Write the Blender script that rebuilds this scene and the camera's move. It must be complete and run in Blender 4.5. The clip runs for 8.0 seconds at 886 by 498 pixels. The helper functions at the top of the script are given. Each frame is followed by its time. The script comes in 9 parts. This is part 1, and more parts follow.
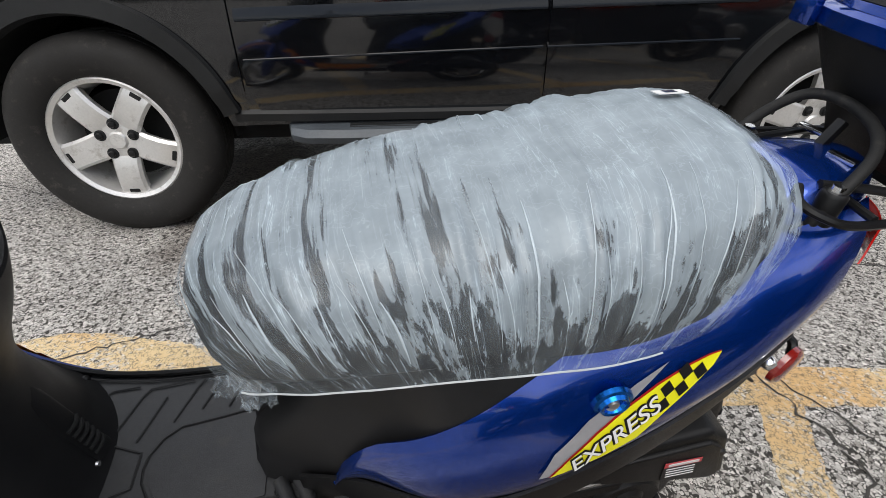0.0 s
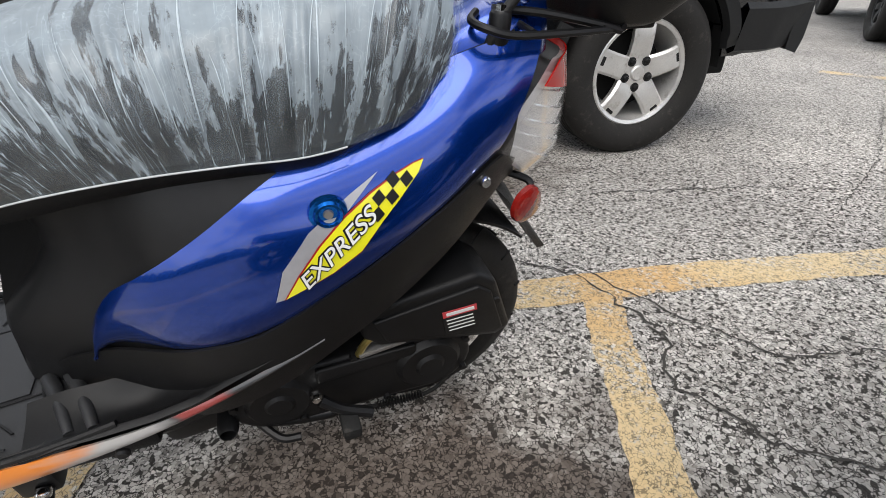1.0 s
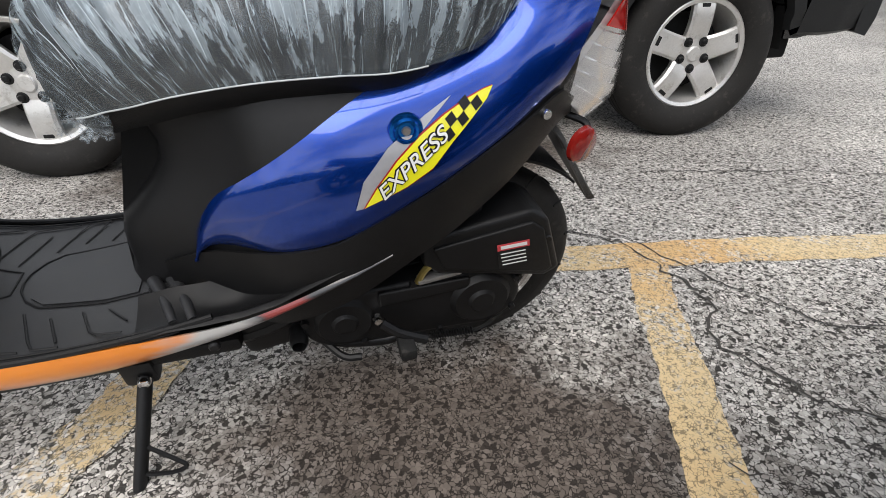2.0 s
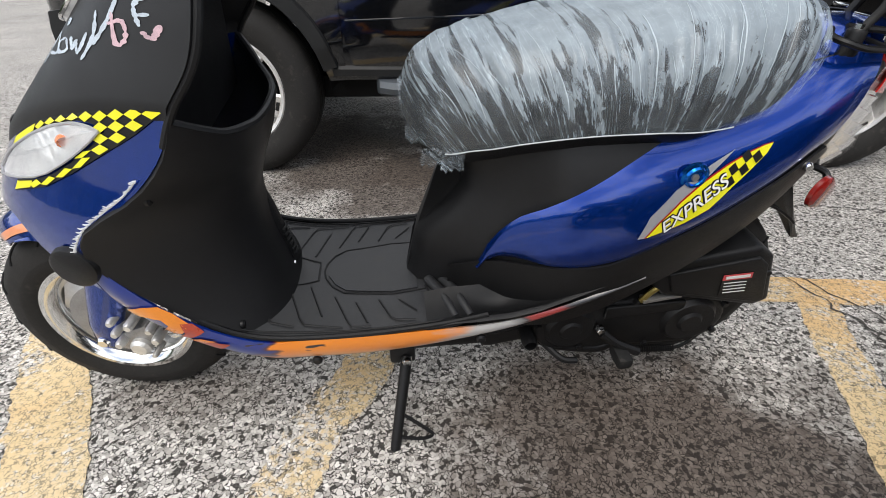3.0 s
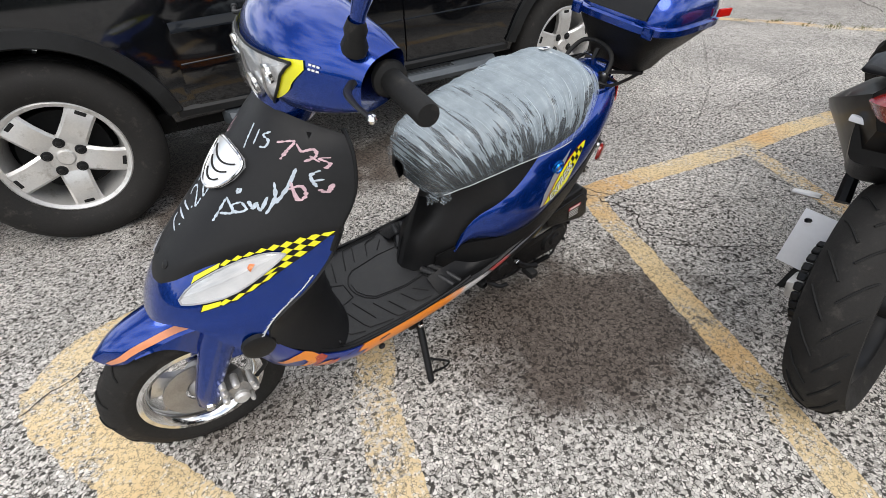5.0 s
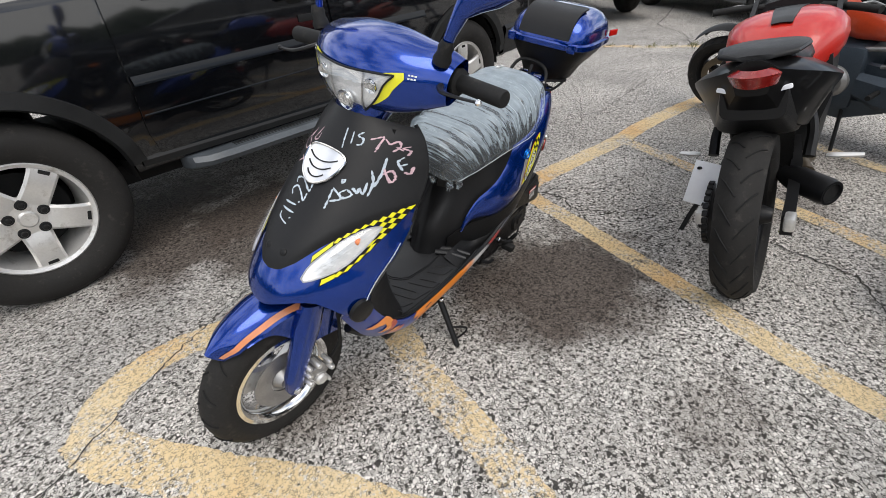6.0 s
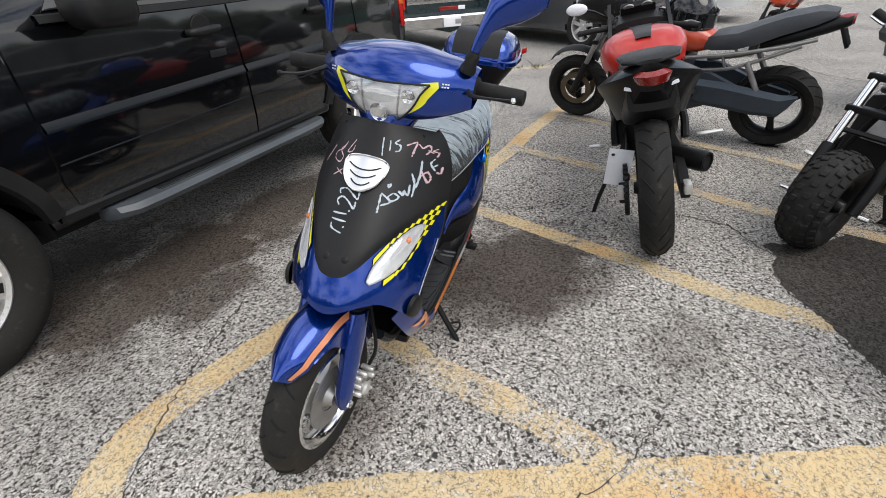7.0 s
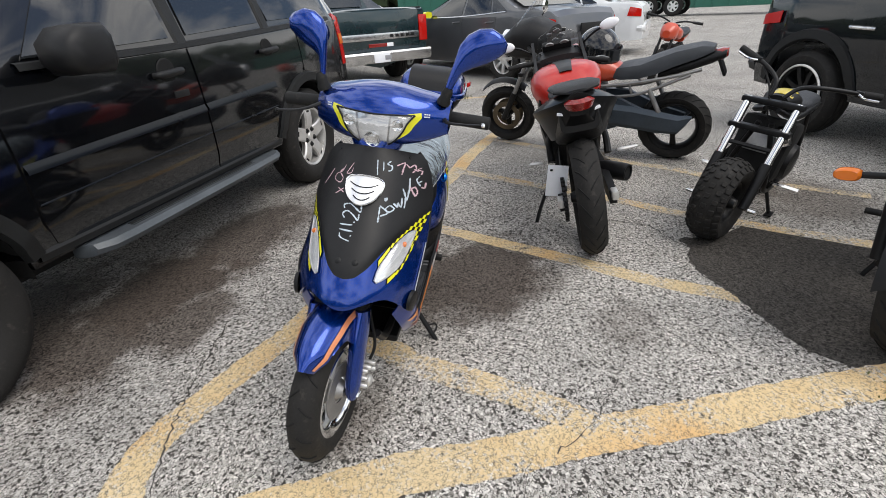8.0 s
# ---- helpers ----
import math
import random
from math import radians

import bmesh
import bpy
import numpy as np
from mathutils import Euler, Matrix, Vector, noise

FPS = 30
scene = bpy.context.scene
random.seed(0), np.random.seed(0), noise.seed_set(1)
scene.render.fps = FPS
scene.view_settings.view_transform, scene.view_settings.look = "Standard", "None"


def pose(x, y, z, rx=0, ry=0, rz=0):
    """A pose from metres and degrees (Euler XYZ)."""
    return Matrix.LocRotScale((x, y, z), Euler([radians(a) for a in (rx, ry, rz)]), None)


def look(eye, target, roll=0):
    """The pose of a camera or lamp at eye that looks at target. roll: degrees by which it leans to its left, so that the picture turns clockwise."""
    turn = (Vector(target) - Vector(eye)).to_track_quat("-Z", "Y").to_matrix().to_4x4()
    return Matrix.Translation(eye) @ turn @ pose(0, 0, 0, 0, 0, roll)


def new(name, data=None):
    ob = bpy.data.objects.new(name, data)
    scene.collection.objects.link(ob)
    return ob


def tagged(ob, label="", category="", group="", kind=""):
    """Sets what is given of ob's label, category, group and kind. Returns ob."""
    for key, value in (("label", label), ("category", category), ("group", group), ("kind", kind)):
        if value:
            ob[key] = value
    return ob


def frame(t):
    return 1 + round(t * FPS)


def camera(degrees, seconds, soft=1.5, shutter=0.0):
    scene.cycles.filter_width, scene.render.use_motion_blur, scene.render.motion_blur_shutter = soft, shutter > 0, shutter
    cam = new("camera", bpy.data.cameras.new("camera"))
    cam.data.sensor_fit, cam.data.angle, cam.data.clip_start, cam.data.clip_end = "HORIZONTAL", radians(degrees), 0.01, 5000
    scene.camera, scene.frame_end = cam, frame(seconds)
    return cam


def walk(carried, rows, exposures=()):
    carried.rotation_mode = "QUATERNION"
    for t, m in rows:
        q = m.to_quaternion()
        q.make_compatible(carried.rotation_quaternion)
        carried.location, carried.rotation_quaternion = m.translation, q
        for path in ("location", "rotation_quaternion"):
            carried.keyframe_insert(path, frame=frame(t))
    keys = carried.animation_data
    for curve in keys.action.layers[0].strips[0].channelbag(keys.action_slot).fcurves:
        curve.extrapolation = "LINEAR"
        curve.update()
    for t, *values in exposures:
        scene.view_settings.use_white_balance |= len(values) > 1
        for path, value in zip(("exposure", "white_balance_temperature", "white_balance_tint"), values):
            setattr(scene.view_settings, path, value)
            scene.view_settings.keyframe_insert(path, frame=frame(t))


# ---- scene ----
cam = camera(85.9, 8.0, 0.8)
PATH = [
    (0, (-0.219, 0.25, 0.921), (-0.125, 1.947, -0.134), -0.1),
    (0.5, (-0.101, 0.189, 0.827), (0.183, 1.887, -0.192), -0.5),
    (1, (-0.017, 0.085, 0.767), (0.381, 1.756, -0.257), -0.6),
    (1.2, (-0.002, 0.054, 0.732), (0.41, 1.713, -0.305), -0.7),
    (2.3, (-0.132, -0.014, 0.713), (-0.002, 1.698, -0.313), -0.8),
    (2.5, (-0.19, -0.021, 0.733), (-0.13, 1.707, -0.271), -0.7),
    (3, (-0.389, -0.083, 0.799), (-0.405, 1.638, -0.219), -0.3),
    (3.5, (-0.522, -0.113, 0.901), (-0.533, 1.546, -0.216), -0.5),
    (4, (-0.597, -0.106, 1.01), (-0.417, 1.458, -0.224), -1.1),
    (4.5, (-0.719, -0.209, 1.092), (-0.206, 1.272, -0.151), -1.8),
    (4.7, (-0.781, -0.272, 1.132), (-0.146, 1.168, -0.103), -2.0),
    (5.8, (-1.254, -0.285, 1.174), (-0.127, 0.935, 0.06), -3.0),
    (6, (-1.374, -0.295, 1.186), (-0.168, 0.865, 0.09), -3.0),
    (6.5, (-1.586, -0.212, 1.186), (-0.222, 0.783, 0.113), -3.1),
    (7, (-1.727, -0.027, 1.182), (-0.163, 0.702, 0.17), -2.9),
    (7.5, (-1.898, 0.017, 1.241), (-0.209, 0.552, 0.313), -2.6),
    (8, (-1.995, 0.029, 1.232), (-0.287, 0.519, 0.314), -2.9),
]
EXPOSURES = ((0, 0.26), (0.6, 0.42), (4.5, 0.36), (6, 0.20), (8, 0.14))
walk(cam, [(t, look(eye, target, roll)) for t, eye, target, roll in PATH], EXPOSURES)

# ---- light ----
world = bpy.data.worlds.new("world")
scene.world = world
world.use_nodes = True
wn = world.node_tree.nodes
wl = world.node_tree.links
sky = wn.new("ShaderNodeTexSky")
sky.sky_type, sky.sun_disc = "NISHITA", False
SUN_EL, SUN_AZ = radians(58), radians(200)
sky.sun_elevation, sky.sun_rotation = SUN_EL, SUN_AZ
sky.air_density, sky.dust_density = 1.0, 1.5
w_tc = wn.new("ShaderNodeTexCoord")
w_map = wn.new("ShaderNodeMapping")
w_map.inputs["Scale"].default_value = (1.0, 1.0, 2.2)
w_noise = wn.new("ShaderNodeTexNoise")
w_noise.inputs["Scale"].default_value, w_noise.inputs["Detail"].default_value, w_noise.inputs["Roughness"].default_value = 2.6, 6.0, 0.6
w_ramp = wn.new("ShaderNodeValToRGB")
w_ramp.color_ramp.elements[0].position, w_ramp.color_ramp.elements[1].position = 0.40, 0.58
w_mix = wn.new("ShaderNodeMixRGB")
w_mix.inputs[2].default_value = (11.25, 11.2, 11.1, 1)
wl.new(w_tc.outputs["Generated"], w_map.inputs["Vector"])
wl.new(w_map.outputs["Vector"], w_noise.inputs["Vector"])
wl.new(w_noise.outputs["Fac"], w_ramp.inputs["Fac"])
wl.new(w_ramp.outputs["Color"], w_mix.inputs[0])
wl.new(sky.outputs["Color"], w_mix.inputs[1])
wl.new(w_mix.outputs["Color"], wn["Background"].inputs["Color"])
wn["Background"].inputs["Strength"].default_value = 0.13

sun = new("sun", bpy.data.lights.new("sun", "SUN"))
sun.data.energy, sun.data.angle, sun.data.color = 1.4, radians(40), (1.0, 0.96, 0.9)
sun_dir = Vector((math.sin(SUN_AZ) * math.cos(SUN_EL), math.cos(SUN_AZ) * math.cos(SUN_EL), math.sin(SUN_EL)))
sun.matrix_world = look(sun_dir * 30, (0, 0, 0))


# ---- materials ----
def node_mat(name):
    m = bpy.data.materials.new(name)
    m.use_nodes = True
    return m, m.node_tree, m.node_tree.nodes["Principled BSDF"]


def add(nt, kind, **inputs):
    n = nt.nodes.new(kind)
    for key, value in inputs.items():
        n.inputs[key].default_value = value
    return n


def ramp(nt, source, stops):
    r = nt.nodes.new("ShaderNodeValToRGB")
    els = r.color_ramp.elements
    while len(els) < len(stops):
        els.new(0.5)
    for e, (p, c) in zip(els, stops):
        e.position, e.color = p, (*c, 1) if len(c) == 3 else c
    nt.links.new(source, r.inputs["Fac"])
    return r.outputs["Color"]


def mixc(nt, fac, a, b, mode="MIX"):
    n = nt.nodes.new("ShaderNodeMixRGB")
    n.blend_type = mode
    for i, v in enumerate((fac, a, b)):
        if isinstance(v, (int, float)):
            n.inputs[i].default_value = v
        elif isinstance(v, tuple):
            n.inputs[i].default_value = (*v, 1)
        else:
            nt.links.new(v, n.inputs[i])
    return n.outputs["Color"]


def coords(nt):
    return nt.nodes.new("ShaderNodeTexCoord").outputs["Object"]


def noise_tex(nt, vec, scale, detail=4.0, rough=0.55):
    n = add(nt, "ShaderNodeTexNoise", Scale=scale, Detail=detail, Roughness=rough)
    nt.links.new(vec, n.inputs["Vector"])
    return n.outputs["Fac"]


def bump(nt, bsdf, height, strength, distance):
    b = add(nt, "ShaderNodeBump", Strength=strength, Distance=distance)
    nt.links.new(height, b.inputs["Height"])
    nt.links.new(b.outputs["Normal"], bsdf.inputs["Normal"])


def surface(name, color, rough, metal=0.0, coat=0.0, vary=0.25, scale=6.0, grain=0.0, grain_scale=400.0, dirt=None, emit=None):
    """A solid surface with large and fine variation; grain: fine relief."""
    m, nt, b = node_mat(name)
    c = coords(nt)
    big, fine = noise_tex(nt, c, scale, 5.0), noise_tex(nt, c, scale * 14, 3.0)
    lo, hi = tuple(x * (1 - vary) for x in color), tuple(min(1, x * (1 + vary)) for x in color)
    col = mixc(nt, 0.35, ramp(nt, big, [(0.3, lo), (0.7, hi)]), ramp(nt, fine, [(0.3, lo), (0.7, hi)]))
    if dirt:
        spots = noise_tex(nt, c, scale * 2.3, 7.0, 0.7)
        col = mixc(nt, ramp(nt, spots, [(0.56, (0, 0, 0)), (0.72, (0.7, 0.7, 0.7))]), col, dirt)
    nt.links.new(col, b.inputs["Base Color"])
    rr = ramp(nt, big, [(0.3, (rough * 0.8,) * 3), (0.7, (min(1, rough * 1.2),) * 3)])
    nt.links.new(rr, b.inputs["Roughness"])
    b.inputs["Metallic"].default_value = metal
    b.inputs["Coat Weight"].default_value = coat
    b.inputs["Coat Roughness"].default_value = 0.04
    if max(color) < 0.02 and coat:
        b.inputs["Specular IOR Level"].default_value = 0.1
    if max(color) < 0.02 and not coat and not metal:
        b.inputs["Specular IOR Level"].default_value = 0.28
    if grain:
        bump(nt, b, noise_tex(nt, c, grain_scale, 2.0), grain, 0.002)
    if emit:
        b.inputs["Emission Color"].default_value, b.inputs["Emission Strength"].default_value = (*emit[0], 1), emit[1]
    return m


def asphalt_nodes(nt):
    """Colour, roughness and height of worn asphalt with pale exposed chips."""
    c = nt.nodes.new("ShaderNodeTexCoord").outputs["Object"]
    warp = add(nt, "ShaderNodeTexNoise", Scale=70.0, Detail=3.0)
    nt.links.new(c, warp.inputs["Vector"])
    moved = nt.nodes.new("ShaderNodeMixRGB")
    moved.blend_type, moved.inputs[0].default_value = "LINEAR_LIGHT", 0.0095
    nt.links.new(c, moved.inputs[1])
    nt.links.new(warp.outputs["Color"], moved.inputs[2])
    vor = add(nt, "ShaderNodeTexVoronoi", Scale=118.0, Randomness=1.0)
    vor.feature = "F1"
    edge = add(nt, "ShaderNodeTexVoronoi", Scale=118.0, Randomness=1.0)
    edge.feature = "DISTANCE_TO_EDGE"
    for v in (vor, edge):
        nt.links.new(moved.outputs["Color"], v.inputs["Vector"])
    sep = nt.nodes.new("ShaderNodeSeparateColor")
    nt.links.new(vor.outputs["Color"], sep.inputs["Color"])
    chip = ramp(nt, sep.outputs["Red"], [(0.0, (0.022, 0.02, 0.018)), (0.08, (0.045, 0.04, 0.035)), (0.12, (0.36, 0.34, 0.315)), (0.45, (0.56, 0.54, 0.51)), (0.80, (0.70, 0.68, 0.65)), (1.0, (0.82, 0.80, 0.77))])
    # the dark binder between chips widens and closes again
    wide = nt.nodes.new("ShaderNodeMath")
    wide.operation = "MULTIPLY_ADD"
    wide.inputs[1].default_value = 0.42
    nt.links.new(noise_tex(nt, c, 72.0, 2.0, 0.5), wide.inputs[0])
    nt.links.new(edge.outputs["Distance"], wide.inputs[2])
    gap = ramp(nt, wide.outputs["Value"], [(0.250, (0, 0, 0)), (0.292, (1, 1, 1))])
    col = mixc(nt, gap, (0.030, 0.027, 0.023), chip)
    fine = noise_tex(nt, c, 260.0, 3.0)
    col = mixc(nt, 0.09, col, ramp(nt, fine, [(0.35, (0.08, 0.077, 0.074)), (0.65, (0.66, 0.65, 0.63))]))
    # broad uneven wear and dark traffic film
    wear = noise_tex(nt, c, 0.9, 6.0, 0.62)
    col = mixc(nt, 1.0, col, ramp(nt, wear, [(0.32, (0.80, 0.785, 0.77)), (0.62, (1.14, 1.12, 1.09))]), "MULTIPLY")
    # oil stains and painted soft shade, each with its own place and ragged outline
    ragged = noise_tex(nt, c, 5.0, 6.0, 0.7)
    total = None
    for (x, y, rx, ry, amount) in STAINS_AND_SHADE:
        shift = add(nt, "ShaderNodeMapping", Scale=(1 / rx, 1 / ry, 0.0), Location=(-x / rx, -y / ry, 0.0))
        nt.links.new(c, shift.inputs["Vector"])
        far = nt.nodes.new("ShaderNodeVectorMath")
        far.operation = "LENGTH"
        nt.links.new(shift.outputs["Vector"], far.inputs[0])
        rag = nt.nodes.new("ShaderNodeMath")
        rag.operation = "MULTIPLY_ADD"
        rag.inputs[1].default_value, rag.inputs[2].default_value = 1.6, -0.8
        nt.links.new(ragged, rag.inputs[0])
        summed = nt.nodes.new("ShaderNodeMath")
        nt.links.new(far.outputs["Value"], summed.inputs[0])
        nt.links.new(rag.outputs["Value"], summed.inputs[1])
        k = ramp(nt, summed.outputs["Value"], [(0.55, (amount,) * 3), (1.0, (0, 0, 0))])
        total = k if total is None else mixc(nt, 1.0, total, k, "LIGHTEN")
    darkened = mixc(nt, 0.42, mixc(nt, 1.0, col, (0.24, 0.185, 0.15), "MULTIPLY"), (0.046, 0.035, 0.028))
    col = mixc(nt, total, col, darkened)
    return col, gap, total, c


# first two hold stain plus the scooter's soft shade; (-0.93, 0.68) just darkens
STAINS_AND_SHADE = (
    (0.06, 0.42, 0.52, 0.42, 0.9), (-0.12, 0.58, 0.34, 0.30, 0.85), (-0.36, 1.98, 0.62, 0.42, 0.92), (0.25, 1.92, 0.8, 0.36, 0.85), (-1.0, 2.45, 0.9, 0.6, 0.9), (-0.58, 1.66, 0.36, 0.22, 0.8),
    (-0.85, 1.95, 0.45, 0.34, 0.85), (1.4, -1.5, 0.5, 0.4, 0.6), (-0.23, -0.25, 0.22, 0.16, 0.35),
    (-0.93, 0.68, 0.24, 0.15, 0.5), (1.28, -0.1, 0.3, 0.28, 0.45), (2.2, -0.2, 0.4, 0.35, 0.35),
)


def asphalt(name="asphalt", film=None):
    """film: a dark colour that still covers most chips."""
    m, nt, b = node_mat(name)
    col, gap, stain_shade, c = asphalt_nodes(nt)
    if film:
        col = mixc(nt, ramp(nt, noise_tex(nt, c, 30.0, 6.0, 0.7), [(0.35, (0.70,) * 3), (0.75, (0.30,) * 3)]), mixc(nt, 1.0, col, (0.3, 0.285, 0.27), "MULTIPLY"), film)
    nt.links.new(col, b.inputs["Base Color"])
    nt.links.new(ramp(nt, stain_shade, [(0.0, (0.9,) * 3), (1.0, (0.6,) * 3)]), b.inputs["Roughness"])
    b.inputs["Specular IOR Level"].default_value = 0.3
    bump(nt, b, gap, 0.8, 0.005)
    return m


def line_paint(name, amount):
    """Worn yellow road paint; amount: how much of it is left."""
    m, nt, b = node_mat(name)
    col, gap, stain_shade, c = asphalt_nodes(nt)
    big, fine = noise_tex(nt, c, 6.0, 6.0, 0.65), noise_tex(nt, c, 75.0, 4.0, 0.7)
    tone = noise_tex(nt, c, 1.5, 4.0)
    paint = ramp(nt, tone, [(0.36, (0.68, 0.40, 0.16)), (0.48, (0.72, 0.54, 0.30)), (0.75, (0.76, 0.63, 0.42))])
    paint = mixc(nt, 0.3, paint, ramp(nt, fine, [(0.3, (0.5, 0.37, 0.18)), (0.7, (0.82, 0.66, 0.38))]))
    w = mixc(nt, 0.55, big, fine)
    mask = ramp(nt, w, [(amount - 0.05, (1, 1, 1)), (amount + 0.04, (0, 0, 0))])
    mask = mixc(nt, 1.0, mask, ramp(nt, gap, [(0.0, (0.38,) * 3), (0.6, (1, 1, 1))]), "MULTIPLY")
    nt.links.new(mixc(nt, mask, col, paint), b.inputs["Base Color"])
    b.inputs["Roughness"].default_value = 0.8
    bump(nt, b, gap, 0.4, 0.003)
    return m


def clear(name, tint, rough=0.02, alpha=0.25, bumpy=0.0, scale=60.0):
    """Thin clear plastic or glass: part see-through, part gloss."""
    m, nt, b = node_mat(name)
    b.inputs["Base Color"].default_value = (*tint, 1)
    b.inputs["Roughness"].default_value = rough
    trans = nt.nodes.new("ShaderNodeBsdfTransparent")
    mix = nt.nodes.new("ShaderNodeMixShader")
    mix.inputs[0].default_value = alpha
    nt.links.new(trans.outputs[0], mix.inputs[1])
    nt.links.new(b.outputs[0], mix.inputs[2])
    nt.links.new(mix.outputs[0], nt.nodes["Material Output"].inputs["Surface"])
    if bumpy:
        bump(nt, b, noise_tex(nt, coords(nt), scale, 3.0), bumpy, 0.004)
    return m


def gloss_film(name, amount, rough):
    """A clear cover: see-through but for a share of mirror gloss."""
    mt = bpy.data.materials.new(name)
    mt.use_nodes = True
    nt = mt.node_tree
    trans, gl, mx = (nt.nodes.new(k) for k in ("ShaderNodeBsdfTransparent", "ShaderNodeBsdfGlossy", "ShaderNodeMixShader"))
    gl.inputs["Roughness"].default_value, mx.inputs[0].default_value = rough, amount
    nt.links.new(trans.outputs[0], mx.inputs[1])
    nt.links.new(gl.outputs[0], mx.inputs[2])
    nt.links.new(mx.outputs[0], nt.nodes["Material Output"].inputs["Surface"])
    return mt


def lamp_bowl():
    """Faceted silvered reflector."""
    mt, nt, b = node_mat("lamp_reflector")
    c = coords(nt)
    v = add(nt, "ShaderNodeTexVoronoi", Scale=16.0)
    v.feature = "SMOOTH_F1"
    nt.links.new(c, v.inputs["Vector"])
    nt.links.new(ramp(nt, v.outputs["Color"], [(0.0, (0.75, 0.76, 0.77)), (0.5, (0.92, 0.93, 0.94)), (1.0, (1.0, 1.0, 1.0))]), b.inputs["Base Color"])
    b.inputs["Metallic"].default_value, b.inputs["Roughness"].default_value = 0.55, 0.08
    bump(nt, b, v.outputs["Distance"], 0.8, 0.014)
    return mt


M_ASPHALT = asphalt()
M_PATCH = asphalt("asphalt_dark", (0.034, 0.031, 0.028))
M_LINE = line_paint("line_yellow", 0.56)
M_LINE_WORN = line_paint("line_yellow_worn", 0.51)
M_CRACK = surface("crack_dark", (0.055, 0.05, 0.045), 0.95, vary=0.4, scale=30)
M_BLUE = surface("paint_blue", (0.0004, 0.036, 0.275), 0.22, metal=0.75, coat=1.0, vary=0.10, scale=5, grain=0.01, grain_scale=900)
M_ANODISED = surface("anodised_blue", (0.01, 0.16, 0.62), 0.2, metal=0.9, vary=0.2, scale=60)
M_BLACK = surface("plastic_black", (0.008, 0.008, 0.0085), 0.42, vary=0.3, scale=9, grain=0.25, grain_scale=1500)
M_COWL = surface("plastic_black_matt", (0.0085, 0.0085, 0.0092), 0.48, vary=0.25, scale=7, grain=0.1, grain_scale=1200)
M_COWL.node_tree.nodes["Principled BSDF"].inputs["Specular IOR Level"].default_value = 0.33
M_MAT = surface("rubber_mat", (0.022, 0.0225, 0.024), 0.40, vary=0.35, scale=12, grain=0.3, grain_scale=1200, dirt=(0.03, 0.028, 0.025))
M_RUBBER = surface("rubber", (0.012, 0.012, 0.012), 0.65, vary=0.3, scale=14, grain=0.3, grain_scale=700, dirt=(0.06, 0.054, 0.046))
M_TYRE = surface("tyre_rubber", (0.017, 0.016, 0.015), 0.75, vary=0.3, scale=10, grain=0.3, grain_scale=500, dirt=(0.06, 0.054, 0.047))
M_STEEL = surface("steel_black", (0.008, 0.008, 0.0085), 0.4, vary=0.3, scale=15)
M_CHROME = surface("chrome", (0.78, 0.78, 0.77), 0.12, metal=1.0, vary=0.08)
M_ALLOY = surface("alloy_silver", (0.66, 0.65, 0.63), 0.36, metal=0.6, vary=0.12, scale=9, dirt=(0.3, 0.27, 0.23))
M_CAST = surface("cast_metal", (0.36, 0.355, 0.35), 0.45, metal=0.8, vary=0.25, scale=20)
M_YELLOW = surface("decal_yellow", (0.78, 0.74, 0.015), 0.35, coat=0.6, vary=0.05)
M_DECAL_BLACK = surface("decal_black", (0.01, 0.01, 0.01), 0.4, vary=0.2)
M_WHITE = surface("decal_white", (0.75, 0.75, 0.74), 0.45, vary=0.05)
M_SILVER = surface("decal_silver", (0.42, 0.42, 0.44), 0.35, metal=0.4, vary=0.15)
M_CHALK = surface("paint_marker", (0.44, 0.50, 0.56), 0.8, vary=0.35, scale=60)
M_CHALK_PINK = surface("paint_marker_pink", (0.55, 0.38, 0.42), 0.8, vary=0.35, scale=60)
M_RED = clear("lens_red", (0.55, 0.012, 0.008), 0.08, 0.93)
M_AMBER = clear("lens_amber", (0.8, 0.2, 0.02), 0.1, 0.9)
M_REFLECT = surface("reflector_red", (0.24, 0.011, 0.008), 0.2, coat=1.0, vary=0.3, scale=120)
M_LENS = gloss_film("lens_clear", 0.10, 0.03)
M_LAMP_IN = lamp_bowl()
M_BOWL = surface("lamp_bowl_white", (0.93, 0.93, 0.94), 0.2, metal=0.5, coat=1.0, vary=0.08, scale=40, grain=0.3, grain_scale=120)
M_IND = surface("indicator_bowl", (0.88, 0.90, 0.94), 0.16, metal=0.5, vary=0.2, scale=30, grain=0.6, grain_scale=38)
M_GLASS = clear("window_glass_dark", (0.012, 0.014, 0.016), 0.02, 0.9)
M_GLASS.node_tree.nodes["Principled BSDF"].inputs["IOR"].default_value = 1.85
M_SUV = surface("paint_black", (0.0018, 0.0022, 0.0032), 0.3, coat=1.0, vary=0.3, scale=3)
M_SUV.node_tree.nodes["Principled BSDF"].inputs["Coat Roughness"].default_value = 0.06
M_SUV.node_tree.nodes["Principled BSDF"].inputs["Coat IOR"].default_value = 1.65
M_TRIM = surface("trim_black", (0.012, 0.0125, 0.013), 0.5, vary=0.25, scale=8, grain=0.2, grain_scale=900)
M_STEP = surface("step_grey", (0.07, 0.08, 0.09), 0.4, vary=0.25, scale=8)
M_MOULD = surface("moulding_black", (0.008, 0.010, 0.013), 0.30, coat=0.3, vary=0.25, scale=5)
M_UNDER = surface("underside_dark", (0.012, 0.012, 0.012), 0.9, vary=0.3)


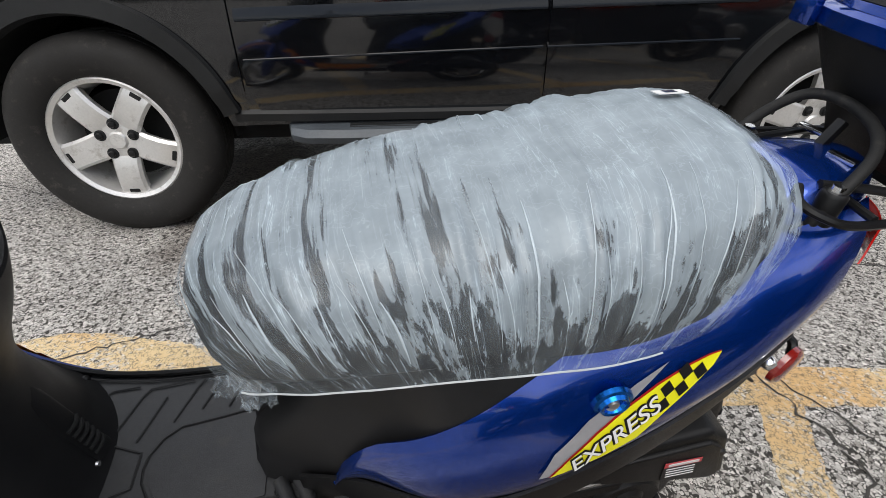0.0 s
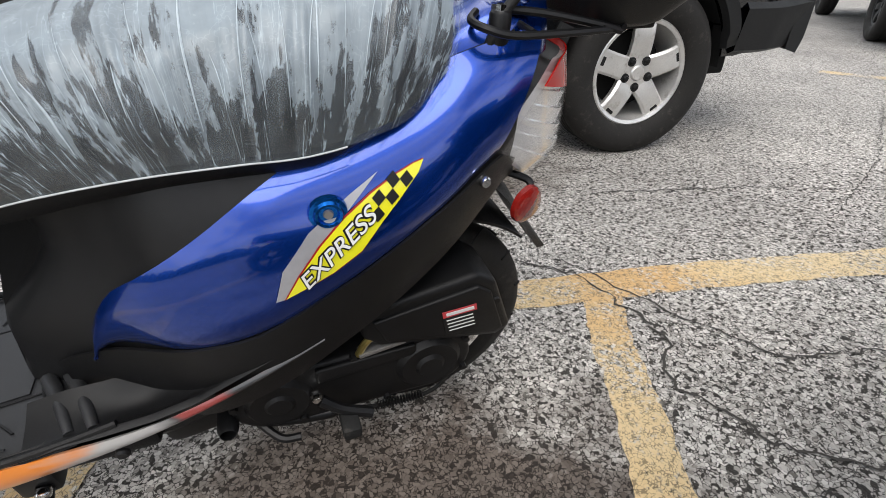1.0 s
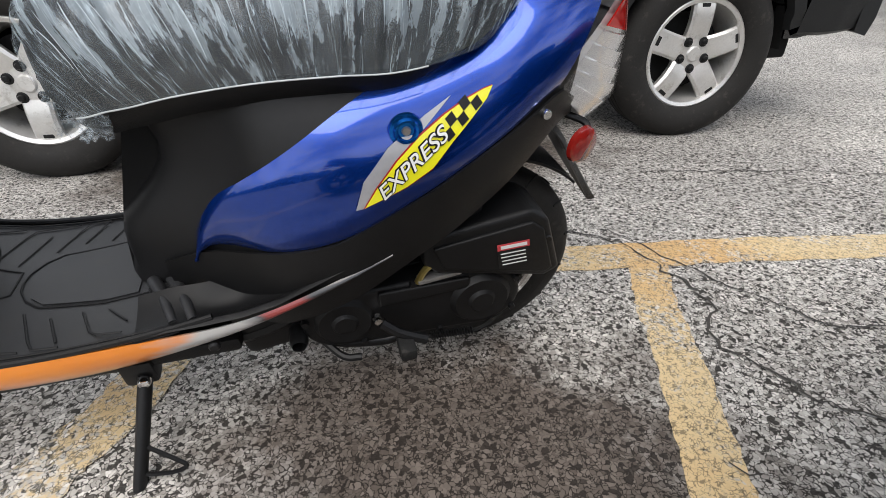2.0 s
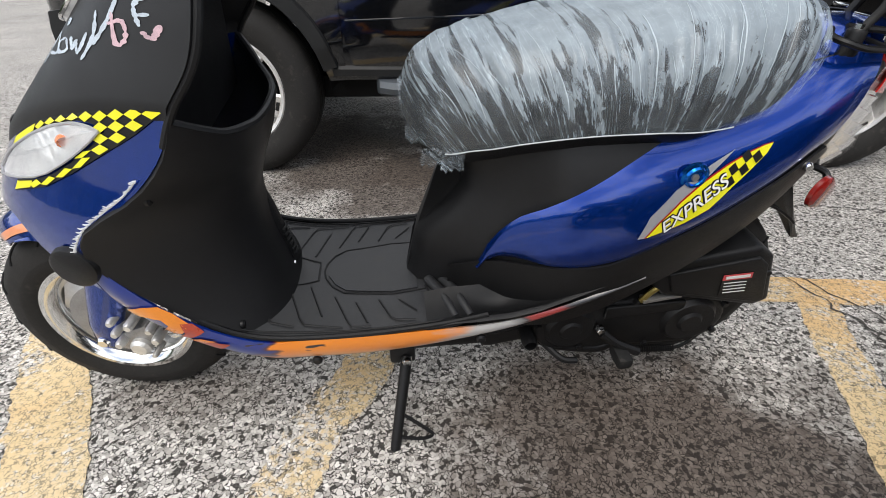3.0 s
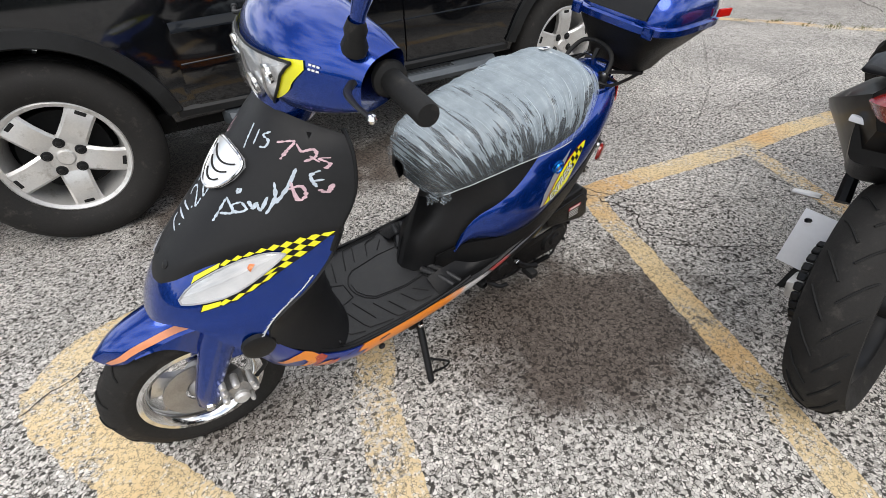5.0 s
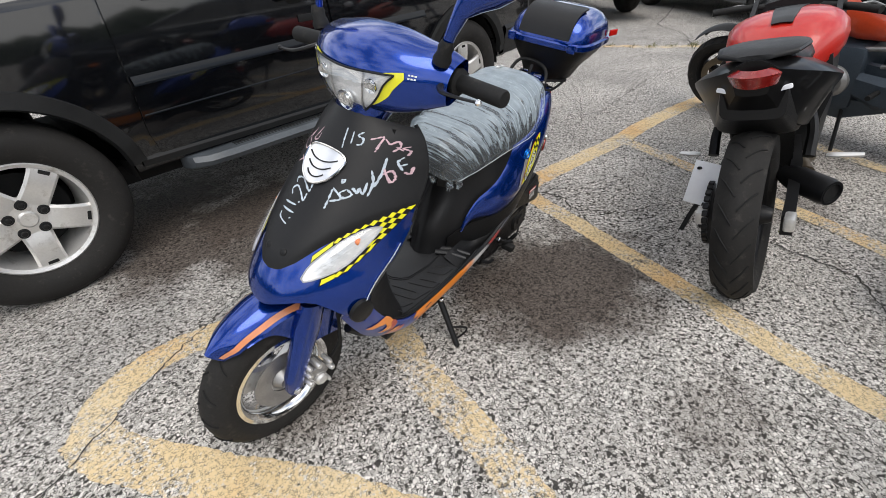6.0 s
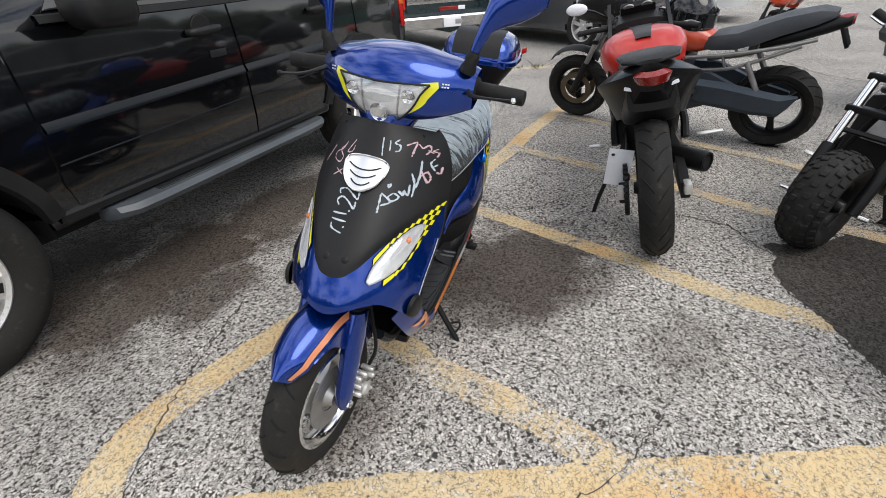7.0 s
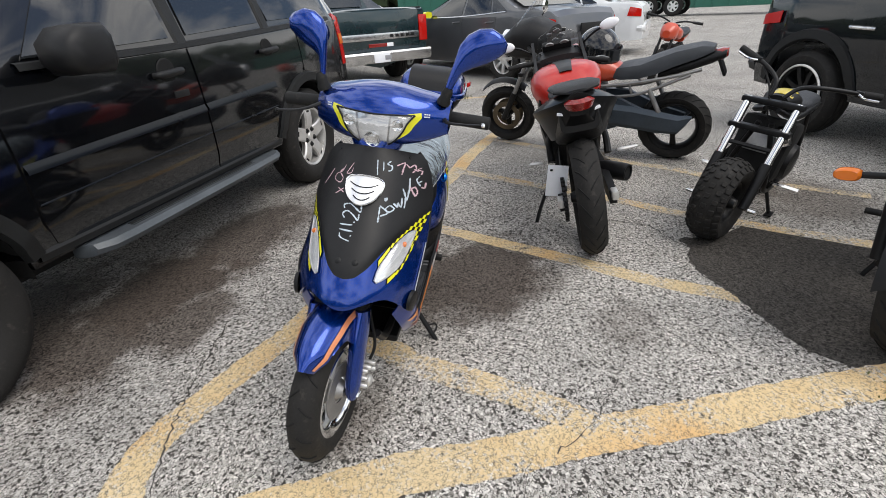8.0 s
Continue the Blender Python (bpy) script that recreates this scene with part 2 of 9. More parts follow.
# ---- mesh tools ----
def part(name, bm, material, parent=None, label="", sharp=38, kind=""):
    me = bpy.data.meshes.new(name)
    bmesh.ops.recalc_face_normals(bm, faces=bm.faces)
    bm.to_mesh(me)
    bm.free()
    for p in me.polygons:
        p.use_smooth = True
    me.set_sharp_from_angle(angle=radians(sharp))
    me.materials.append(material)
    ob = new(name, me)
    ob.parent = parent
    if label or kind:
        tagged(ob, label=label, kind=kind)
    return ob


def thing(name, m, label, category, group=""):
    ob = new(name)
    ob.empty_display_size = 0.1
    ob.matrix_world = m
    return tagged(ob, label, category, group)


def grid(fn, nu, nv, thick=0.0):
    """A sheet fn(s, t) over the unit square; thick: pushed back along the normals."""
    bm = bmesh.new()
    vs = [[bm.verts.new(fn(i / nu, j / nv)) for j in range(nv + 1)] for i in range(nu + 1)]
    for i in range(nu):
        for j in range(nv):
            q = (vs[i][j], vs[i + 1][j], vs[i + 1][j + 1], vs[i][j + 1])
            if (q[0].co - q[2].co).length > 1e-6 and (q[1].co - q[3].co).length > 1e-6:
                bm.faces.new(q)
    bmesh.ops.remove_doubles(bm, verts=bm.verts, dist=1e-5)
    if thick:
        bmesh.ops.recalc_face_normals(bm, faces=bm.faces)
        bmesh.ops.solidify(bm, geom=bm.faces[:], thickness=thick)
    return bm


def loft(rings, cap=True, closed=True, bm=None):
    bm = bm or bmesh.new()
    vs = [[bm.verts.new(p) for p in r] for r in rings]
    n = len(rings[0])
    for a, b in zip(vs, vs[1:]):
        for j in range(n if closed else n - 1):
            bm.faces.new((a[j], a[(j + 1) % n], b[(j + 1) % n], b[j]))
    if cap and closed:
        bm.faces.new(vs[0])
        bm.faces.new(vs[-1][::-1])
    return bm


def spline(pts, n=6):
    """Catmull-Rom through the points."""
    pts = [Vector(p) for p in pts]
    if len(pts) < 3:
        return pts
    ext = [2 * pts[0] - pts[1]] + pts + [2 * pts[-1] - pts[-2]]
    out = []
    for i in range(1, len(ext) - 2):
        p0, p1, p2, p3 = ext[i - 1:i + 3]
        for k in range(n):
            t = k / n
            out.append(0.5 * (2 * p1 + (p2 - p0) * t + (2 * p0 - 5 * p1 + 4 * p2 - p3) * t * t + (3 * p1 - p0 - 3 * p2 + p3) * t ** 3))
    return out + [pts[-1]]


def tube(pts, r, segs=10, n=5, bm=None, flat=1.0):
    """A pipe along a smooth line; r: one radius or one for each given point; flat: squash."""
    rs = r if isinstance(r, (list, tuple)) else [r] * len(pts)
    line = spline(pts, n)
    idx = np.linspace(0, len(pts) - 1, len(line))
    rads = np.interp(idx, range(len(pts)), rs)
    rings, side = [], None
    for i, p in enumerate(line):
        d = (line[min(i + 1, len(line) - 1)] - line[max(i - 1, 0)]).normalized()
        if side is None:
            side = d.cross(Vector((0, 0, 1)) if abs(d.z) < 0.9 else Vector((1, 0, 0))).normalized()
        side = (side - d * side.dot(d)).normalized()
        up = d.cross(side)
        rings.append([p + float(rads[i]) * (math.cos(a) * side + flat * math.sin(a) * up) for a in np.linspace(0, 2 * math.pi, segs, endpoint=False)])
    return loft(rings, bm=bm)


def lathe(profile, segs=40, m=None, bm=None, close=False):
    """Turn (radius, height) pairs about the local z axis; close: join last to first."""
    rings = []
    for a in np.linspace(0, 2 * math.pi, segs, endpoint=False):
        rings.append([Vector((r * math.cos(a), r * math.sin(a), h)) for r, h in profile])
    if m is not None:
        rings = [[m @ p for p in r] for r in rings]
    bm = bm or bmesh.new()
    vs = [[bm.verts.new(p) for p in r] for r in rings]
    n = len(profile)
    for i in range(segs):
        a, b = vs[i], vs[(i + 1) % segs]
        for j in range(n if close else n - 1):
            bm.faces.new((a[j], b[j], b[(j + 1) % n], a[(j + 1) % n]))
    bmesh.ops.remove_doubles(bm, verts=bm.verts, dist=1e-6)
    return bm


def box(size, m=None, bevel=0.0, bm=None, seg=2):
    own = bmesh.new()
    bmesh.ops.create_cube(own, size=1.0)
    bmesh.ops.scale(own, vec=size, verts=own.verts)
    if bevel:
        bmesh.ops.bevel(own, geom=own.edges[:], offset=bevel, segments=seg, affect="EDGES", profile=0.6)
    if m is not None:
        own.transform(m)
    return merged(bm, own)


def merged(bm, own):
    if bm is None:
        return own
    me = bpy.data.meshes.new("join")
    own.to_mesh(me)
    own.free()
    bm.from_mesh(me)
    bpy.data.meshes.remove(me)
    return bm


def sheet(outline, fn, thick=0.0, cuts=0):
    """A flat outline of (a, b) filled, cut finely and laid on a surface by fn(a, b)."""
    bm = bmesh.new()
    f = bm.faces.new([bm.verts.new((a, b, 0)) for a, b in outline])
    if cuts:
        lo = Vector((min(p[0] for p in outline), min(p[1] for p in outline), 0))
        hi = Vector((max(p[0] for p in outline), max(p[1] for p in outline), 0))
        for ax in (0, 1):
            for k in range(1, cuts):
                co = lo.lerp(hi, k / cuts)
                no = Vector((1, 0, 0)) if ax == 0 else Vector((0, 1, 0))
                bmesh.ops.bisect_plane(bm, geom=bm.verts[:] + bm.edges[:] + bm.faces[:], plane_co=co, plane_no=no)
    for v in bm.verts:
        v.co = fn(v.co.x, v.co.y)
    if thick:
        bmesh.ops.recalc_face_normals(bm, faces=bm.faces)
        bmesh.ops.solidify(bm, geom=bm.faces[:], thickness=thick)
    return bm


def interp(table, x, k=1):
    return float(np.interp(x, [r[0] for r in table], [r[k] for r in table]))


ALONG_Y = Matrix.Rotation(radians(-90), 4, "X")


def hermite(x, xs, ys):
    """Smooth interpolation through points."""
    xs, ys = np.array(xs, float), np.array(ys, float)
    i = int(np.clip(np.searchsorted(xs, x) - 1, 0, len(xs) - 2))
    d = np.gradient(ys, xs)
    h = xs[i + 1] - xs[i]
    t = min(1.0, max(0.0, (x - xs[i]) / h))
    return float((2 * t ** 3 - 3 * t * t + 1) * ys[i] + (t ** 3 - 2 * t * t + t) * h * d[i] + (3 * t * t - 2 * t ** 3) * ys[i + 1] + (t ** 3 - t * t) * h * d[i + 1])

# ---- ground ----
bm = bmesh.new()
bmesh.ops.create_grid(bm, x_segments=40, y_segments=40, size=600)
part("ground", bm, M_ASPHALT, kind="structure", label="worn grey asphalt with pale exposed chips")


def ribbon(pts, width, z, n=8, ragged=0.0, seed=1):
    """A flat band along a smooth line."""
    rng = random.Random(seed)
    line = spline([(x, y, 0) for x, y in pts], n)
    bm = bmesh.new()
    rows = []
    for i, p in enumerate(line):
        d = (line[min(i + 1, len(line) - 1)] - line[max(i - 1, 0)]).normalized()
        s = Vector((-d.y, d.x, 0))
        wl_, wr_ = (width / 2 * (1 + ragged * rng.uniform(-1, 1)) for _ in range(2))
        rows.append((bm.verts.new(p + s * wl_ + Vector((0, 0, z))), bm.verts.new(p - s * wr_ + Vector((0, 0, z)))))
    for a, b in zip(rows, rows[1:]):
        bm.faces.new((a[0], a[1], b[1], b[0]))
    return bm


def road_line(pts, width, z, mat, label, seed):
    bm = ribbon(pts, width, z, 12, 0.08, seed)
    return part("road_line", bm, mat, kind="structure", label=label)


# a darker patch of asphalt with a broken edge
PATCH = [(0.62, -0.585), (0.53, -0.63), (0.42, -0.60), (0.26, -0.63), (0.14, -0.70), (0.06, -0.74), (-0.06, -0.79), (-0.18, -0.84), (-0.28, -0.90), (-0.36, -1.02), (-0.46, -1.12), (-0.52, -1.5), (-0.40, -2.4), (0.2, -3.1), (0.9, -2.9), (1.15, -2.2), (0.80, -1.6), (0.76, -1.35), (0.82, -1.15), (0.88, -0.98), (0.70, -0.80), (0.66, -0.62)]
rngp = random.Random(8)
edge = [p + Vector((rngp.gauss(0, 0.006), rngp.gauss(0, 0.006), 0)) for p in spline([(x, y, 0) for x, y in PATCH + PATCH[:1]], 8)[:-1]]
part("asphalt_dark", sheet([(p.x, p.y) for p in edge], lambda x, y: Vector((x, y, 0.0014))), M_PATCH, kind="structure", label="darker patch of asphalt")

road_line([(-1.47, 1.04), (-1.44, 1.15), (-1.35, 1.235), (-1.20, 1.27), (-1.03, 1.245), (-0.88, 1.21), (-0.67, 1.155), (-0.5, 1.125), (0.0, 1.09), (0.43, 1.05), (0.9, 1.015), (1.29, 0.97), (1.6, 0.93), (2.12, 0.91), (2.73, 0.83), (3.04, 0.77)], 0.125, 0.0020, M_LINE, "worn yellow painted bay line", 2)
road_line([(-1.47, 1.13), (-1.45, 1.0), (-1.36, 0.83), (-1.25, 0.64), (-1.13, 0.45), (-1.02, 0.2), (-0.89, -0.05), (-0.78, -0.29), (-0.66, -0.55), (-0.53, -0.81), (-0.42, -1.05), (-0.1, -1.7), (0.3, -2.5)], 0.145, 0.0025, M_LINE, "worn yellow painted bay line", 3)
road_line([(-0.50, 1.06), (-0.58, 0.71), (-0.65, 0.57), (-0.68, 0.42), (-0.73, 0.18), (-0.79, -0.01), (-0.83, -0.12)], 0.12, 0.0030, M_LINE_WORN, "faded yellow painted bay line", 4)
road_line([(0.64, 1.0), (0.57, 0.83), (0.53, 0.69), (0.45, 0.45), (0.37, 0.22), (0.31, 0.04), (0.21, -0.22), (0.13, -0.47), (0.07, -0.75)], 0.10, 0.0010, M_LINE, "worn yellow painted bay line", 5)
road_line([(1.66, 0.95), (1.59, 0.71), (1.50, 0.5), (1.42, 0.29), (1.16, -0.35), (1.03, -0.6), (0.94, -0.89), (0.74, -1.49), (0.55, -2.1)], 0.10, 0.0030, M_LINE_WORN, "faded yellow painted bay line", 6)
road_line([(2.70, 0.84), (2.54, 0.5), (2.05, -0.43), (1.92, -0.73), (1.72, -1.05), (1.60, -1.5), (1.48, -1.86)], 0.10, 0.0030, M_LINE_WORN, "faded yellow painted bay line", 7)
road_line([(3.9, 3.3), (4.48, 2.35), (4.62, 2.0), (4.90, 1.57), (5.2, 1.0)], 0.13, 0.0025, M_LINE_WORN, "faded yellow painted bay line", 8)


def crack(pts, width, seed):
    rng = random.Random(seed)
    fine = []
    for a, b in zip(pts, pts[1:]):
        a, b = Vector((*a, 0)), Vector((*b, 0))
        n = max(2, int((b - a).length / 0.022))
        for i in range(n):
            p = a.lerp(b, i / n) + Vector((rng.gauss(0, 0.003 + width * 0.25), rng.gauss(0, 0.003 + width * 0.25), 0))
            fine.append((p.x, p.y))
    bm = ribbon(fine, width * 0.42, 0.0036, 1, 0.8, seed)
    part("asphalt_crack", bm, M_CRACK, kind="structure")


crack([(-1.63, 0.98), (-1.48, 1.06), (-1.34, 1.14), (-1.18, 1.24), (-0.9, 1.35), (-0.55, 1.47)], 0.011, 1)
crack([(0.46, 1.22), (0.61, 1.12), (0.66, 0.99), (0.69, 0.86), (0.69, 0.78), (0.62, 0.68), (0.71, 0.50), (0.99, 0.31), (1.3, 0.2), (1.55, 0.15)], 0.013, 2)
crack([(0.61, 1.18), (0.8, 0.83), (0.92, 0.68), (1.12, 0.65), (1.35, 0.52), (1.55, 0.5)], 0.010, 3)
crack([(0.86, -0.1), (0.80, -0.44), (0.62, -0.55), (0.53, -0.63), (0.26, -0.63), (0.06, -0.74), (-0.18, -0.84), (-0.36, -1.02)], 0.014, 4)
crack([(-0.36, -0.5), (-0.02, -0.2), (0.13, -0.22)], 0.006, 5)
crack([(0.95, 1.6), (1.55, 1.5), (2.15, 1.3), (3.2, 1.4), (4.4, 1.2)], 0.012, 6)
crack([(-2.6, 2.6), (-1.9, 2.3), (-1.2, 2.45)], 0.012, 7)
crack([(1.15, 1.75), (1.65, 1.2), (2.35, 1.6), (3.4, 2.4)], 0.009, 8)
crack([(2.6, -1.2), (3.2, -0.6), (4.5, 0.2), (6, 0.3)], 0.02, 9)
crack([(3.4, -3.0), (5, -1.6), (7, -1.0), (9, -1.8)], 0.03, 10)
crack([(-0.58, -0.2), (-0.83, -0.1), (-0.98, 0.02)], 0.007, 11)
crack([(4.88, 1.56), (5.6, 1.9), (6.2, 2.5), (6.93, 2.65), (8.2, 3.0)], 0.025, 12)
crack([(0.46, 0.40), (0.8, 0.2), (1.1, 0.25)], 0.006, 13)
crack([(1.3, 1.25), (1.62, 1.0), (1.9, 0.6), (2.2, 0.5)], 0.008, 14)

# ---- cars ----
class Shell:
    """A car body: length along local x (front at minus x), centred on y = 0, on the ground at z = 0."""

    def __init__(self, belt, roof, width, bottom, arches, roof_in=0.16, step=0.05):
        self.belt, self.roof, self.width, self.bottom, self.arches, self.roof_in = belt, roof, width, bottom, arches, roof_in
        self.x0, self.x1 = belt[0][0], belt[-1][0]
        self.step = step

    def zb(self, x):
        z = interp(self.bottom, x)
        for ax, az, r in self.arches:
            if abs(x - ax) < r:
                z = max(z, az + math.sqrt(r * r - (x - ax) ** 2))
        return z

    def side(self, x, z):
        """Half width at that place."""
        w, b, t = interp(self.width, x), interp(self.belt, x), interp(self.roof, x)
        if z <= b:
            k = (z - 0.72) / 0.5
            return w - 0.045 * k * k - (0.012 if z < 0.5 else 0)
        k = (z - b) / max(0.05, t - b)
        kb = (b - 0.72) / 0.5
        return (w - 0.045 * kb * kb) - self.roof_in * min(1.0, k) * min(1.0, (t - b) / 0.4) - 0.02 * k * k

    def at(self, x, z, out=0.0, near=-1):
        return Vector((x, near * (self.side(x, z) + out), z))

    def rings(self):
        rings = []
        xs = set(np.arange(self.x0, self.x1, self.step)) | {self.x1}
        for ax, az, r in self.arches:
            xs |= {ax - r + 0.001, ax + r - 0.001, ax - r - 0.004, ax + r + 0.004}
        for x in sorted(xs):
            zb, b, t = self.zb(x), interp(self.belt, x), max(interp(self.roof, x), interp(self.belt, x) + 0.03)
            half = []
            zs = list(np.linspace(zb, b, 7)) + [b + (t - b) * k for k in (0.35, 0.7, 0.88)]
            for z in zs:
                half.append((self.side(x, z), z))
            ws = self.side(x, t - 0.02)
            half += [(ws * 0.9, t - 0.01), (ws * 0.6, t + 0.012), (0.0, t + 0.02)]
            low = [(0.0, min(zb, 0.3) if zb < 0.5 else zb), (self.side(x, zb) * 0.92, zb)]
            ring = [(x, y, z) for y, z in low + half] + [(x, -y, z) for y, z in half[-2::-1] + low[:0:-1]]
            rings.append(ring)
        return rings

    def patch(self, outline, out=0.005, cuts=6, thick=0.0, near=-1):
        return sheet(outline, lambda x, z: self.at(x, z, out, near), thick, cuts)

    def strip(self, line, width, out=0.004, near=-1, n=10, tilt=-0.7):
        """A thin band along a line of (x, z) on the side."""
        pts = spline([(x, z, 0) for x, z in line], n)
        bm = bmesh.new()
        rows = []
        for i, p in enumerate(pts):
            d = (pts[min(i + 1, len(pts) - 1)] - pts[max(i - 1, 0)]).normalized()
            s = Vector((-d.y, d.x, 0)) * width / 2
            rows.append([bm.verts.new(self.at(q.x, q.y, o, near)) for q, o in ((p + s, 0.0), (p - s * tilt, out), (p - s * 0.85, out), (p - s, 0.0))])
        for a, b in zip(rows, rows[1:]):
            for k in range(3):
                bm.faces.new((a[k], a[k + 1], b[k + 1], b[k]))
        return bm


def tyre_profile(r, rim, w, tread=0.008):
    """Closed cross-section of a tyre (radius, across)."""
    h = w / 2
    return [(rim, -h * 0.72), (rim + 0.012, -h * 0.86), (rim + (r - rim) * 0.35, -h * 0.98), (rim + (r - rim) * 0.62, -h), (r - 0.03 * r / 0.36, -h * 0.92), (r - tread, -h * 0.76), (r, -h * 0.6), (r, -h * 0.22), (r - tread, -h * 0.2),
            (r - tread, -h * 0.16), (r, -h * 0.14), (r, h * 0.14), (r - tread, h * 0.16), (r - tread, h * 0.2), (r, h * 0.22), (r, h * 0.6), (r - tread, h * 0.76), (r - 0.03 * r / 0.36, h * 0.92), (rim + (r - rim) * 0.62, h), (rim + (r - rim) * 0.35, h * 0.98), (rim + 0.012, h * 0.86), (rim, h * 0.72)]


def car_wheel(parent, at, r, rim, w, spokes, spin=0.0, out=-1, holes=False, material=None, detail=True):
    """A road wheel whose outer face looks along out * y."""
    face = Matrix.Translation(at) @ (Matrix.Rotation(radians(90), 4, "X") if out < 0 else Matrix.Rotation(radians(-90), 4, "X")) @ Matrix.Rotation(spin, 4, "Z")
    material = material or M_ALLOY
    tyre = part("tyre", lathe(tyre_profile(r, rim, w), 64 if detail else 32, face, close=True), M_TYRE, parent)
    wheel = part("rim", lathe([(rim + 0.004, w * 0.36), (rim - 0.004, w * 0.38), (rim - 0.018, w * 0.35), (rim - 0.03, w * 0.15), (rim - 0.04, -w * 0.3), (rim + 0.004, -w * 0.34)], 48 if detail else 28, face, close=True), material, tyre)
    part("brake_disc", lathe([(0.0, -0.02), (rim * 0.72, -0.02), (rim * 0.72, -0.035), (0.0, -0.035)], 32, face), M_UNDER, tyre)
    bm = bmesh.new()
    zf = w * 0.30
    for k in range(spokes):
        a = 2 * math.pi * k / spokes
        turn = face @ Matrix.Rotation(a, 4, "Z")
        secs = [(rim * 0.20, 0.24, zf - 0.012), (rim * 0.42, 0.225, zf + 0.004), (rim * 0.62, 0.22, zf + 0.010), (rim * 0.80, 0.225, zf + 0.008), (rim * 0.90, 0.235, zf + 0.003), (rim * 0.97, 0.26, zf - 0.002)]
        rings = []
        for rr, ww, z in secs:
            h = ww * rim * (5 / spokes) * (1.0 if spokes < 7 else 0.75)
            rings.append([turn @ Vector(p) for p in ((rr, -h, z - 0.006), (rr, -h * 0.8, z + 0.004), (rr, h * 0.8, z + 0.004), (rr, h, z - 0.006), (rr, h * 0.8, z - 0.04), (rr, -h * 0.8, z - 0.04))])
        loft(rings, bm=bm)
    part("spokes", bm, material, wheel)
    if holes:
        for k in range(spokes):
            a = 2 * math.pi * k / spokes
            at_hole = face @ Matrix.Rotation(a, 4, "Z") @ Matrix.Translation((rim * 0.83, 0, zf + 0.0075))
            part("slot", box((rim * 0.13, rim * 0.17, 0.006), at_hole, 0.0024), M_UNDER, wheel)
    part("hub", lathe([(0.0, zf + 0.006), (rim * 0.12, zf + 0.006), (rim * 0.15, zf - 0.002), (rim * 0.36, zf - 0.004), (rim * 0.36, zf - 0.05)], 28, face), material, wheel)
    if detail:
        for k in range(5):
            nut = face @ Matrix.Rotation(2 * math.pi * (k + 0.5) / 5, 4, "Z") @ Matrix.Translation((rim * 0.27, 0, zf))
            part("lug_nut", lathe([(0.0, 0.014), (0.009, 0.013), (0.012, 0.009), (0.012, -0.004)], 8, nut), M_STEEL, wheel)
            part("lug_recess", lathe([(0.0, 0.0015), (0.019, 0.0015), (0.021, -0.004)], 14, nut), M_TRIM, wheel)
    return tyre


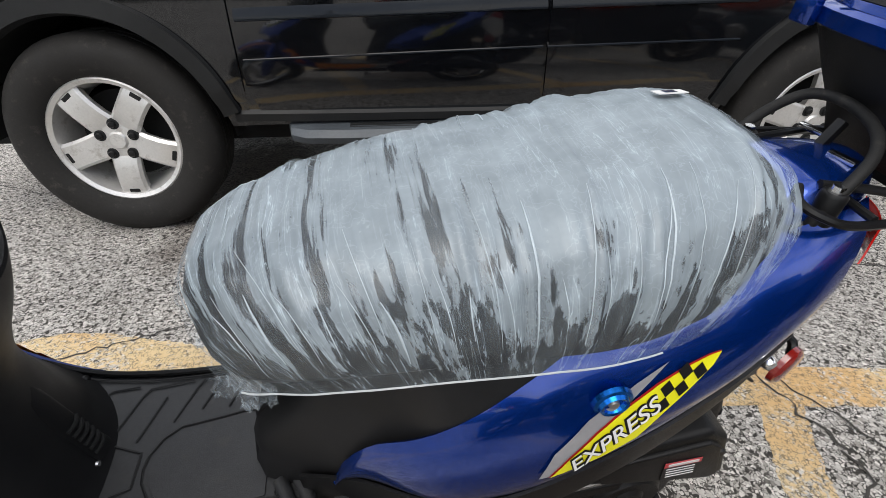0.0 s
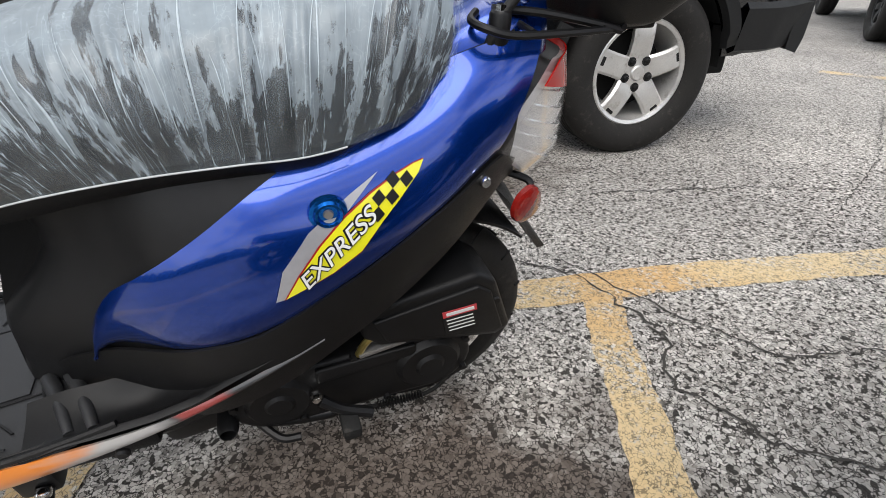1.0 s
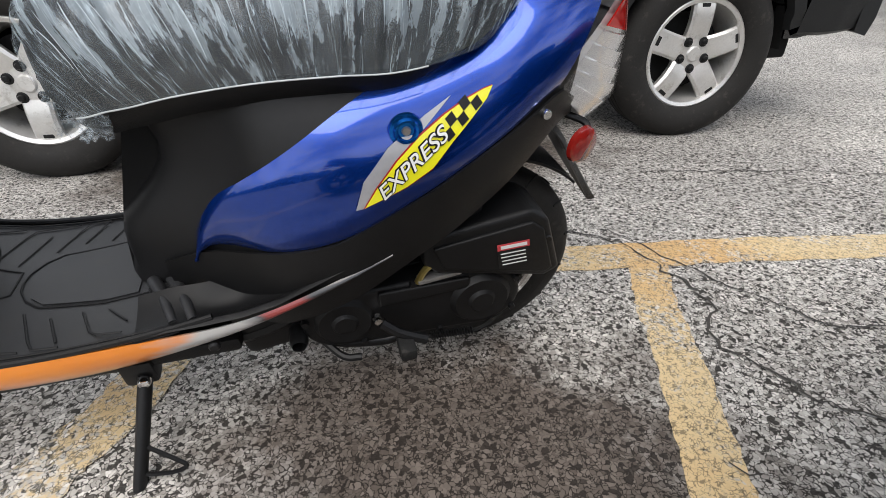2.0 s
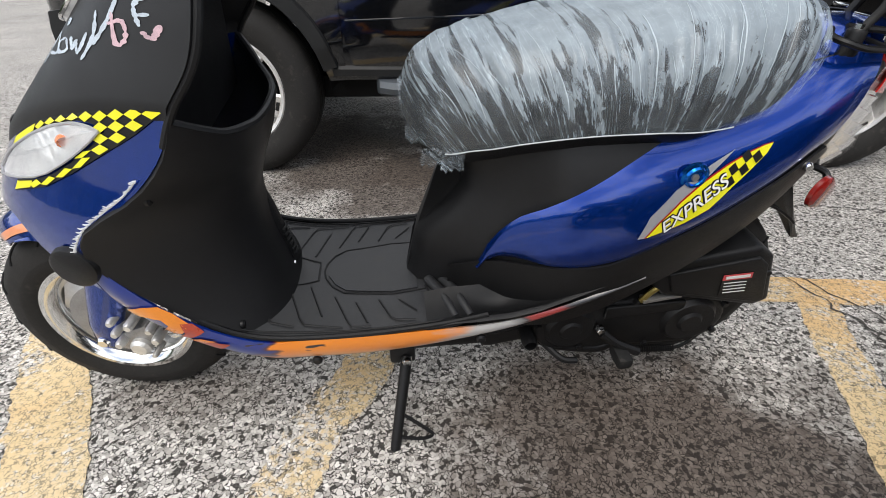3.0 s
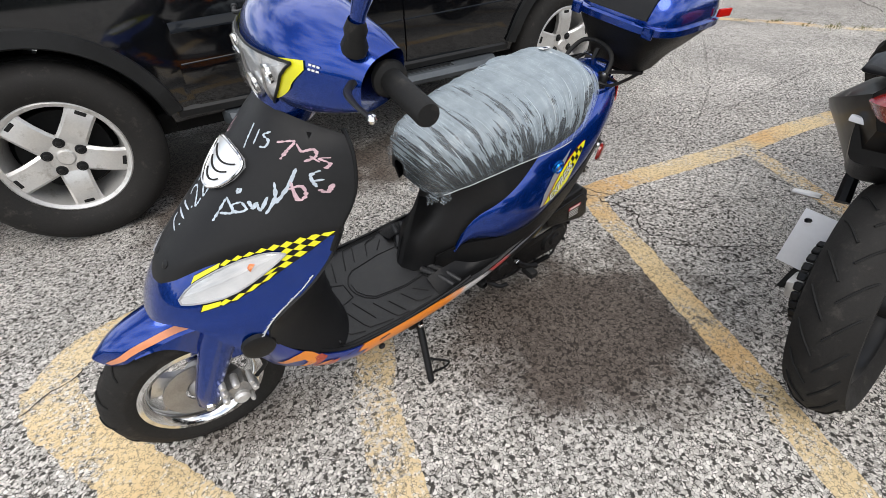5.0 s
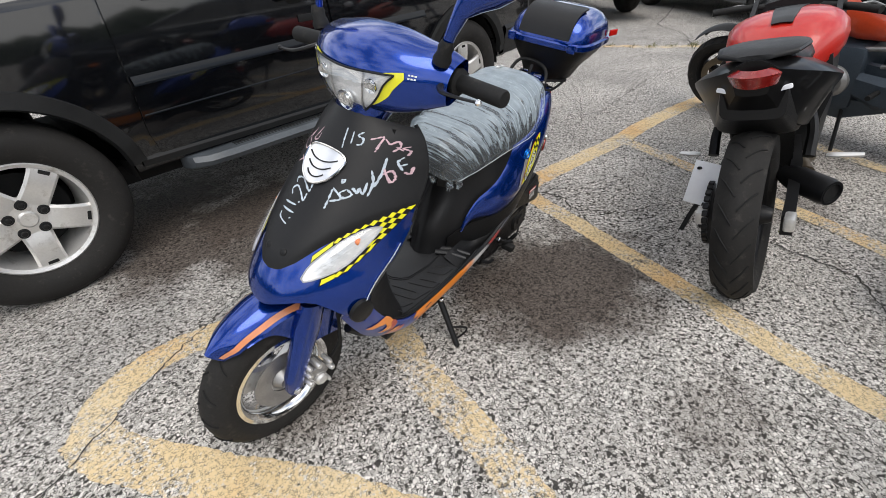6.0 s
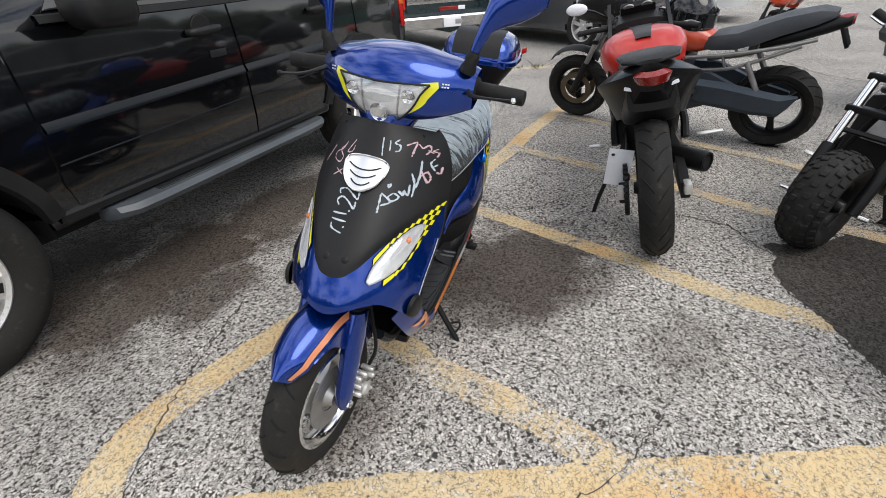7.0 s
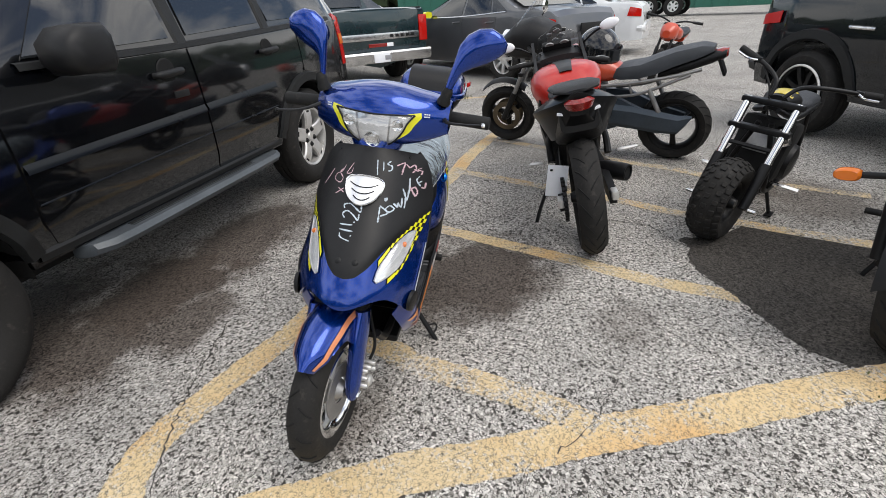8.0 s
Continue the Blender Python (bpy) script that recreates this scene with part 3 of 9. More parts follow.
def suv():
    root = thing("suv", pose(0.005, 2.838, 0, rz=0.9), "black compact sport utility vehicle parked on asphalt", "car")
    s = Shell(
        belt=[(-2.04, 0.62), (-2.02, 0.80), (-1.95, 0.94), (-1.4, 1.03), (-0.85, 1.08), (-0.55, 1.09), (0.8, 1.12), (1.9, 1.16), (2.18, 1.16), (2.24, 1.0)],
        roof=[(-2.04, 0.63), (-2.02, 0.82), (-1.95, 0.97), (-1.4, 1.06), (-0.95, 1.12), (-0.15, 1.64), (0.25, 1.71), (1.4, 1.70), (1.95, 1.64), (2.18, 1.25), (2.24, 1.02)],
        width=[(-2.04, 0.70), (-1.98, 0.80), (-1.80, 0.865), (-1.3, 0.885), (1.4, 0.885), (1.95, 0.865), (2.15, 0.83), (2.24, 0.78)],
        bottom=[(-2.04, 0.40), (-1.8, 0.36), (-0.8, 0.40), (0.8, 0.40), (1.8, 0.40), (2.24, 0.48)],
        arches=[(-1.31, 0.355, 0.42), (1.31, 0.355, 0.42)], roof_in=0.20, step=0.04)
    body = part("body", loft(s.rings()), M_SUV, root, sharp=30)
    # panels of the near side, each a little proud of the shell
    fender = [(-1.88, 0.98), (-0.82, 1.06), (-0.82, 0.42), (-0.87, 0.42), (-0.895, 0.5), (-0.97, 0.64), (-1.12, 0.74), (-1.31, 0.78), (-1.5, 0.74), (-1.65, 0.64), (-1.73, 0.5), (-1.76, 0.44), (-1.9, 0.44)]
    door_f = [(-0.808, 1.065), (0.190, 1.085), (0.205, 0.45), (-0.78, 0.45), (-0.808, 0.55)]
    door_r = [(0.203, 1.085), (1.30, 1.12), (1.30, 0.86), (1.20, 0.84), (1.02, 0.74), (0.91, 0.6), (0.86, 0.45), (0.217, 0.45)]
    quarter = [(1.312, 1.125), (2.12, 1.15), (2.14, 0.62), (1.72, 0.6), (1.62, 0.72), (1.48, 0.80), (1.312, 0.84)]
    part("front_fender", s.patch(fender, 0.008, 10, 0.006), M_SUV, root)
    d1 = part("front_door", s.patch(door_f, 0.008, 8, 0.006), M_SUV, root)
    d2 = part("rear_door", s.patch(door_r, 0.008, 8, 0.006), M_SUV, root)
    part("rear_quarter_panel", s.patch(quarter, 0.008, 8, 0.006), M_SUV, root)
    # windows
    for nm, o in (("front_window", [(-0.62, 1.12), (0.11, 1.14), (0.14, 1.58), (-0.10, 1.57), (-0.2, 1.52)]), ("rear_window", [(0.24, 1.145), (0.90, 1.175), (0.85, 1.60), (0.27, 1.59)]), ("quarter_window", [(1.02, 1.18), (1.86, 1.20), (1.72, 1.58), (0.96, 1.60)])):
        for near in (-1, 1):
            part(nm, s.patch(o, 0.007, 6, 0.004, near), M_GLASS, root)
    part("windshield", grid(lambda a, b: Vector((-0.9 + 0.70 * b, (a * 2 - 1) * (0.74 - 0.12 * b), 1.165 + 0.47 * b)), 10, 8, 0.006), M_GLASS, root)
    for x, z0, z1 in ((0.18, 1.10, 1.62), (0.96, 1.13, 1.63)):
        part("pillar", s.strip([(x, z0), (x + 0.01, (z0 + z1) / 2), (x, z1)], 0.075, 0.012), M_TRIM, root)
    part("belt_moulding", s.strip([(-0.66, 1.095), (0.3, 1.105), (1.9, 1.165)], 0.03, 0.014), M_TRIM, root)
    # body side mouldings
    for d, x0, x1, za, zb in ((d1, -0.80, 0.195, 0.768, 0.797), (d2, 0.21, 0.90, 0.798, 0.812)):
        part("side_moulding", s.strip([(x0, za), ((x0 + x1) / 2, (za + zb) / 2), (x1, zb)], 0.062, 0.018, tilt=0.5), M_MOULD, d)
        part("lower_crease", s.strip([(x0, za - 0.139), ((x0 + x1) / 2, (za + zb) / 2 - 0.138), (x1 - (0.02 if d is d2 else 0), zb - 0.137)], 0.018, 0.010, tilt=0.4), M_MOULD, d)
    part("lower_cladding", s.strip([(-0.87, 0.44), (-0.2, 0.435), (0.86, 0.435)], 0.05, 0.018, tilt=-0.2), M_TRIM, root)
    # wheel arch lips
    for ax in (-1.31, 1.31):
        arc = [(ax + 0.44 * math.cos(a), 0.355 + 0.44 * math.sin(a)) for a in np.linspace(radians(12), radians(168), 13)]
        part("arch_moulding", s.strip(arc, 0.07, 0.03, n=3), M_TRIM, root)
        bm = bmesh.new()
        half = np.linspace(0, math.pi, 15)
        loft([[Vector((ax + 0.418 * math.cos(a), y, 0.355 + 0.418 * math.sin(a))) for a in half] for y in (-0.84, -0.55)], closed=False, bm=bm)
        part("arch_liner", bm, M_UNDER, root)
    # door handles
    for d, x in ((d1, 0.01), (d2, 0.90)):
        z = 0.988 if d is d1 else 1.012
        part("handle_recess", lathe([(0.0, 0.002), (0.055, 0.002), (0.06, -0.004)], 24, Matrix.Translation(s.at(x, z + 0.01, 0.010)) @ Matrix.Rotation(radians(90), 4, "X")), M_UNDER, d)
        part("door_handle", tube([s.at(x - 0.095, z, 0.012), s.at(x - 0.07, z, 0.04), s.at(x + 0.05, z + 0.005, 0.04), s.at(x + 0.10, z + 0.005, 0.012)], [0.012, 0.018, 0.018, 0.013], 10), M_TRIM, d, "dark grey pull handle")
    part("badge", box((0.10, 0.006, 0.032), Matrix.Translation(s.at(0.06, 0.885, 0.010)), 0.002), M_TRIM, d1)
    # running board
    bm = loft([[Vector((x, -0.80 - dy, 0.375 + dz)) for dy, dz in ((0, -0.03), (0.10 * k, -0.035), (0.15 * k, -0.02), (0.165 * k, 0.005), (0.14 * k, 0.026), (0, 0.03))] for x, k in ((-0.70, 0.25), (-0.68, 0.7), (-0.62, 0.95), (-0.5, 1), (0.5, 1), (0.68, 0.95), (0.75, 0.7), (0.77, 0.25))])
    board = part("running_board", bm, M_STEP, root, "grey ribbed running board")
    for k in range(5):
        part("tread_rib", box((0.95, 0.008, 0.006), Matrix.Translation((0.0, -0.88 - 0.014 * k, 0.404 - 0.002 * k)), 0.002), M_TRIM, board)
    # mirror
    mirror = part("door_mirror", loft([[Vector((-0.50 + dx, -0.90 - 0.20 * k, 1.14 + dz)) for dx, dz in ((-0.09 * w, -0.08 * w), (0.05 * w, -0.085 * w), (0.075 * w, -0.05 * w), (0.075 * w, 0.05 * w), (0.05 * w, 0.085 * w), (-0.06 * w, 0.08 * w), (-0.12 * w, 0.03 * w), (-0.12 * w, -0.04 * w))] for k, w in ((0.0, 0.7), (0.06, 0.85), (0.15, 0.95), (0.6, 1.05), (0.85, 1.0), (0.95, 0.88), (1.0, 0.6))]), M_COWL, root, sharp=75)
    part("mirror_foot", box((0.09, 0.12, 0.06), Matrix.Translation((-0.50, -0.86, 1.08)), 0.02), M_TRIM, mirror)
    # ends
    for x, nm in ((-2.03, "front_bumper"), (2.22, "rear_bumper")):
        sgn = -1 if x < 0 else 1
        part(nm, loft([[Vector((x + sgn * dx * (1 - 0.35 * (abs(y) / 0.86) ** 3) - sgn * 0.12 * (abs(y) / 0.86) ** 4, y, z)) for dx, z in ((-0.06, 0.42), (0.04, 0.40), (0.07, 0.47), (0.07, 0.60), (0.05, 0.66), (-0.06, 0.67))] for y in np.linspace(-0.86, 0.86, 21)]), M_TRIM, root)
    part("bumper_corner", s.strip([(1.76, 0.52), (1.95, 0.52), (2.16, 0.54)], 0.22, 0.03), M_TRIM, root)
    for near in (-1, 1):
        part("tail_light", s.patch([(2.05, 0.80), (2.20, 0.80), (2.17, 1.16), (2.03, 1.20)], 0.012, 4, 0.008, near), M_RED, root)
        part("roof_rail", tube([(0.0, near * 0.60, 1.735), (0.1, near * 0.605, 1.775), (1.4, near * 0.605, 1.775), (1.7, near * 0.60, 1.70)], 0.018, 8), M_TRIM, root)
    part("tail_light_amber", s.patch([(2.06, 0.96), (2.19, 0.96), (2.185, 1.04), (2.05, 1.04)], 0.016, 3, 0.004), M_AMBER, root)
    for ax, spin in ((-1.31, 0.94), (1.31, 0.31)):
        for side in (-1, 1):
            wh = new("wheel")
            wh.parent = root
            car_wheel(wh, (ax, side * 0.775, 0.352), 0.358, 0.222, 0.235, 5, spin, side, True, detail=side < 0)
    part("underbody", box((3.9, 1.3, 0.10), Matrix.Translation((0, 0, 0.33)), 0.02), M_UNDER, root)
    return root


suv()

# ---- scooter ----
# local axes: u ahead, v to its left, w up; it leans to its left on the side stand
HEAD, TIP = radians(7), radians(8.5)
ax_u = Vector((-math.cos(HEAD), -math.sin(HEAD), 0))
ax_l = Vector((0, 0, 1)).cross(ax_u)
ax_w = math.cos(TIP) * Vector((0, 0, 1)) + math.sin(TIP) * ax_l
ax_v = math.cos(TIP) * ax_l - math.sin(TIP) * Vector((0, 0, 1))
foot = Vector((-1.0, 0.70, 0)) - 1.2 * ax_u + 0.017 * ax_v
SCOOT = Matrix((ax_u, ax_v, ax_w)).transposed().to_4x4()
SCOOT.translation = foot
STEER_FOOT, STEER_TOP = Vector((1.135, 0, 0.30)), Vector((0.93, 0, 0.88))


def steer(deg):
    return Matrix.Translation(STEER_FOOT) @ Matrix.Rotation(radians(deg), 4, STEER_TOP - STEER_FOOT) @ Matrix.Translation(-STEER_FOOT)


STEER = Matrix.Translation((0, -0.03, 0)) @ steer(-6.0)
BARS = steer(-2.0)
ROOT = thing("motor_scooter", SCOOT, "blue and black motor scooter leaning on its side stand", "scooter")


def spart(name, bm, mat, parent=None, label="", m=None, sharp=38):
    if m is not None:
        bm.transform(m)
    return part(name, bm, mat, parent or ROOT, label, sharp)


# main rear body: half width and height limits along u
BODY = [(0.682, 0.012, 0.28, 0.575), (0.672, 0.034, 0.275, 0.582), (0.645, 0.052, 0.27, 0.59), (0.59, 0.073, 0.265, 0.597), (0.52, 0.104, 0.255, 0.604), (0.44, 0.148, 0.25, 0.612), (0.35, 0.165, 0.285, 0.615), (0.25, 0.162, 0.345, 0.62), (0.15, 0.148, 0.41, 0.65), (0.07, 0.128, 0.48, 0.695), (0.0, 0.098, 0.555, 0.722), (-0.05, 0.068, 0.61, 0.728), (-0.072, 0.04, 0.65, 0.725)]


def bodyv(u, w):
    """Half width of the rear body at that place."""
    us = [r[0] for r in BODY][::-1]
    hw, lo, hi = (hermite(u, us, [r[k] for r in BODY][::-1]) for k in (1, 2, 3))
    k = (w - (lo * 0.55 + hi * 0.45)) / (0.5 * (hi - lo))
    return hw * (1 - (0.30 if k > 0 else 0.16) * min(1.2, abs(k)) ** 2.2)


PEDESTAL = [(0.27, 0.0), (0.345, -0.022), (0.37, -0.018), (0.42, -0.034), (0.46, -0.075), (0.50, -0.103), (0.54, -0.105), (0.585, -0.085), (0.62, -0.06)]     # how the front of the pedestal curves back


def rear_body():
    us = [r[0] for r in BODY][::-1]
    rings = []
    for u in np.linspace(0.682, 0.004, 44):
        lo, hi = (hermite(u, us, [r[k] for r in BODY][::-1]) for k in (2, 3))
        left = [(u, bodyv(u, lo + (hi - lo) * t), lo + (hi - lo) * t) for t in np.linspace(0, 1, 12)]
        top = [(u, bodyv(u, hi) * k, hi + 0.012 * (1 - k * k)) for k in (0.6, 0.0, -0.6)]
        right = [(u, -v, w) for u, v, w in left[::-1]]
        ring = left + top + right
        rings.append([(u + interp(PEDESTAL, w) * max(0.0, (u - 0.42) / 0.245), v, w) for u, v, w in ring])
    spart("rear_body", loft(rings), M_COWL)


rear_body()
LOWER = [(0.552, 0.368), (0.54, 0.386), (0.52, 0.401), (0.49, 0.409), (0.44, 0.409), (0.37, 0.419), (0.32, 0.436), (0.25, 0.470), (0.178, 0.508), (0.107, 0.550), (0.06, 0.582), (0.03, 0.596), (-0.06, 0.60)]
UPPER = [(0.552, 0.374), (0.545, 0.402), (0.53, 0.437), (0.505, 0.475), (0.46, 0.510), (0.42, 0.535), (0.38, 0.559), (0.34, 0.583), (0.295, 0.606), (0.25, 0.627), (0.2, 0.650), (0.12, 0.688), (0.07, 0.704), (-0.06, 0.728)]


def side_curve(table, u):
    return hermite(u, [r[0] for r in table[::-1]], [r[1] for r in table[::-1]])


def body_patch(side, out=0.005):
    def fn(s, t):
        u = 0.552 - (0.518 + 0.070 * t) * s
        lo, hi = side_curve(LOWER, u), side_curve(UPPER, u)
        edge = 1 - abs(2 * t - 1) ** 6
        w = lo + (hi - lo) * t
        return Vector((u, side * (bodyv(u, w) + out * (0.3 + edge) + 0.004 * math.sin(math.pi * t)), w))
    return grid(fn, 40, 10, 0.004)


for sd in (1, -1):
    spart("side_panel", body_patch(sd), M_BLUE, label="glossy blue side panel")
# blue tail section over the rear body
spart("tail_cover", grid(lambda s, t: Vector((0.10 - 0.155 * s, (2 * t - 1) * max(0.03, bodyv(0.10 - 0.165 * s, 0.70)) * 0.97, 0.70 + 0.035 * min(1, s * 2.2) + 0.012 * (1 - (2 * t - 1) ** 2) - 0.045 * max(0, abs(2 * t - 1) - 0.7) / 0.3)), 14, 16, 0.006), M_BLUE)
# lower black edging under the panel
for sd in (1, -1):
    rows = [(0.60, 0.255, 0.36), (0.53, 0.25, 0.392), (0.46, 0.245, 0.405), (0.36, 0.29, 0.418), (0.225, 0.37, 0.481), (0.1, 0.455, 0.550), (0.03, 0.52, 0.590), (-0.015, 0.535, 0.56)]
    spart("under_panel", grid(lambda s, t: (lambda u: Vector((u, sd * (bodyv(u, interp(rows[::-1], u, 1) + t * (interp(rows[::-1], u, 2) - interp(rows[::-1], u, 1))) + 0.006), interp(rows[::-1], u, 1) + t * (interp(rows[::-1], u, 2) - interp(rows[::-1], u, 1)))))(0.60 - 0.615 * s), 30, 6, 0.004), M_BLACK)

# ---- front shell ----
FRONT = [(0.40, 1.235, 1.10, 0.165), (0.45, 1.262, 1.105, 0.172), (0.50, 1.268, 1.102, 0.178), (0.55, 1.255, 1.07, 0.182), (0.60, 1.225, 1.00, 0.184), (0.65, 1.182, 0.952, 0.184), (0.70, 1.13, 0.925, 0.182), (0.75, 1.078, 0.888, 0.176), (0.80, 1.03, 0.872, 0.162), (0.85, 0.985, 0.868, 0.135), (0.885, 0.955, 0.872, 0.095)]


def front(a, h, out=0.0):
    hs = [r[0] for r in FRONT]
    un, ue, vv = (hermite(h, hs, [r[k] for r in FRONT]) for k in (1, 2, 3))
    n = Vector((0.8, a * 0.5, 0.25)).normalized() * out
    return Vector((un - (un - ue) * abs(a) ** 2.3, a * vv, h)) + n


def cowl_low(a):
    a = abs(a)
    return float(np.interp(a, [0, 0.15, 0.3, 0.45, 0.6, 0.8, 1.0], [0.598, 0.602, 0.620, 0.648, 0.668, 0.686, 0.692]))


def nose_low(a):
    a = abs(a)
    return float(np.interp(a, [0, 0.1, 0.28, 0.42, 0.55, 0.64, 0.75, 0.84, 0.92, 1.0], [0.521, 0.523, 0.534, 0.540, 0.540, 0.534, 0.515, 0.492, 0.465, 0.44]))


spart("front_fairing", grid(lambda s, t: front(2 * s - 1, nose_low(2 * s - 1) + t * (cowl_low(2 * s - 1) + 0.004 - nose_low(2 * s - 1))), 48, 14, 0.005), M_BLUE, label="glossy blue front fairing")
COWL = spart("front_cowl", grid(lambda s, t: front(2 * s - 1, cowl_low(2 * s - 1) + t * (0.885 - 0.03 * abs(2 * s - 1) ** 3 - cowl_low(2 * s - 1)), 0.006 * min(1, t * 12)), 48, 24, 0.006), M_COWL, label="matt black cowl with marker writing")
for a in (0.12, -0.12):
    p = front(a, 0.635, 0.006)
    spart("cowl_screw", lathe([(0.0, 0.002), (0.006, 0.002), (0.009, 0.0), (0.0095, -0.003)], 14, Matrix.Translation(p) @ Matrix.Rotation(radians(52), 4, "Y")), M_BLACK, COWL)

# lower flank and skirt, one on each side
SKIRT = [(1.135, 0.53, 0.44, 0.140, 0.12), (1.11, 0.515, 0.39, 0.170, 0.14), (1.06, 0.435, 0.326, 0.179, 0.145), (1.0, 0.364, 0.280, 0.179, 0.145), (0.92, 0.312, 0.238, 0.176, 0.145), (0.84, 0.302, 0.226, 0.172, 0.142), (0.66, 0.298, 0.234, 0.168, 0.145), (0.5, 0.308, 0.278, 0.168, 0.15), (0.37, 0.350, 0.334, 0.166, 0.155), (0.28, 0.388, 0.378, 0.16, 0.155)]


def skirt(side, out=0.0):
    us = [r[0] for r in SKIRT][::-1]

    def fn(s, t):
        u = 1.135 - 0.855 * s
        top, bot, vt, vb = (hermite(u, us, [r[k] for r in SKIRT][::-1]) for k in (1, 2, 3, 4))
        return Vector((u, side * (vt + (vb - vt) * t ** 1.6 + 0.008 * math.sin(math.pi * t) + out), top + (bot - top) * t))
    return grid(fn, 44, 8, 0.005)


def flame_mat():
    m, nt, b = node_mat("flame_decal")
    c = coords(nt)
    sep = nt.nodes.new("ShaderNodeSeparateXYZ")
    mp = add(nt, "ShaderNodeMapping", Scale=(1.0, 0.2, 4.0))
    nt.links.new(c, mp.inputs["Vector"])
    wob = noise_tex(nt, mp.outputs["Vector"], 9.0, 3.0)
    nt.links.new(c, sep.inputs["Vector"])
    ma = nt.nodes.new("ShaderNodeMath")
    ma.operation = "MULTIPLY_ADD"
    ma.inputs[1].default_value = 0.17
    nt.links.new(wob, ma.inputs[0])
    nt.links.new(sep.outputs["X"], ma.inputs[2])
    scaled = nt.nodes.new("ShaderNodeMath")
    scaled.operation = "MULTIPLY"
    scaled.inputs[1].default_value = 0.8
    nt.links.new(ma.outputs["Value"], scaled.inputs[0])
    base = ramp(nt, scaled.outputs["Value"], [(0.3700, (0.02, 0.02, 0.022)), (0.3950, (0.22, 0.025, 0.022)), (0.4300, (0.26, 0.04, 0.035)), (0.4450, (0.05, 0.05, 0.052)), (0.4700, (0.34, 0.33, 0.325)), (0.5280, (0.42, 0.41, 0.40)), (0.5680, (0.75, 0.22, 0.015)), (0.7400, (0.80, 0.24, 0.012)), (0.7930, (0.78, 0.22, 0.012)), (0.8020, (0.06, 0.012, 0.02)), (0.8150, (0.002, 0.022, 0.20))])
    lick = noise_tex(nt, mp.outputs["Vector"], 14.0, 2.0)
    col = mixc(nt, ramp(nt, lick, [(0.70, (0, 0, 0)), (0.73, (1, 1, 1))]), base, (0.012, 0.006, 0.012))
    nt.links.new(col, b.inputs["Base Color"])
    b.inputs["Roughness"].default_value, b.inputs["Coat Weight"].default_value = 0.3, 0.8
    return m


M_FLAME = flame_mat()
for sd in (1, -1):
    sk = spart("side_skirt", skirt(sd), M_FLAME, label="blue skirt with orange flame decal")
    for u, w in ((0.838, 0.240), (0.55, 0.262)):
        spart("skirt_screw", lathe([(0.0, 0.003), (0.006, 0.003), (0.009, 0.0), (0.009, -0.004)], 12, Matrix.Translation((u, sd * 0.166, w)) @ Matrix.Rotation(radians(-90 * sd), 4, "X")), M_STEEL, sk)
    spart("fairing_plug", lathe([(0.0, 0.006), (0.026, 0.006), (0.031, 0.003), (0.033, -0.006)], 28, Matrix.Translation((1.118, sd * 0.176, 0.489)) @ Matrix.Rotation(radians(-90 * sd), 4, "X") @ Matrix.Rotation(radians(12), 4, "Y")), M_BLACK)

M_TONGUE = surface("flame_orange", (0.80, 0.24, 0.012), 0.3, coat=0.8, vary=0.12, scale=20)
M_LICK = surface("flame_red", (0.42, 0.04, 0.012), 0.3, coat=0.8, vary=0.3, scale=20)


def on_skirt(u, w, side):
    us = [r[0] for r in SKIRT][::-1]
    top, bot, vt, vb = (hermite(u, us, [r[k] for r in SKIRT][::-1]) for k in (1, 2, 3, 4))
    t = max(0.0, min(1.0, (top - w) / (top - bot)))
    return Vector((u, side * (vt + (vb - vt) * t ** 1.6 + 0.008 * math.sin(math.pi * t) + 0.0022), w))


for sd in (1, -1):
    for outline, mat in (([(1.096, 0.396), (1.080, 0.408), (1.060, 0.414), (1.038, 0.412), (1.022, 0.396), (1.006, 0.370), (1.022, 0.352), (1.040, 0.346), (1.056, 0.352), (1.046, 0.360), (1.036, 0.372), (1.042, 0.386), (1.060, 0.390), (1.078, 0.386)], M_TONGUE),
                         ([(1.019, 0.374), (1.002, 0.372), (0.990, 0.352), (1.012, 0.340), (1.034, 0.338), (1.018, 0.352)], M_LICK),
                         ([(1.034, 0.324), (1.005, 0.334), (0.960, 0.318), (0.980, 0.304), (1.015, 0.308)], M_LICK),
                         ([(1.026, 0.330), (1.000, 0.337), (0.978, 0.328), (1.000, 0.325)], M_TONGUE)):
        spart("flame_tongue", sheet(outline, lambda x, y: on_skirt(x, y, sd), 0.0, 8), mat)

# inner leg shield: from the edge round the steering column, open at the top
SHIELD = [(0.29, 0.93, 0.872, 0.160), (0.32, 0.958, 0.888, 0.166), (0.36, 1.0, 0.897, 0.168), (0.40, 1.035, 0.906, 0.170), (0.44, 1.066, 0.911, 0.172), (0.50, 1.096, 0.911, 0.176), (0.55, 1.08, 0.895, 0.180), (0.60, 1.0, 0.873, 0.182), (0.65, 0.952, 0.860, 0.182), (0.70, 0.93, 0.852, 0.180)]


def shield(a, h):
    hs = [r[0] for r in SHIELD]
    ue, uc, vv = (hermite(h, hs, [r[k] for r in SHIELD]) for k in (1, 2, 3))
    k = 1 - abs(a) ** 2.6
    return Vector((ue + (uc - ue) * k, a * vv, h))


def pocket_top(a):
    return float(np.interp(abs(a), [0, 0.4, 0.67, 0.85, 1.0], [0.640, 0.640, 0.648, 0.668, 0.690]))


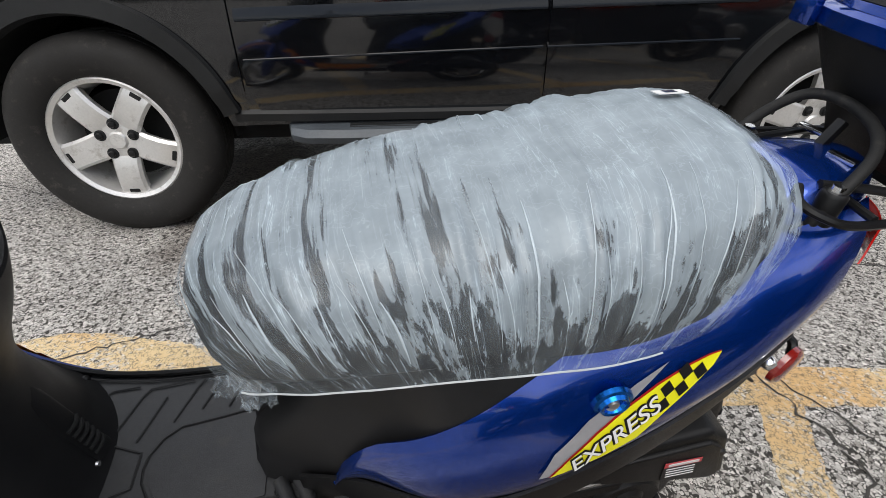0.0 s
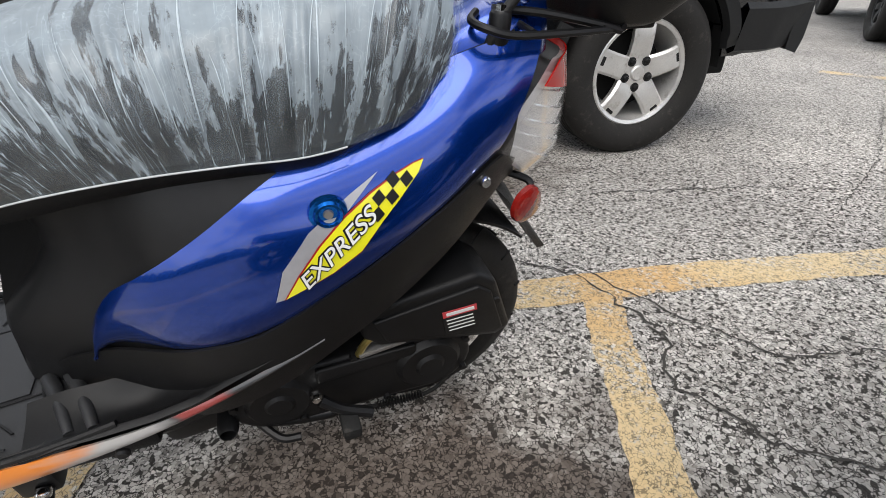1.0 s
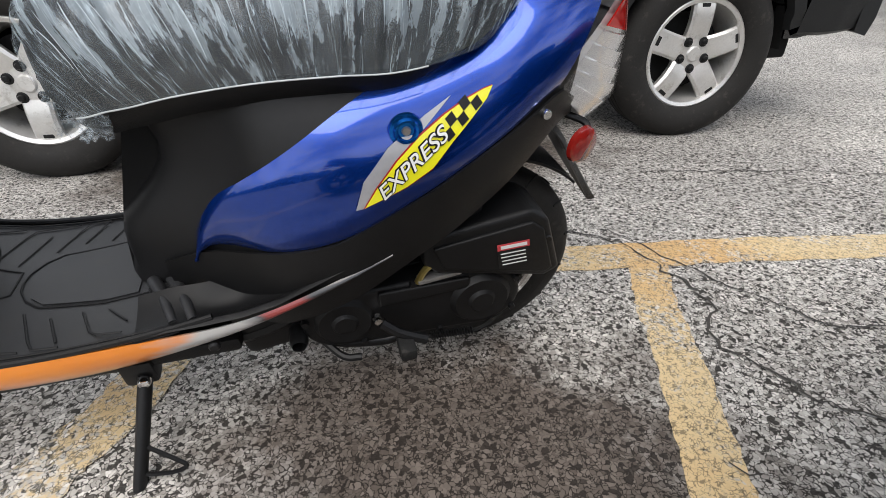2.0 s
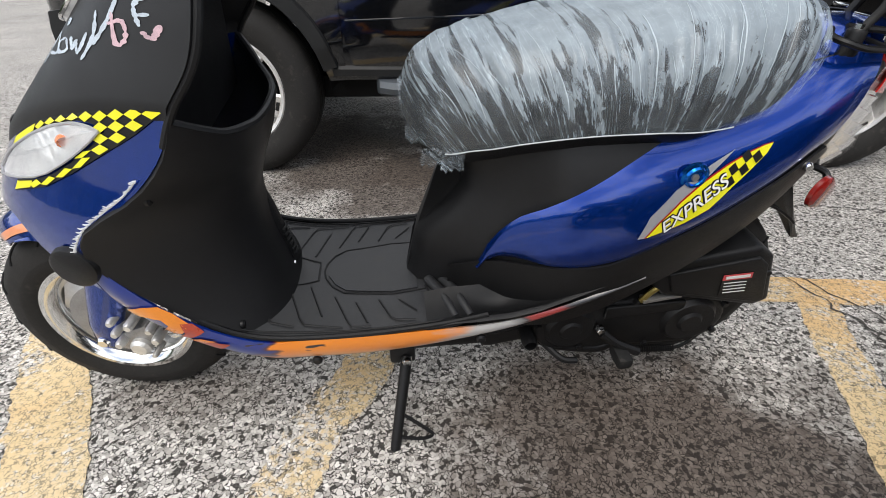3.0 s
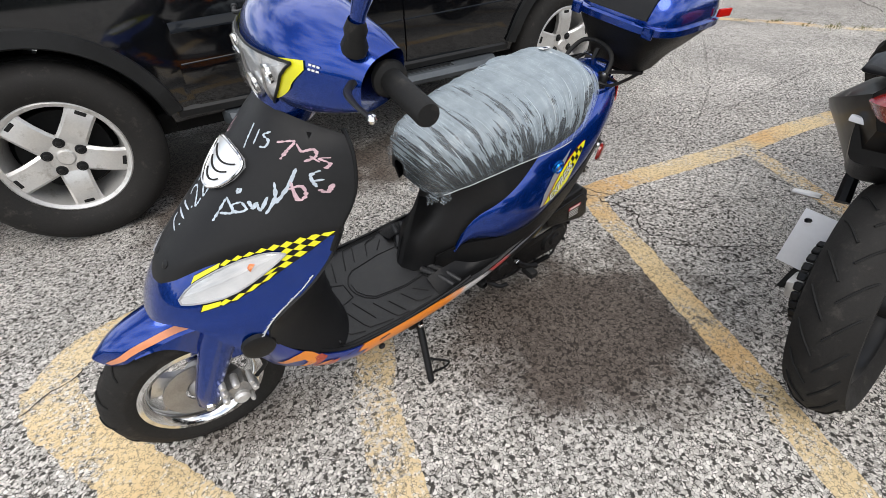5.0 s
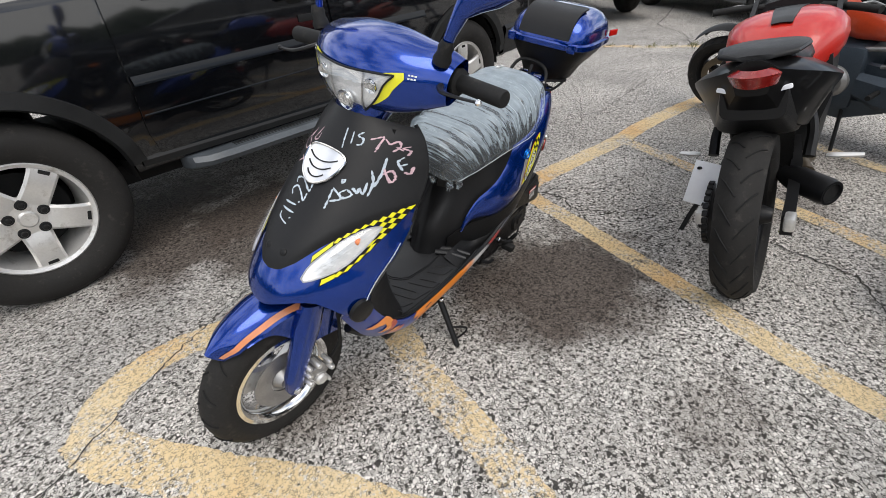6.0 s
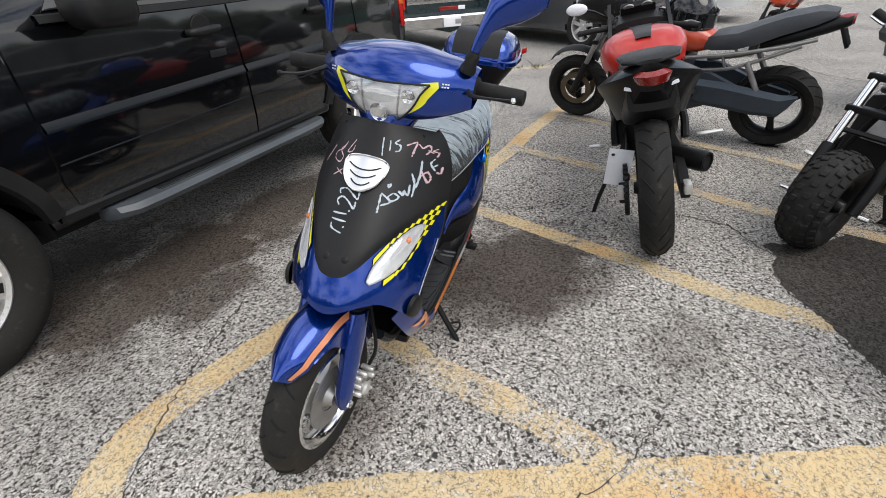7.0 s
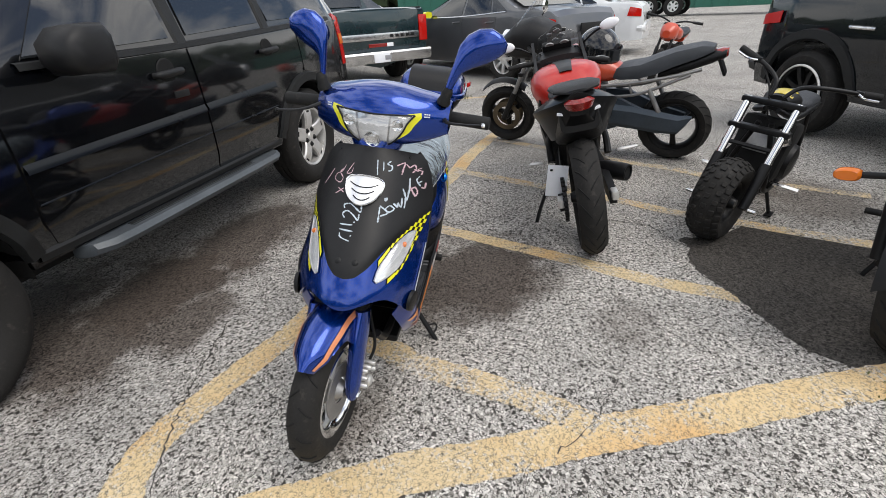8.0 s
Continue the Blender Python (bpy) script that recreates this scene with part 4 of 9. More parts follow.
spart("leg_shield", grid(lambda s, t: shield(2 * s - 1, 0.29 + t * (pocket_top(2 * s - 1) - 0.29)), 40, 20, 0.006), M_COWL, label="black inner leg shield with pocket")
rim_line = [shield(a, pocket_top(a)) for a in np.linspace(-1, 1, 21)]
spart("pocket_rim", tube(rim_line, 0.006, 8, 2), M_BLACK)
spart("cowl_back", grid(lambda s, t: Vector((0.955 - 0.03 * t, (2 * s - 1) * (0.165 - 0.06 * t), 0.61 + 0.25 * t)), 8, 8, 0.006), M_BLACK)
for a in (1, -1):
    edge = [front(a, h) + Vector((0.0, -0.003 * a, 0)) for h in np.linspace(0.66, 0.86, 9)]
    spart("cowl_edge", tube(edge, 0.005, 8, 2), M_BLACK)
bar = spart("hook_bar", loft([[Vector((u + du, -0.03 + dv, w)) for du, dv in ((0.012, -0.018), (-0.004, -0.018), (-0.010, -0.010), (-0.010, 0.010), (-0.004, 0.018), (0.012, 0.018))] for u, w in ((0.922, 0.475), (0.912, 0.44), (0.902, 0.39), (0.892, 0.345), (0.884, 0.322))]), M_BLACK, label="black ribbed hook bar")
for k in range(6):
    spart("rib", tube([(0.893 - 0.0022 * k, -0.044, 0.392 - 0.011 * k), (0.889 - 0.0022 * k, -0.03, 0.392 - 0.011 * k), (0.893 - 0.0022 * k, -0.016, 0.392 - 0.011 * k)], 0.0028, 6, 3), M_RUBBER, bar)
spart("bar_screw", lathe([(0.0, 0.004), (0.004, 0.004), (0.005, 0.001)], 10, Matrix.Translation((0.884, -0.008, 0.322)) @ Matrix.Rotation(radians(-90), 4, "Y")), M_CHROME, bar)
for a, h in ((0.93, 0.585), (-0.93, 0.585), (0.90, 0.33), (-0.90, 0.33)):
    spart("shield_screw", lathe([(0.0, 0.003), (0.005, 0.003), (0.008, 0.0), (0.008, -0.004)], 12, Matrix.Translation(shield(a, h) + Vector((-0.007, 0, 0))) @ Matrix.Rotation(radians(-90), 4, "Y")), M_STEEL)
spart("steering_column", tube([(1.10, 0, 0.40), (0.952, 0, 0.85)], 0.03, 14), M_STEEL)
# worn white scrape along the shield edge
rngs = random.Random(5)
bm = bmesh.new()
for k in range(120):
    h = 0.48 + 0.14 * k / 120
    p = front(0.985, h, 0.003)
    ln = rngs.uniform(0.001, 0.007)
    q = p + Vector((ln * 0.8, 0.002, ln * rngs.uniform(-0.3, 0.8)))
    tube([p, q], [0.0013, 0.0006], 5, bm=bm)
spart("scrape", bm, M_WHITE, label="white scuffed edge")

# floor board
DECK = [(0.52, 0.318, 0.16), (0.60, 0.308, 0.166), (0.68, 0.301, 0.168), (0.80, 0.299, 0.170), (0.88, 0.306, 0.172), (0.95, 0.326, 0.173), (1.0, 0.364, 0.172)]


def deckw(u):
    return hermite(u, [r[0] for r in DECK], [r[1] for r in DECK])


deck = spart("floorboard", grid(lambda s, t: (lambda u: Vector((u, (2 * t - 1) * interp(DECK, u, 2), deckw(u) - 0.006 * abs(2 * t - 1) ** 8)))(0.585 + 0.415 * s), 30, 20), M_MAT, label="black ribbed rubber floorboard")
for sd in (1, -1):
    spart("floor_edge", tube([(u, sd * (interp(DECK, u, 2) - 0.004), deckw(u) + 0.001) for u in np.linspace(0.54, 1.0, 12)], 0.005, 8, 2), M_BLACK)


def groove(pts, closed=False):
    pts = pts + pts[:1] if closed else pts
    fine = []
    for (a, b), (c, d) in zip(pts, pts[1:]):
        fine += [(a + (c - a) * k / 4, b + (d - b) * k / 4) for k in range(4)]
    fine.append(pts[-1])
    spart("mat_groove", tube([Vector((u, v, deckw(u) + 0.0012)) for u, v in fine], 0.0018, 5, 1, flat=0.5), M_BLACK, deck)


def raised(outline):
    spart("tread_pad", sheet(outline, lambda u, v: Vector((u, v, deckw(u) + 0.0028)), 0.006, 6), M_MAT, deck)


groove([(0.612, 0.0), (0.64, 0.07), (0.70, 0.074), (0.79, 0.062), (0.812, 0.045), (0.826, 0.02), (0.829, 0.0)])
groove([(0.64, -0.07), (0.70, -0.074), (0.79, -0.062), (0.812, -0.045), (0.826, -0.02), (0.829, 0.0)])
raised([(0.655, -0.066), (0.655, 0.066), (0.70, 0.069), (0.786, 0.057), (0.806, 0.04), (0.82, 0.015), (0.82, -0.015), (0.806, -0.04), (0.786, -0.057), (0.70, -0.069)])
groove([(0.877, -0.040), (0.838, -0.026), (0.838, 0.026), (0.877, 0.040)], True)
for sd in (1, -1):
    groove([(0.884, sd * 0.056), (0.862, sd * 0.122), (0.853, sd * 0.137), (0.789, sd * 0.147)])
    groove([(0.850, sd * 0.044), (0.825, sd * 0.119)])
    groove([(0.805, sd * 0.072), (0.782, sd * 0.130), (0.773, sd * 0.146), (0.741, sd * 0.149)])
    groove([(0.767, sd * 0.089), (0.746, sd * 0.140)])
    groove([(0.726, sd * 0.087), (0.706, sd * 0.132), (0.695, sd * 0.139), (0.663, sd * 0.144)])
    groove([(0.690, sd * 0.091), (0.660, sd * 0.123)])
    groove([(0.945, sd * 0.07), (0.915, sd * 0.125), (0.905, sd * 0.135), (0.87, sd * 0.142)])
    groove([(0.925, sd * 0.078), (0.965, sd * 0.090), (0.985, sd * 0.120), (0.975, sd * 0.148)])
    groove([(0.641, sd * 0.062), (0.614, sd * 0.145), (0.622, sd * 0.154), (0.76, sd * 0.155), (0.86, sd * 0.154), (0.965, sd * 0.158)])
    for k in range(2):
        spart("heel_ridge", tube([(0.634 - 0.026 * k, sd * 0.052, 0.312), (0.612 - 0.026 * k, sd * 0.10, 0.315), (0.594 - 0.026 * k, sd * 0.150, 0.310)], [0.010, 0.009, 0.006], 10, 5, flat=0.8), M_MAT, deck)
STEP = [(0.34, 0.376), (0.40, 0.348), (0.45, 0.326), (0.50, 0.314), (0.56, 0.310), (0.60, 0.310), (0.645, 0.302)]


def foot_step(sd):
    """The ledge for a passenger's foot, with a raised lip along its outer edge."""
    def fn(s, t):
        u = 0.645 - 0.305 * s
        dip = 0.014 * math.exp(-((u - 0.52) / 0.05) ** 2) * math.sin(math.pi * min(1, t * 1.2)) if t < 0.83 else 0.0
        return Vector((u, sd * (0.095 + 0.073 * t), interp(STEP, u) + 0.018 * (1 - t) ** 2 - dip + 0.004 * math.exp(-((t - 0.9) / 0.06) ** 2)))
    return grid(fn, 30, 16)


for sd in (1, -1):
    fs = spart("passenger_foot_step", foot_step(sd), M_BLACK)

# ---- wheels, fork and fender ----
TYRE_R, RIM_R = 0.212, 0.134


def scooter_tyre(r, rim, w):
    h = w / 2
    return [(rim, -h * 0.72), (rim + 0.012, -h * 0.9), (rim + 0.03, -h), (r - 0.045, -h * 0.99), (r - 0.026, -h * 0.88), (r - 0.010, -h * 0.62), (r - 0.002, -h * 0.3), (r, 0), (r - 0.002, h * 0.3), (r - 0.010, h * 0.62), (r - 0.026, h * 0.88), (r - 0.045, h * 0.99), (rim + 0.03, h), (rim + 0.012, h * 0.9), (rim, h * 0.72)]


def tread_grooves(centre, r, m, parent, n=30):
    for k in range(n):
        bm = bmesh.new()
        pts = []
        for t in np.linspace(0.1, 1, 5):
            for_sd = (1 if k % 2 else -1) * t * 0.036
            a = 2 * math.pi * k / n + t * 0.16
            rr = r + 0.0008 - 0.020 * t ** 2.6
            pts.append(Vector(centre) + Vector((rr * math.sin(a), for_sd, rr * math.cos(a))))
        tube(pts, 0.0022, 5, 2, bm=bm)
        spart("tread_groove", bm, M_UNDER, parent, m=m)


def scooter_wheel(name, centre, m, label):
    hold = new(name)
    hold.parent = ROOT
    tagged(hold, label=label)
    at = Matrix.Translation(centre) @ ALONG_Y
    ty = spart("tyre", lathe(scooter_tyre(TYRE_R, RIM_R, 0.09), 64, at, close=True), M_TYRE, hold, m=m)
    spart("rim", lathe([(RIM_R + 0.006, -0.036), (RIM_R + 0.006, -0.032), (RIM_R - 0.012, -0.028), (RIM_R - 0.02, 0.0), (RIM_R - 0.012, 0.028), (RIM_R + 0.006, 0.032), (RIM_R + 0.006, 0.037), (RIM_R - 0.004, 0.038), (RIM_R - 0.016, 0.030), (RIM_R - 0.026, 0.0), (RIM_R - 0.016, -0.030), (RIM_R - 0.004, -0.038)], 56, at, close=True), M_CHROME, hold, m=m)
    for k in range(3):
        bm = bmesh.new()
        a = 2 * math.pi * k / 3 + 0.4
        for sgn in (0,):
            d, e = Vector((math.cos(a), 0, math.sin(a))), Vector((-math.sin(a), 0, math.cos(a)))
            rings = []
            for rr, ww, th in ((0.02, 0.03, 0.02), (0.05, 0.028, 0.017), (0.085, 0.03, 0.014), (0.108, 0.042, 0.013)):
                c = Vector(centre) + d * rr
                rings.append([c + e * x * ww + Vector((0, y * th, 0)) for x, y in ((-1, -0.6), (-0.7, -1), (0.7, -1), (1, -0.6), (1, 0.6), (0.7, 1), (-0.7, 1), (-1, 0.6))])
            loft(rings, bm=bm)
        spart("spoke", bm, M_ALLOY, hold, m=m)
    spart("hub", lathe([(0.0, -0.05), (0.02, -0.05), (0.026, -0.04), (0.034, -0.03), (0.034, 0.03), (0.026, 0.04), (0.02, 0.05), (0.0, 0.05)], 24, at), M_CAST, hold, m=m)
    tread_grooves(centre, TYRE_R, m, hold)
    return hold


FAX = Vector((1.238, 0, 0.208))
FEND = Vector((1.214, 0, 0.221))
RAX = Vector((0.105, 0, 0.211))
fw = scooter_wheel("front_wheel", FAX, STEER, "front wheel with cast three-spoke rim")
spart("brake_disc", lathe([(0.04, 0.030), (0.088, 0.030), (0.088, 0.034), (0.04, 0.034)], 40, Matrix.Translation(FAX) @ ALONG_Y, close=True), M_CAST, fw, m=STEER)
scooter_wheel("rear_wheel", RAX, Matrix.Identity(4), "rear wheel")


def fender():
    def fn(s, t):
        a = radians(-62 + 108 * s)     # from behind the top to the tip
        r = 0.238 + 0.016 * math.sin(math.pi * s) + (0.012 * max(0, s - 0.75) * 4)
        half = interp([(0, 0.056), (0.3, 0.070), (0.7, 0.066), (0.9, 0.052), (1.0, 0.022)], s)
        k = 2 * t - 1
        drop = 0.055 * abs(k) ** 2.5 * (1 - 0.3 * s)
        return FEND + Vector(((r - drop) * math.sin(a), k * half, (r - drop) * math.cos(a) + 0.012))
    return grid(fn, 30, 16, 0.004)


fend = spart("front_fender", fender(), M_BLUE, m=STEER, label="blue front fender with orange stripe")
M_STRIPE = surface("stripe_orange", (0.72, 0.27, 0.12), 0.35, coat=0.7, vary=0.12)
for sd in (1, -1):
    def fn(s, t):
        a = radians(-14 + 58 * s)
        r = 0.238 + 0.016 * math.sin(math.pi * (a + radians(62)) / radians(108)) + 0.012 * max(0, (math.degrees(a) + 62) / 108 - 0.75) * 4 + 0.0025
        half = interp([(0, 0.056), (0.3, 0.070), (0.7, 0.066), (0.9, 0.052), (1.0, 0.022)], (math.degrees(a) + 62) / 108)
        k = sd * (0.80 + 0.14 * t)
        drop = 0.055 * abs(k) ** 2.5 * (1 - 0.3 * (math.degrees(a) + 62) / 108)
        return FEND + Vector(((r - drop) * math.sin(a), k * half * 1.02, (r - drop) * math.cos(a) + 0.012))
    spart("fender_stripe", grid(fn, 18, 3), M_STRIPE, fend, m=STEER)
for sd in (1, -1):
    def fn(s, t):
        a = radians(-58 + 88 * s)
        k = (math.degrees(a) + 62) / 108
        r = 0.238 + 0.016 * math.sin(math.pi * k) + 0.012 * max(0, k - 0.75) * 4 - 0.055 * (1 - 0.3 * k)
        half = interp([(0, 0.056), (0.3, 0.070), (0.7, 0.066), (0.9, 0.052), (1.0, 0.022)], k)
        deep = hermite(s, [0, 0.35, 0.52, 0.64, 0.8, 1.0], [0.05, 0.10, 0.112, 0.075, 0.018, 0.001])
        return FEND + Vector((r * math.sin(a), sd * (half - 0.001 + 0.004 * t), r * math.cos(a) + 0.013 - deep * t))
    spart("fender_side", grid(fn, 24, 5, 0.003), M_BLUE, fend, m=STEER)
for sd in (1, -1):
    rings = []
    for u, w, a, b in ((1.14, 0.45, 0.034, 0.022), (1.165, 0.39, 0.040, 0.026), (1.20, 0.31, 0.033, 0.026), (1.226, 0.245, 0.029, 0.025), (1.236, 0.205, 0.025, 0.021), (1.238, 0.185, 0.015, 0.013)):
        rings.append([Vector((u + a * math.cos(q), sd * 0.072 + b * math.sin(q), w + 0.25 * a * math.cos(q))) for q in np.linspace(0, 2 * math.pi, 16, endpoint=False)])
    fk = spart("fork_cover", loft(rings), M_BLUE, m=STEER)
    spart("fork_tube", tube([(1.238, sd * 0.064, 0.208), (1.06, sd * 0.06, 0.62)], 0.016, 12), M_STEEL, fk, m=STEER)
    spart("axle_nut", lathe([(0.0, 0.012), (0.009, 0.012), (0.012, 0.008), (0.012, -0.006)], 6, Matrix.Translation((1.237, sd * 0.086, 0.206)) @ Matrix.Rotation(radians(-90 * sd), 4, "X")), M_CHROME, fk, m=STEER)
    ax0, ax1 = Vector((1.142, sd * 0.062, 0.43)), Vector((1.092, sd * 0.061, 0.55))
    spart("fork_boot", tube([ax0.lerp(ax1, k / 12) for k in range(13)], [0.027 if k % 2 else 0.021 for k in range(13)], 14, 1), M_RUBBER, fk, m=STEER)
    spart("boot_clamp", tube([ax0.lerp(ax1, -0.06), ax0.lerp(ax1, 0.02)], 0.0265, 14, 1), M_CHROME, fk, m=STEER)
# brake caliper behind the left fork leg
cal = spart("brake_caliper", box((0.055, 0.05, 0.05), Matrix.Translation((1.165, 0.068, 0.215)) @ Matrix.Rotation(radians(20), 4, "Y"), 0.012), M_CAST, m=STEER)
for du, dw, r in ((0.032, 0.050, 0.0075), (0.034, 0.022, 0.008), (0.036, -0.006, 0.0085), (0.004, 0.040, 0.009), (0.002, -0.016, 0.019), (-0.030, 0.030, 0.0075), (-0.034, 0.004, 0.009), (-0.020, -0.034, 0.006)):
    spart("caliper_bolt", lathe([(0.0, 0.016), (r * 0.7, 0.016), (r, 0.010), (r, -0.02)], 16, Matrix.Translation((1.165 + du, 0.091, 0.215 + dw)) @ Matrix.Rotation(radians(-90), 4, "X")), M_ALLOY, cal, m=STEER)
spart("brake_hose", tube([(1.12, 0.08, 0.23), (1.09, 0.09, 0.28), (1.07, 0.07, 0.36), (1.05, 0.04, 0.48)], 0.005, 8), M_RUBBER, m=STEER)
spart("fork_boot", lathe([(0.026, 0.0), (0.03, 0.012), (0.025, 0.02), (0.03, 0.032), (0.025, 0.04), (0.03, 0.052), (0.026, 0.062)], 18, Matrix.Translation((1.12, 0.058, 0.435)) @ Matrix.Rotation(radians(-18), 4, "Y")), M_RUBBER, m=STEER)

# ---- handlebar ----
NAC = [(-0.200, 0.792, 0.868, 0.930, 1.004), (-0.16, 0.79, 0.903, 0.914, 1.022), (-0.12, 0.79, 0.930, 0.902, 1.032), (-0.06, 0.79, 0.952, 0.891, 1.045), (0, 0.79, 0.958, 0.888, 1.049)]
NAC += [(-r[0], *r[1:]) for r in NAC[-2::-1]]


def nac(v, q, out=0.0):
    """Point of the handlebar cover at v across and angle q (0 ahead, 90 up)."""
    vs = [r[0] for r in NAC]
    u0, u1, w0, w1 = (hermite(v, vs, [r[k] for r in NAC]) for k in (1, 2, 3, 4))
    q = radians(q)
    cu, cw, au, aw = (u0 + u1) / 2, (w0 + w1) / 2, (u1 - u0) / 2 + out, (w1 - w0) / 2 + out
    return Vector((cu + au * math.copysign(abs(math.cos(q)) ** 0.75, math.cos(q)), v, cw + aw * math.copysign(abs(math.sin(q)) ** 0.75, math.sin(q)) - 0.02 * math.cos(q)))


BAR = spart("handlebar_cover", grid(lambda s, t: nac(-0.200 + 0.400 * s, 360 * t), 36, 40), M_BLUE, m=BARS, label="glossy blue handlebar cover")


LAMP_V = 0.114


def lamp_q(v, t):
    """Angle on the handlebar cover from the lower (t = 0) to the upper edge of the headlamp."""
    k = min(1.0, abs(v) / LAMP_V)
    lo, hi = -64 + 86 * k ** 1.2, 15 + 7 * k ** 1.6
    return lo + (hi - lo) * t


spart("headlamp_bowl", grid(lambda s, t: nac(LAMP_V * (2 * s - 1), lamp_q(LAMP_V * (2 * s - 1), t), 0.002), 40, 16), M_LAMP_IN, BAR, m=BARS)
lens = spart("headlamp_lens", grid(lambda s, t: nac(LAMP_V * (2 * s - 1), lamp_q(LAMP_V * (2 * s - 1), t), 0.006 + 0.014 * math.sin(math.pi * t) * math.sin(math.pi * s) ** 0.5), 40, 16, 0.002), M_LENS, BAR, "clear headlamp lens", m=BARS)
lens.visible_shadow = False
rim_pts = [nac(v, lamp_q(v, 1.0), 0.006) for v in np.linspace(-LAMP_V, LAMP_V, 25)] + [nac(v, lamp_q(v, 0.0), 0.006) for v in np.linspace(LAMP_V, -LAMP_V, 25)]
spart("lamp_rim", tube(rim_pts + rim_pts[:1], 0.0024, 6, 1), M_TRIM, BAR, m=BARS)
for v, r in ((0.0, 0.020), (0.070, 0.014), (-0.070, 0.014)):
    p = nac(v, lamp_q(v, 0.55), 0.006)
    spart("bulb_ring", lathe([(0.0, 0.004), (r * 0.45, 0.004), (r * 0.55, 0.0), (r, 0.002), (r * 1.15, 0.005), (r * 1.15, 0.0)], 24, Matrix.Translation(p) @ Matrix.Rotation(radians(100), 4, "Y")), M_CHROME, BAR, m=BARS)
for v in (-0.040, 0.040):
    spart("reflector_divider", tube([nac(v * (1 + 0.25 * t), lamp_q(v * (1 + 0.25 * t), t), 0.004) for t in np.linspace(0.05, 0.95, 8)], 0.0022, 6, 2), M_CAST, BAR, m=BARS)


def accent(sd):
    """A yellow crescent round the outer tip of the headlamp."""
    def fn(s, t):
        if s < 0.35:
            k = s / 0.35
            v, q = 0.080 + 0.034 * k, lamp_q(0.080 + 0.034 * k, 1.0)
        else:
            k = (s - 0.35) / 0.65
            v, q = 0.114 - 0.048 * k, lamp_q(0.114 - 0.048 * k, 0.0)
        wide = 0.020 * math.sin(math.pi * min(1.0, max(0.0, s))) ** 0.8
        return nac(sd * (v + wide * t), q + (10 * t * wide / 0.02 if s < 0.35 else -2 * t), 0.003)
    return grid(fn, 28, 4)


for sd in (1, -1):
    spart("lamp_accent", accent(sd), M_YELLOW, BAR, m=BARS)
    for k in range(6):
        spart("accent_dot", sheet([(-0.002, -1.4), (0.002, -1.4), (0.002, 1.4), (-0.002, 1.4)], lambda a, b: nac(sd * (0.139 + 0.0055 * (k // 2) + a), 22 + 6 * (k % 2) + b, 0.003)), M_WHITE, BAR, m=BARS)
spart("handlebar_under", loft([[Vector((cu + au * math.cos(q), av * math.sin(q), w)) for q in np.linspace(0, 2 * math.pi, 20, endpoint=False)] for cu, au, av, w in ((0.885, 0.06, 0.11, 0.925), (0.90, 0.06, 0.08, 0.89), (0.915, 0.05, 0.06, 0.855))]), M_BLUE, m=BARS)
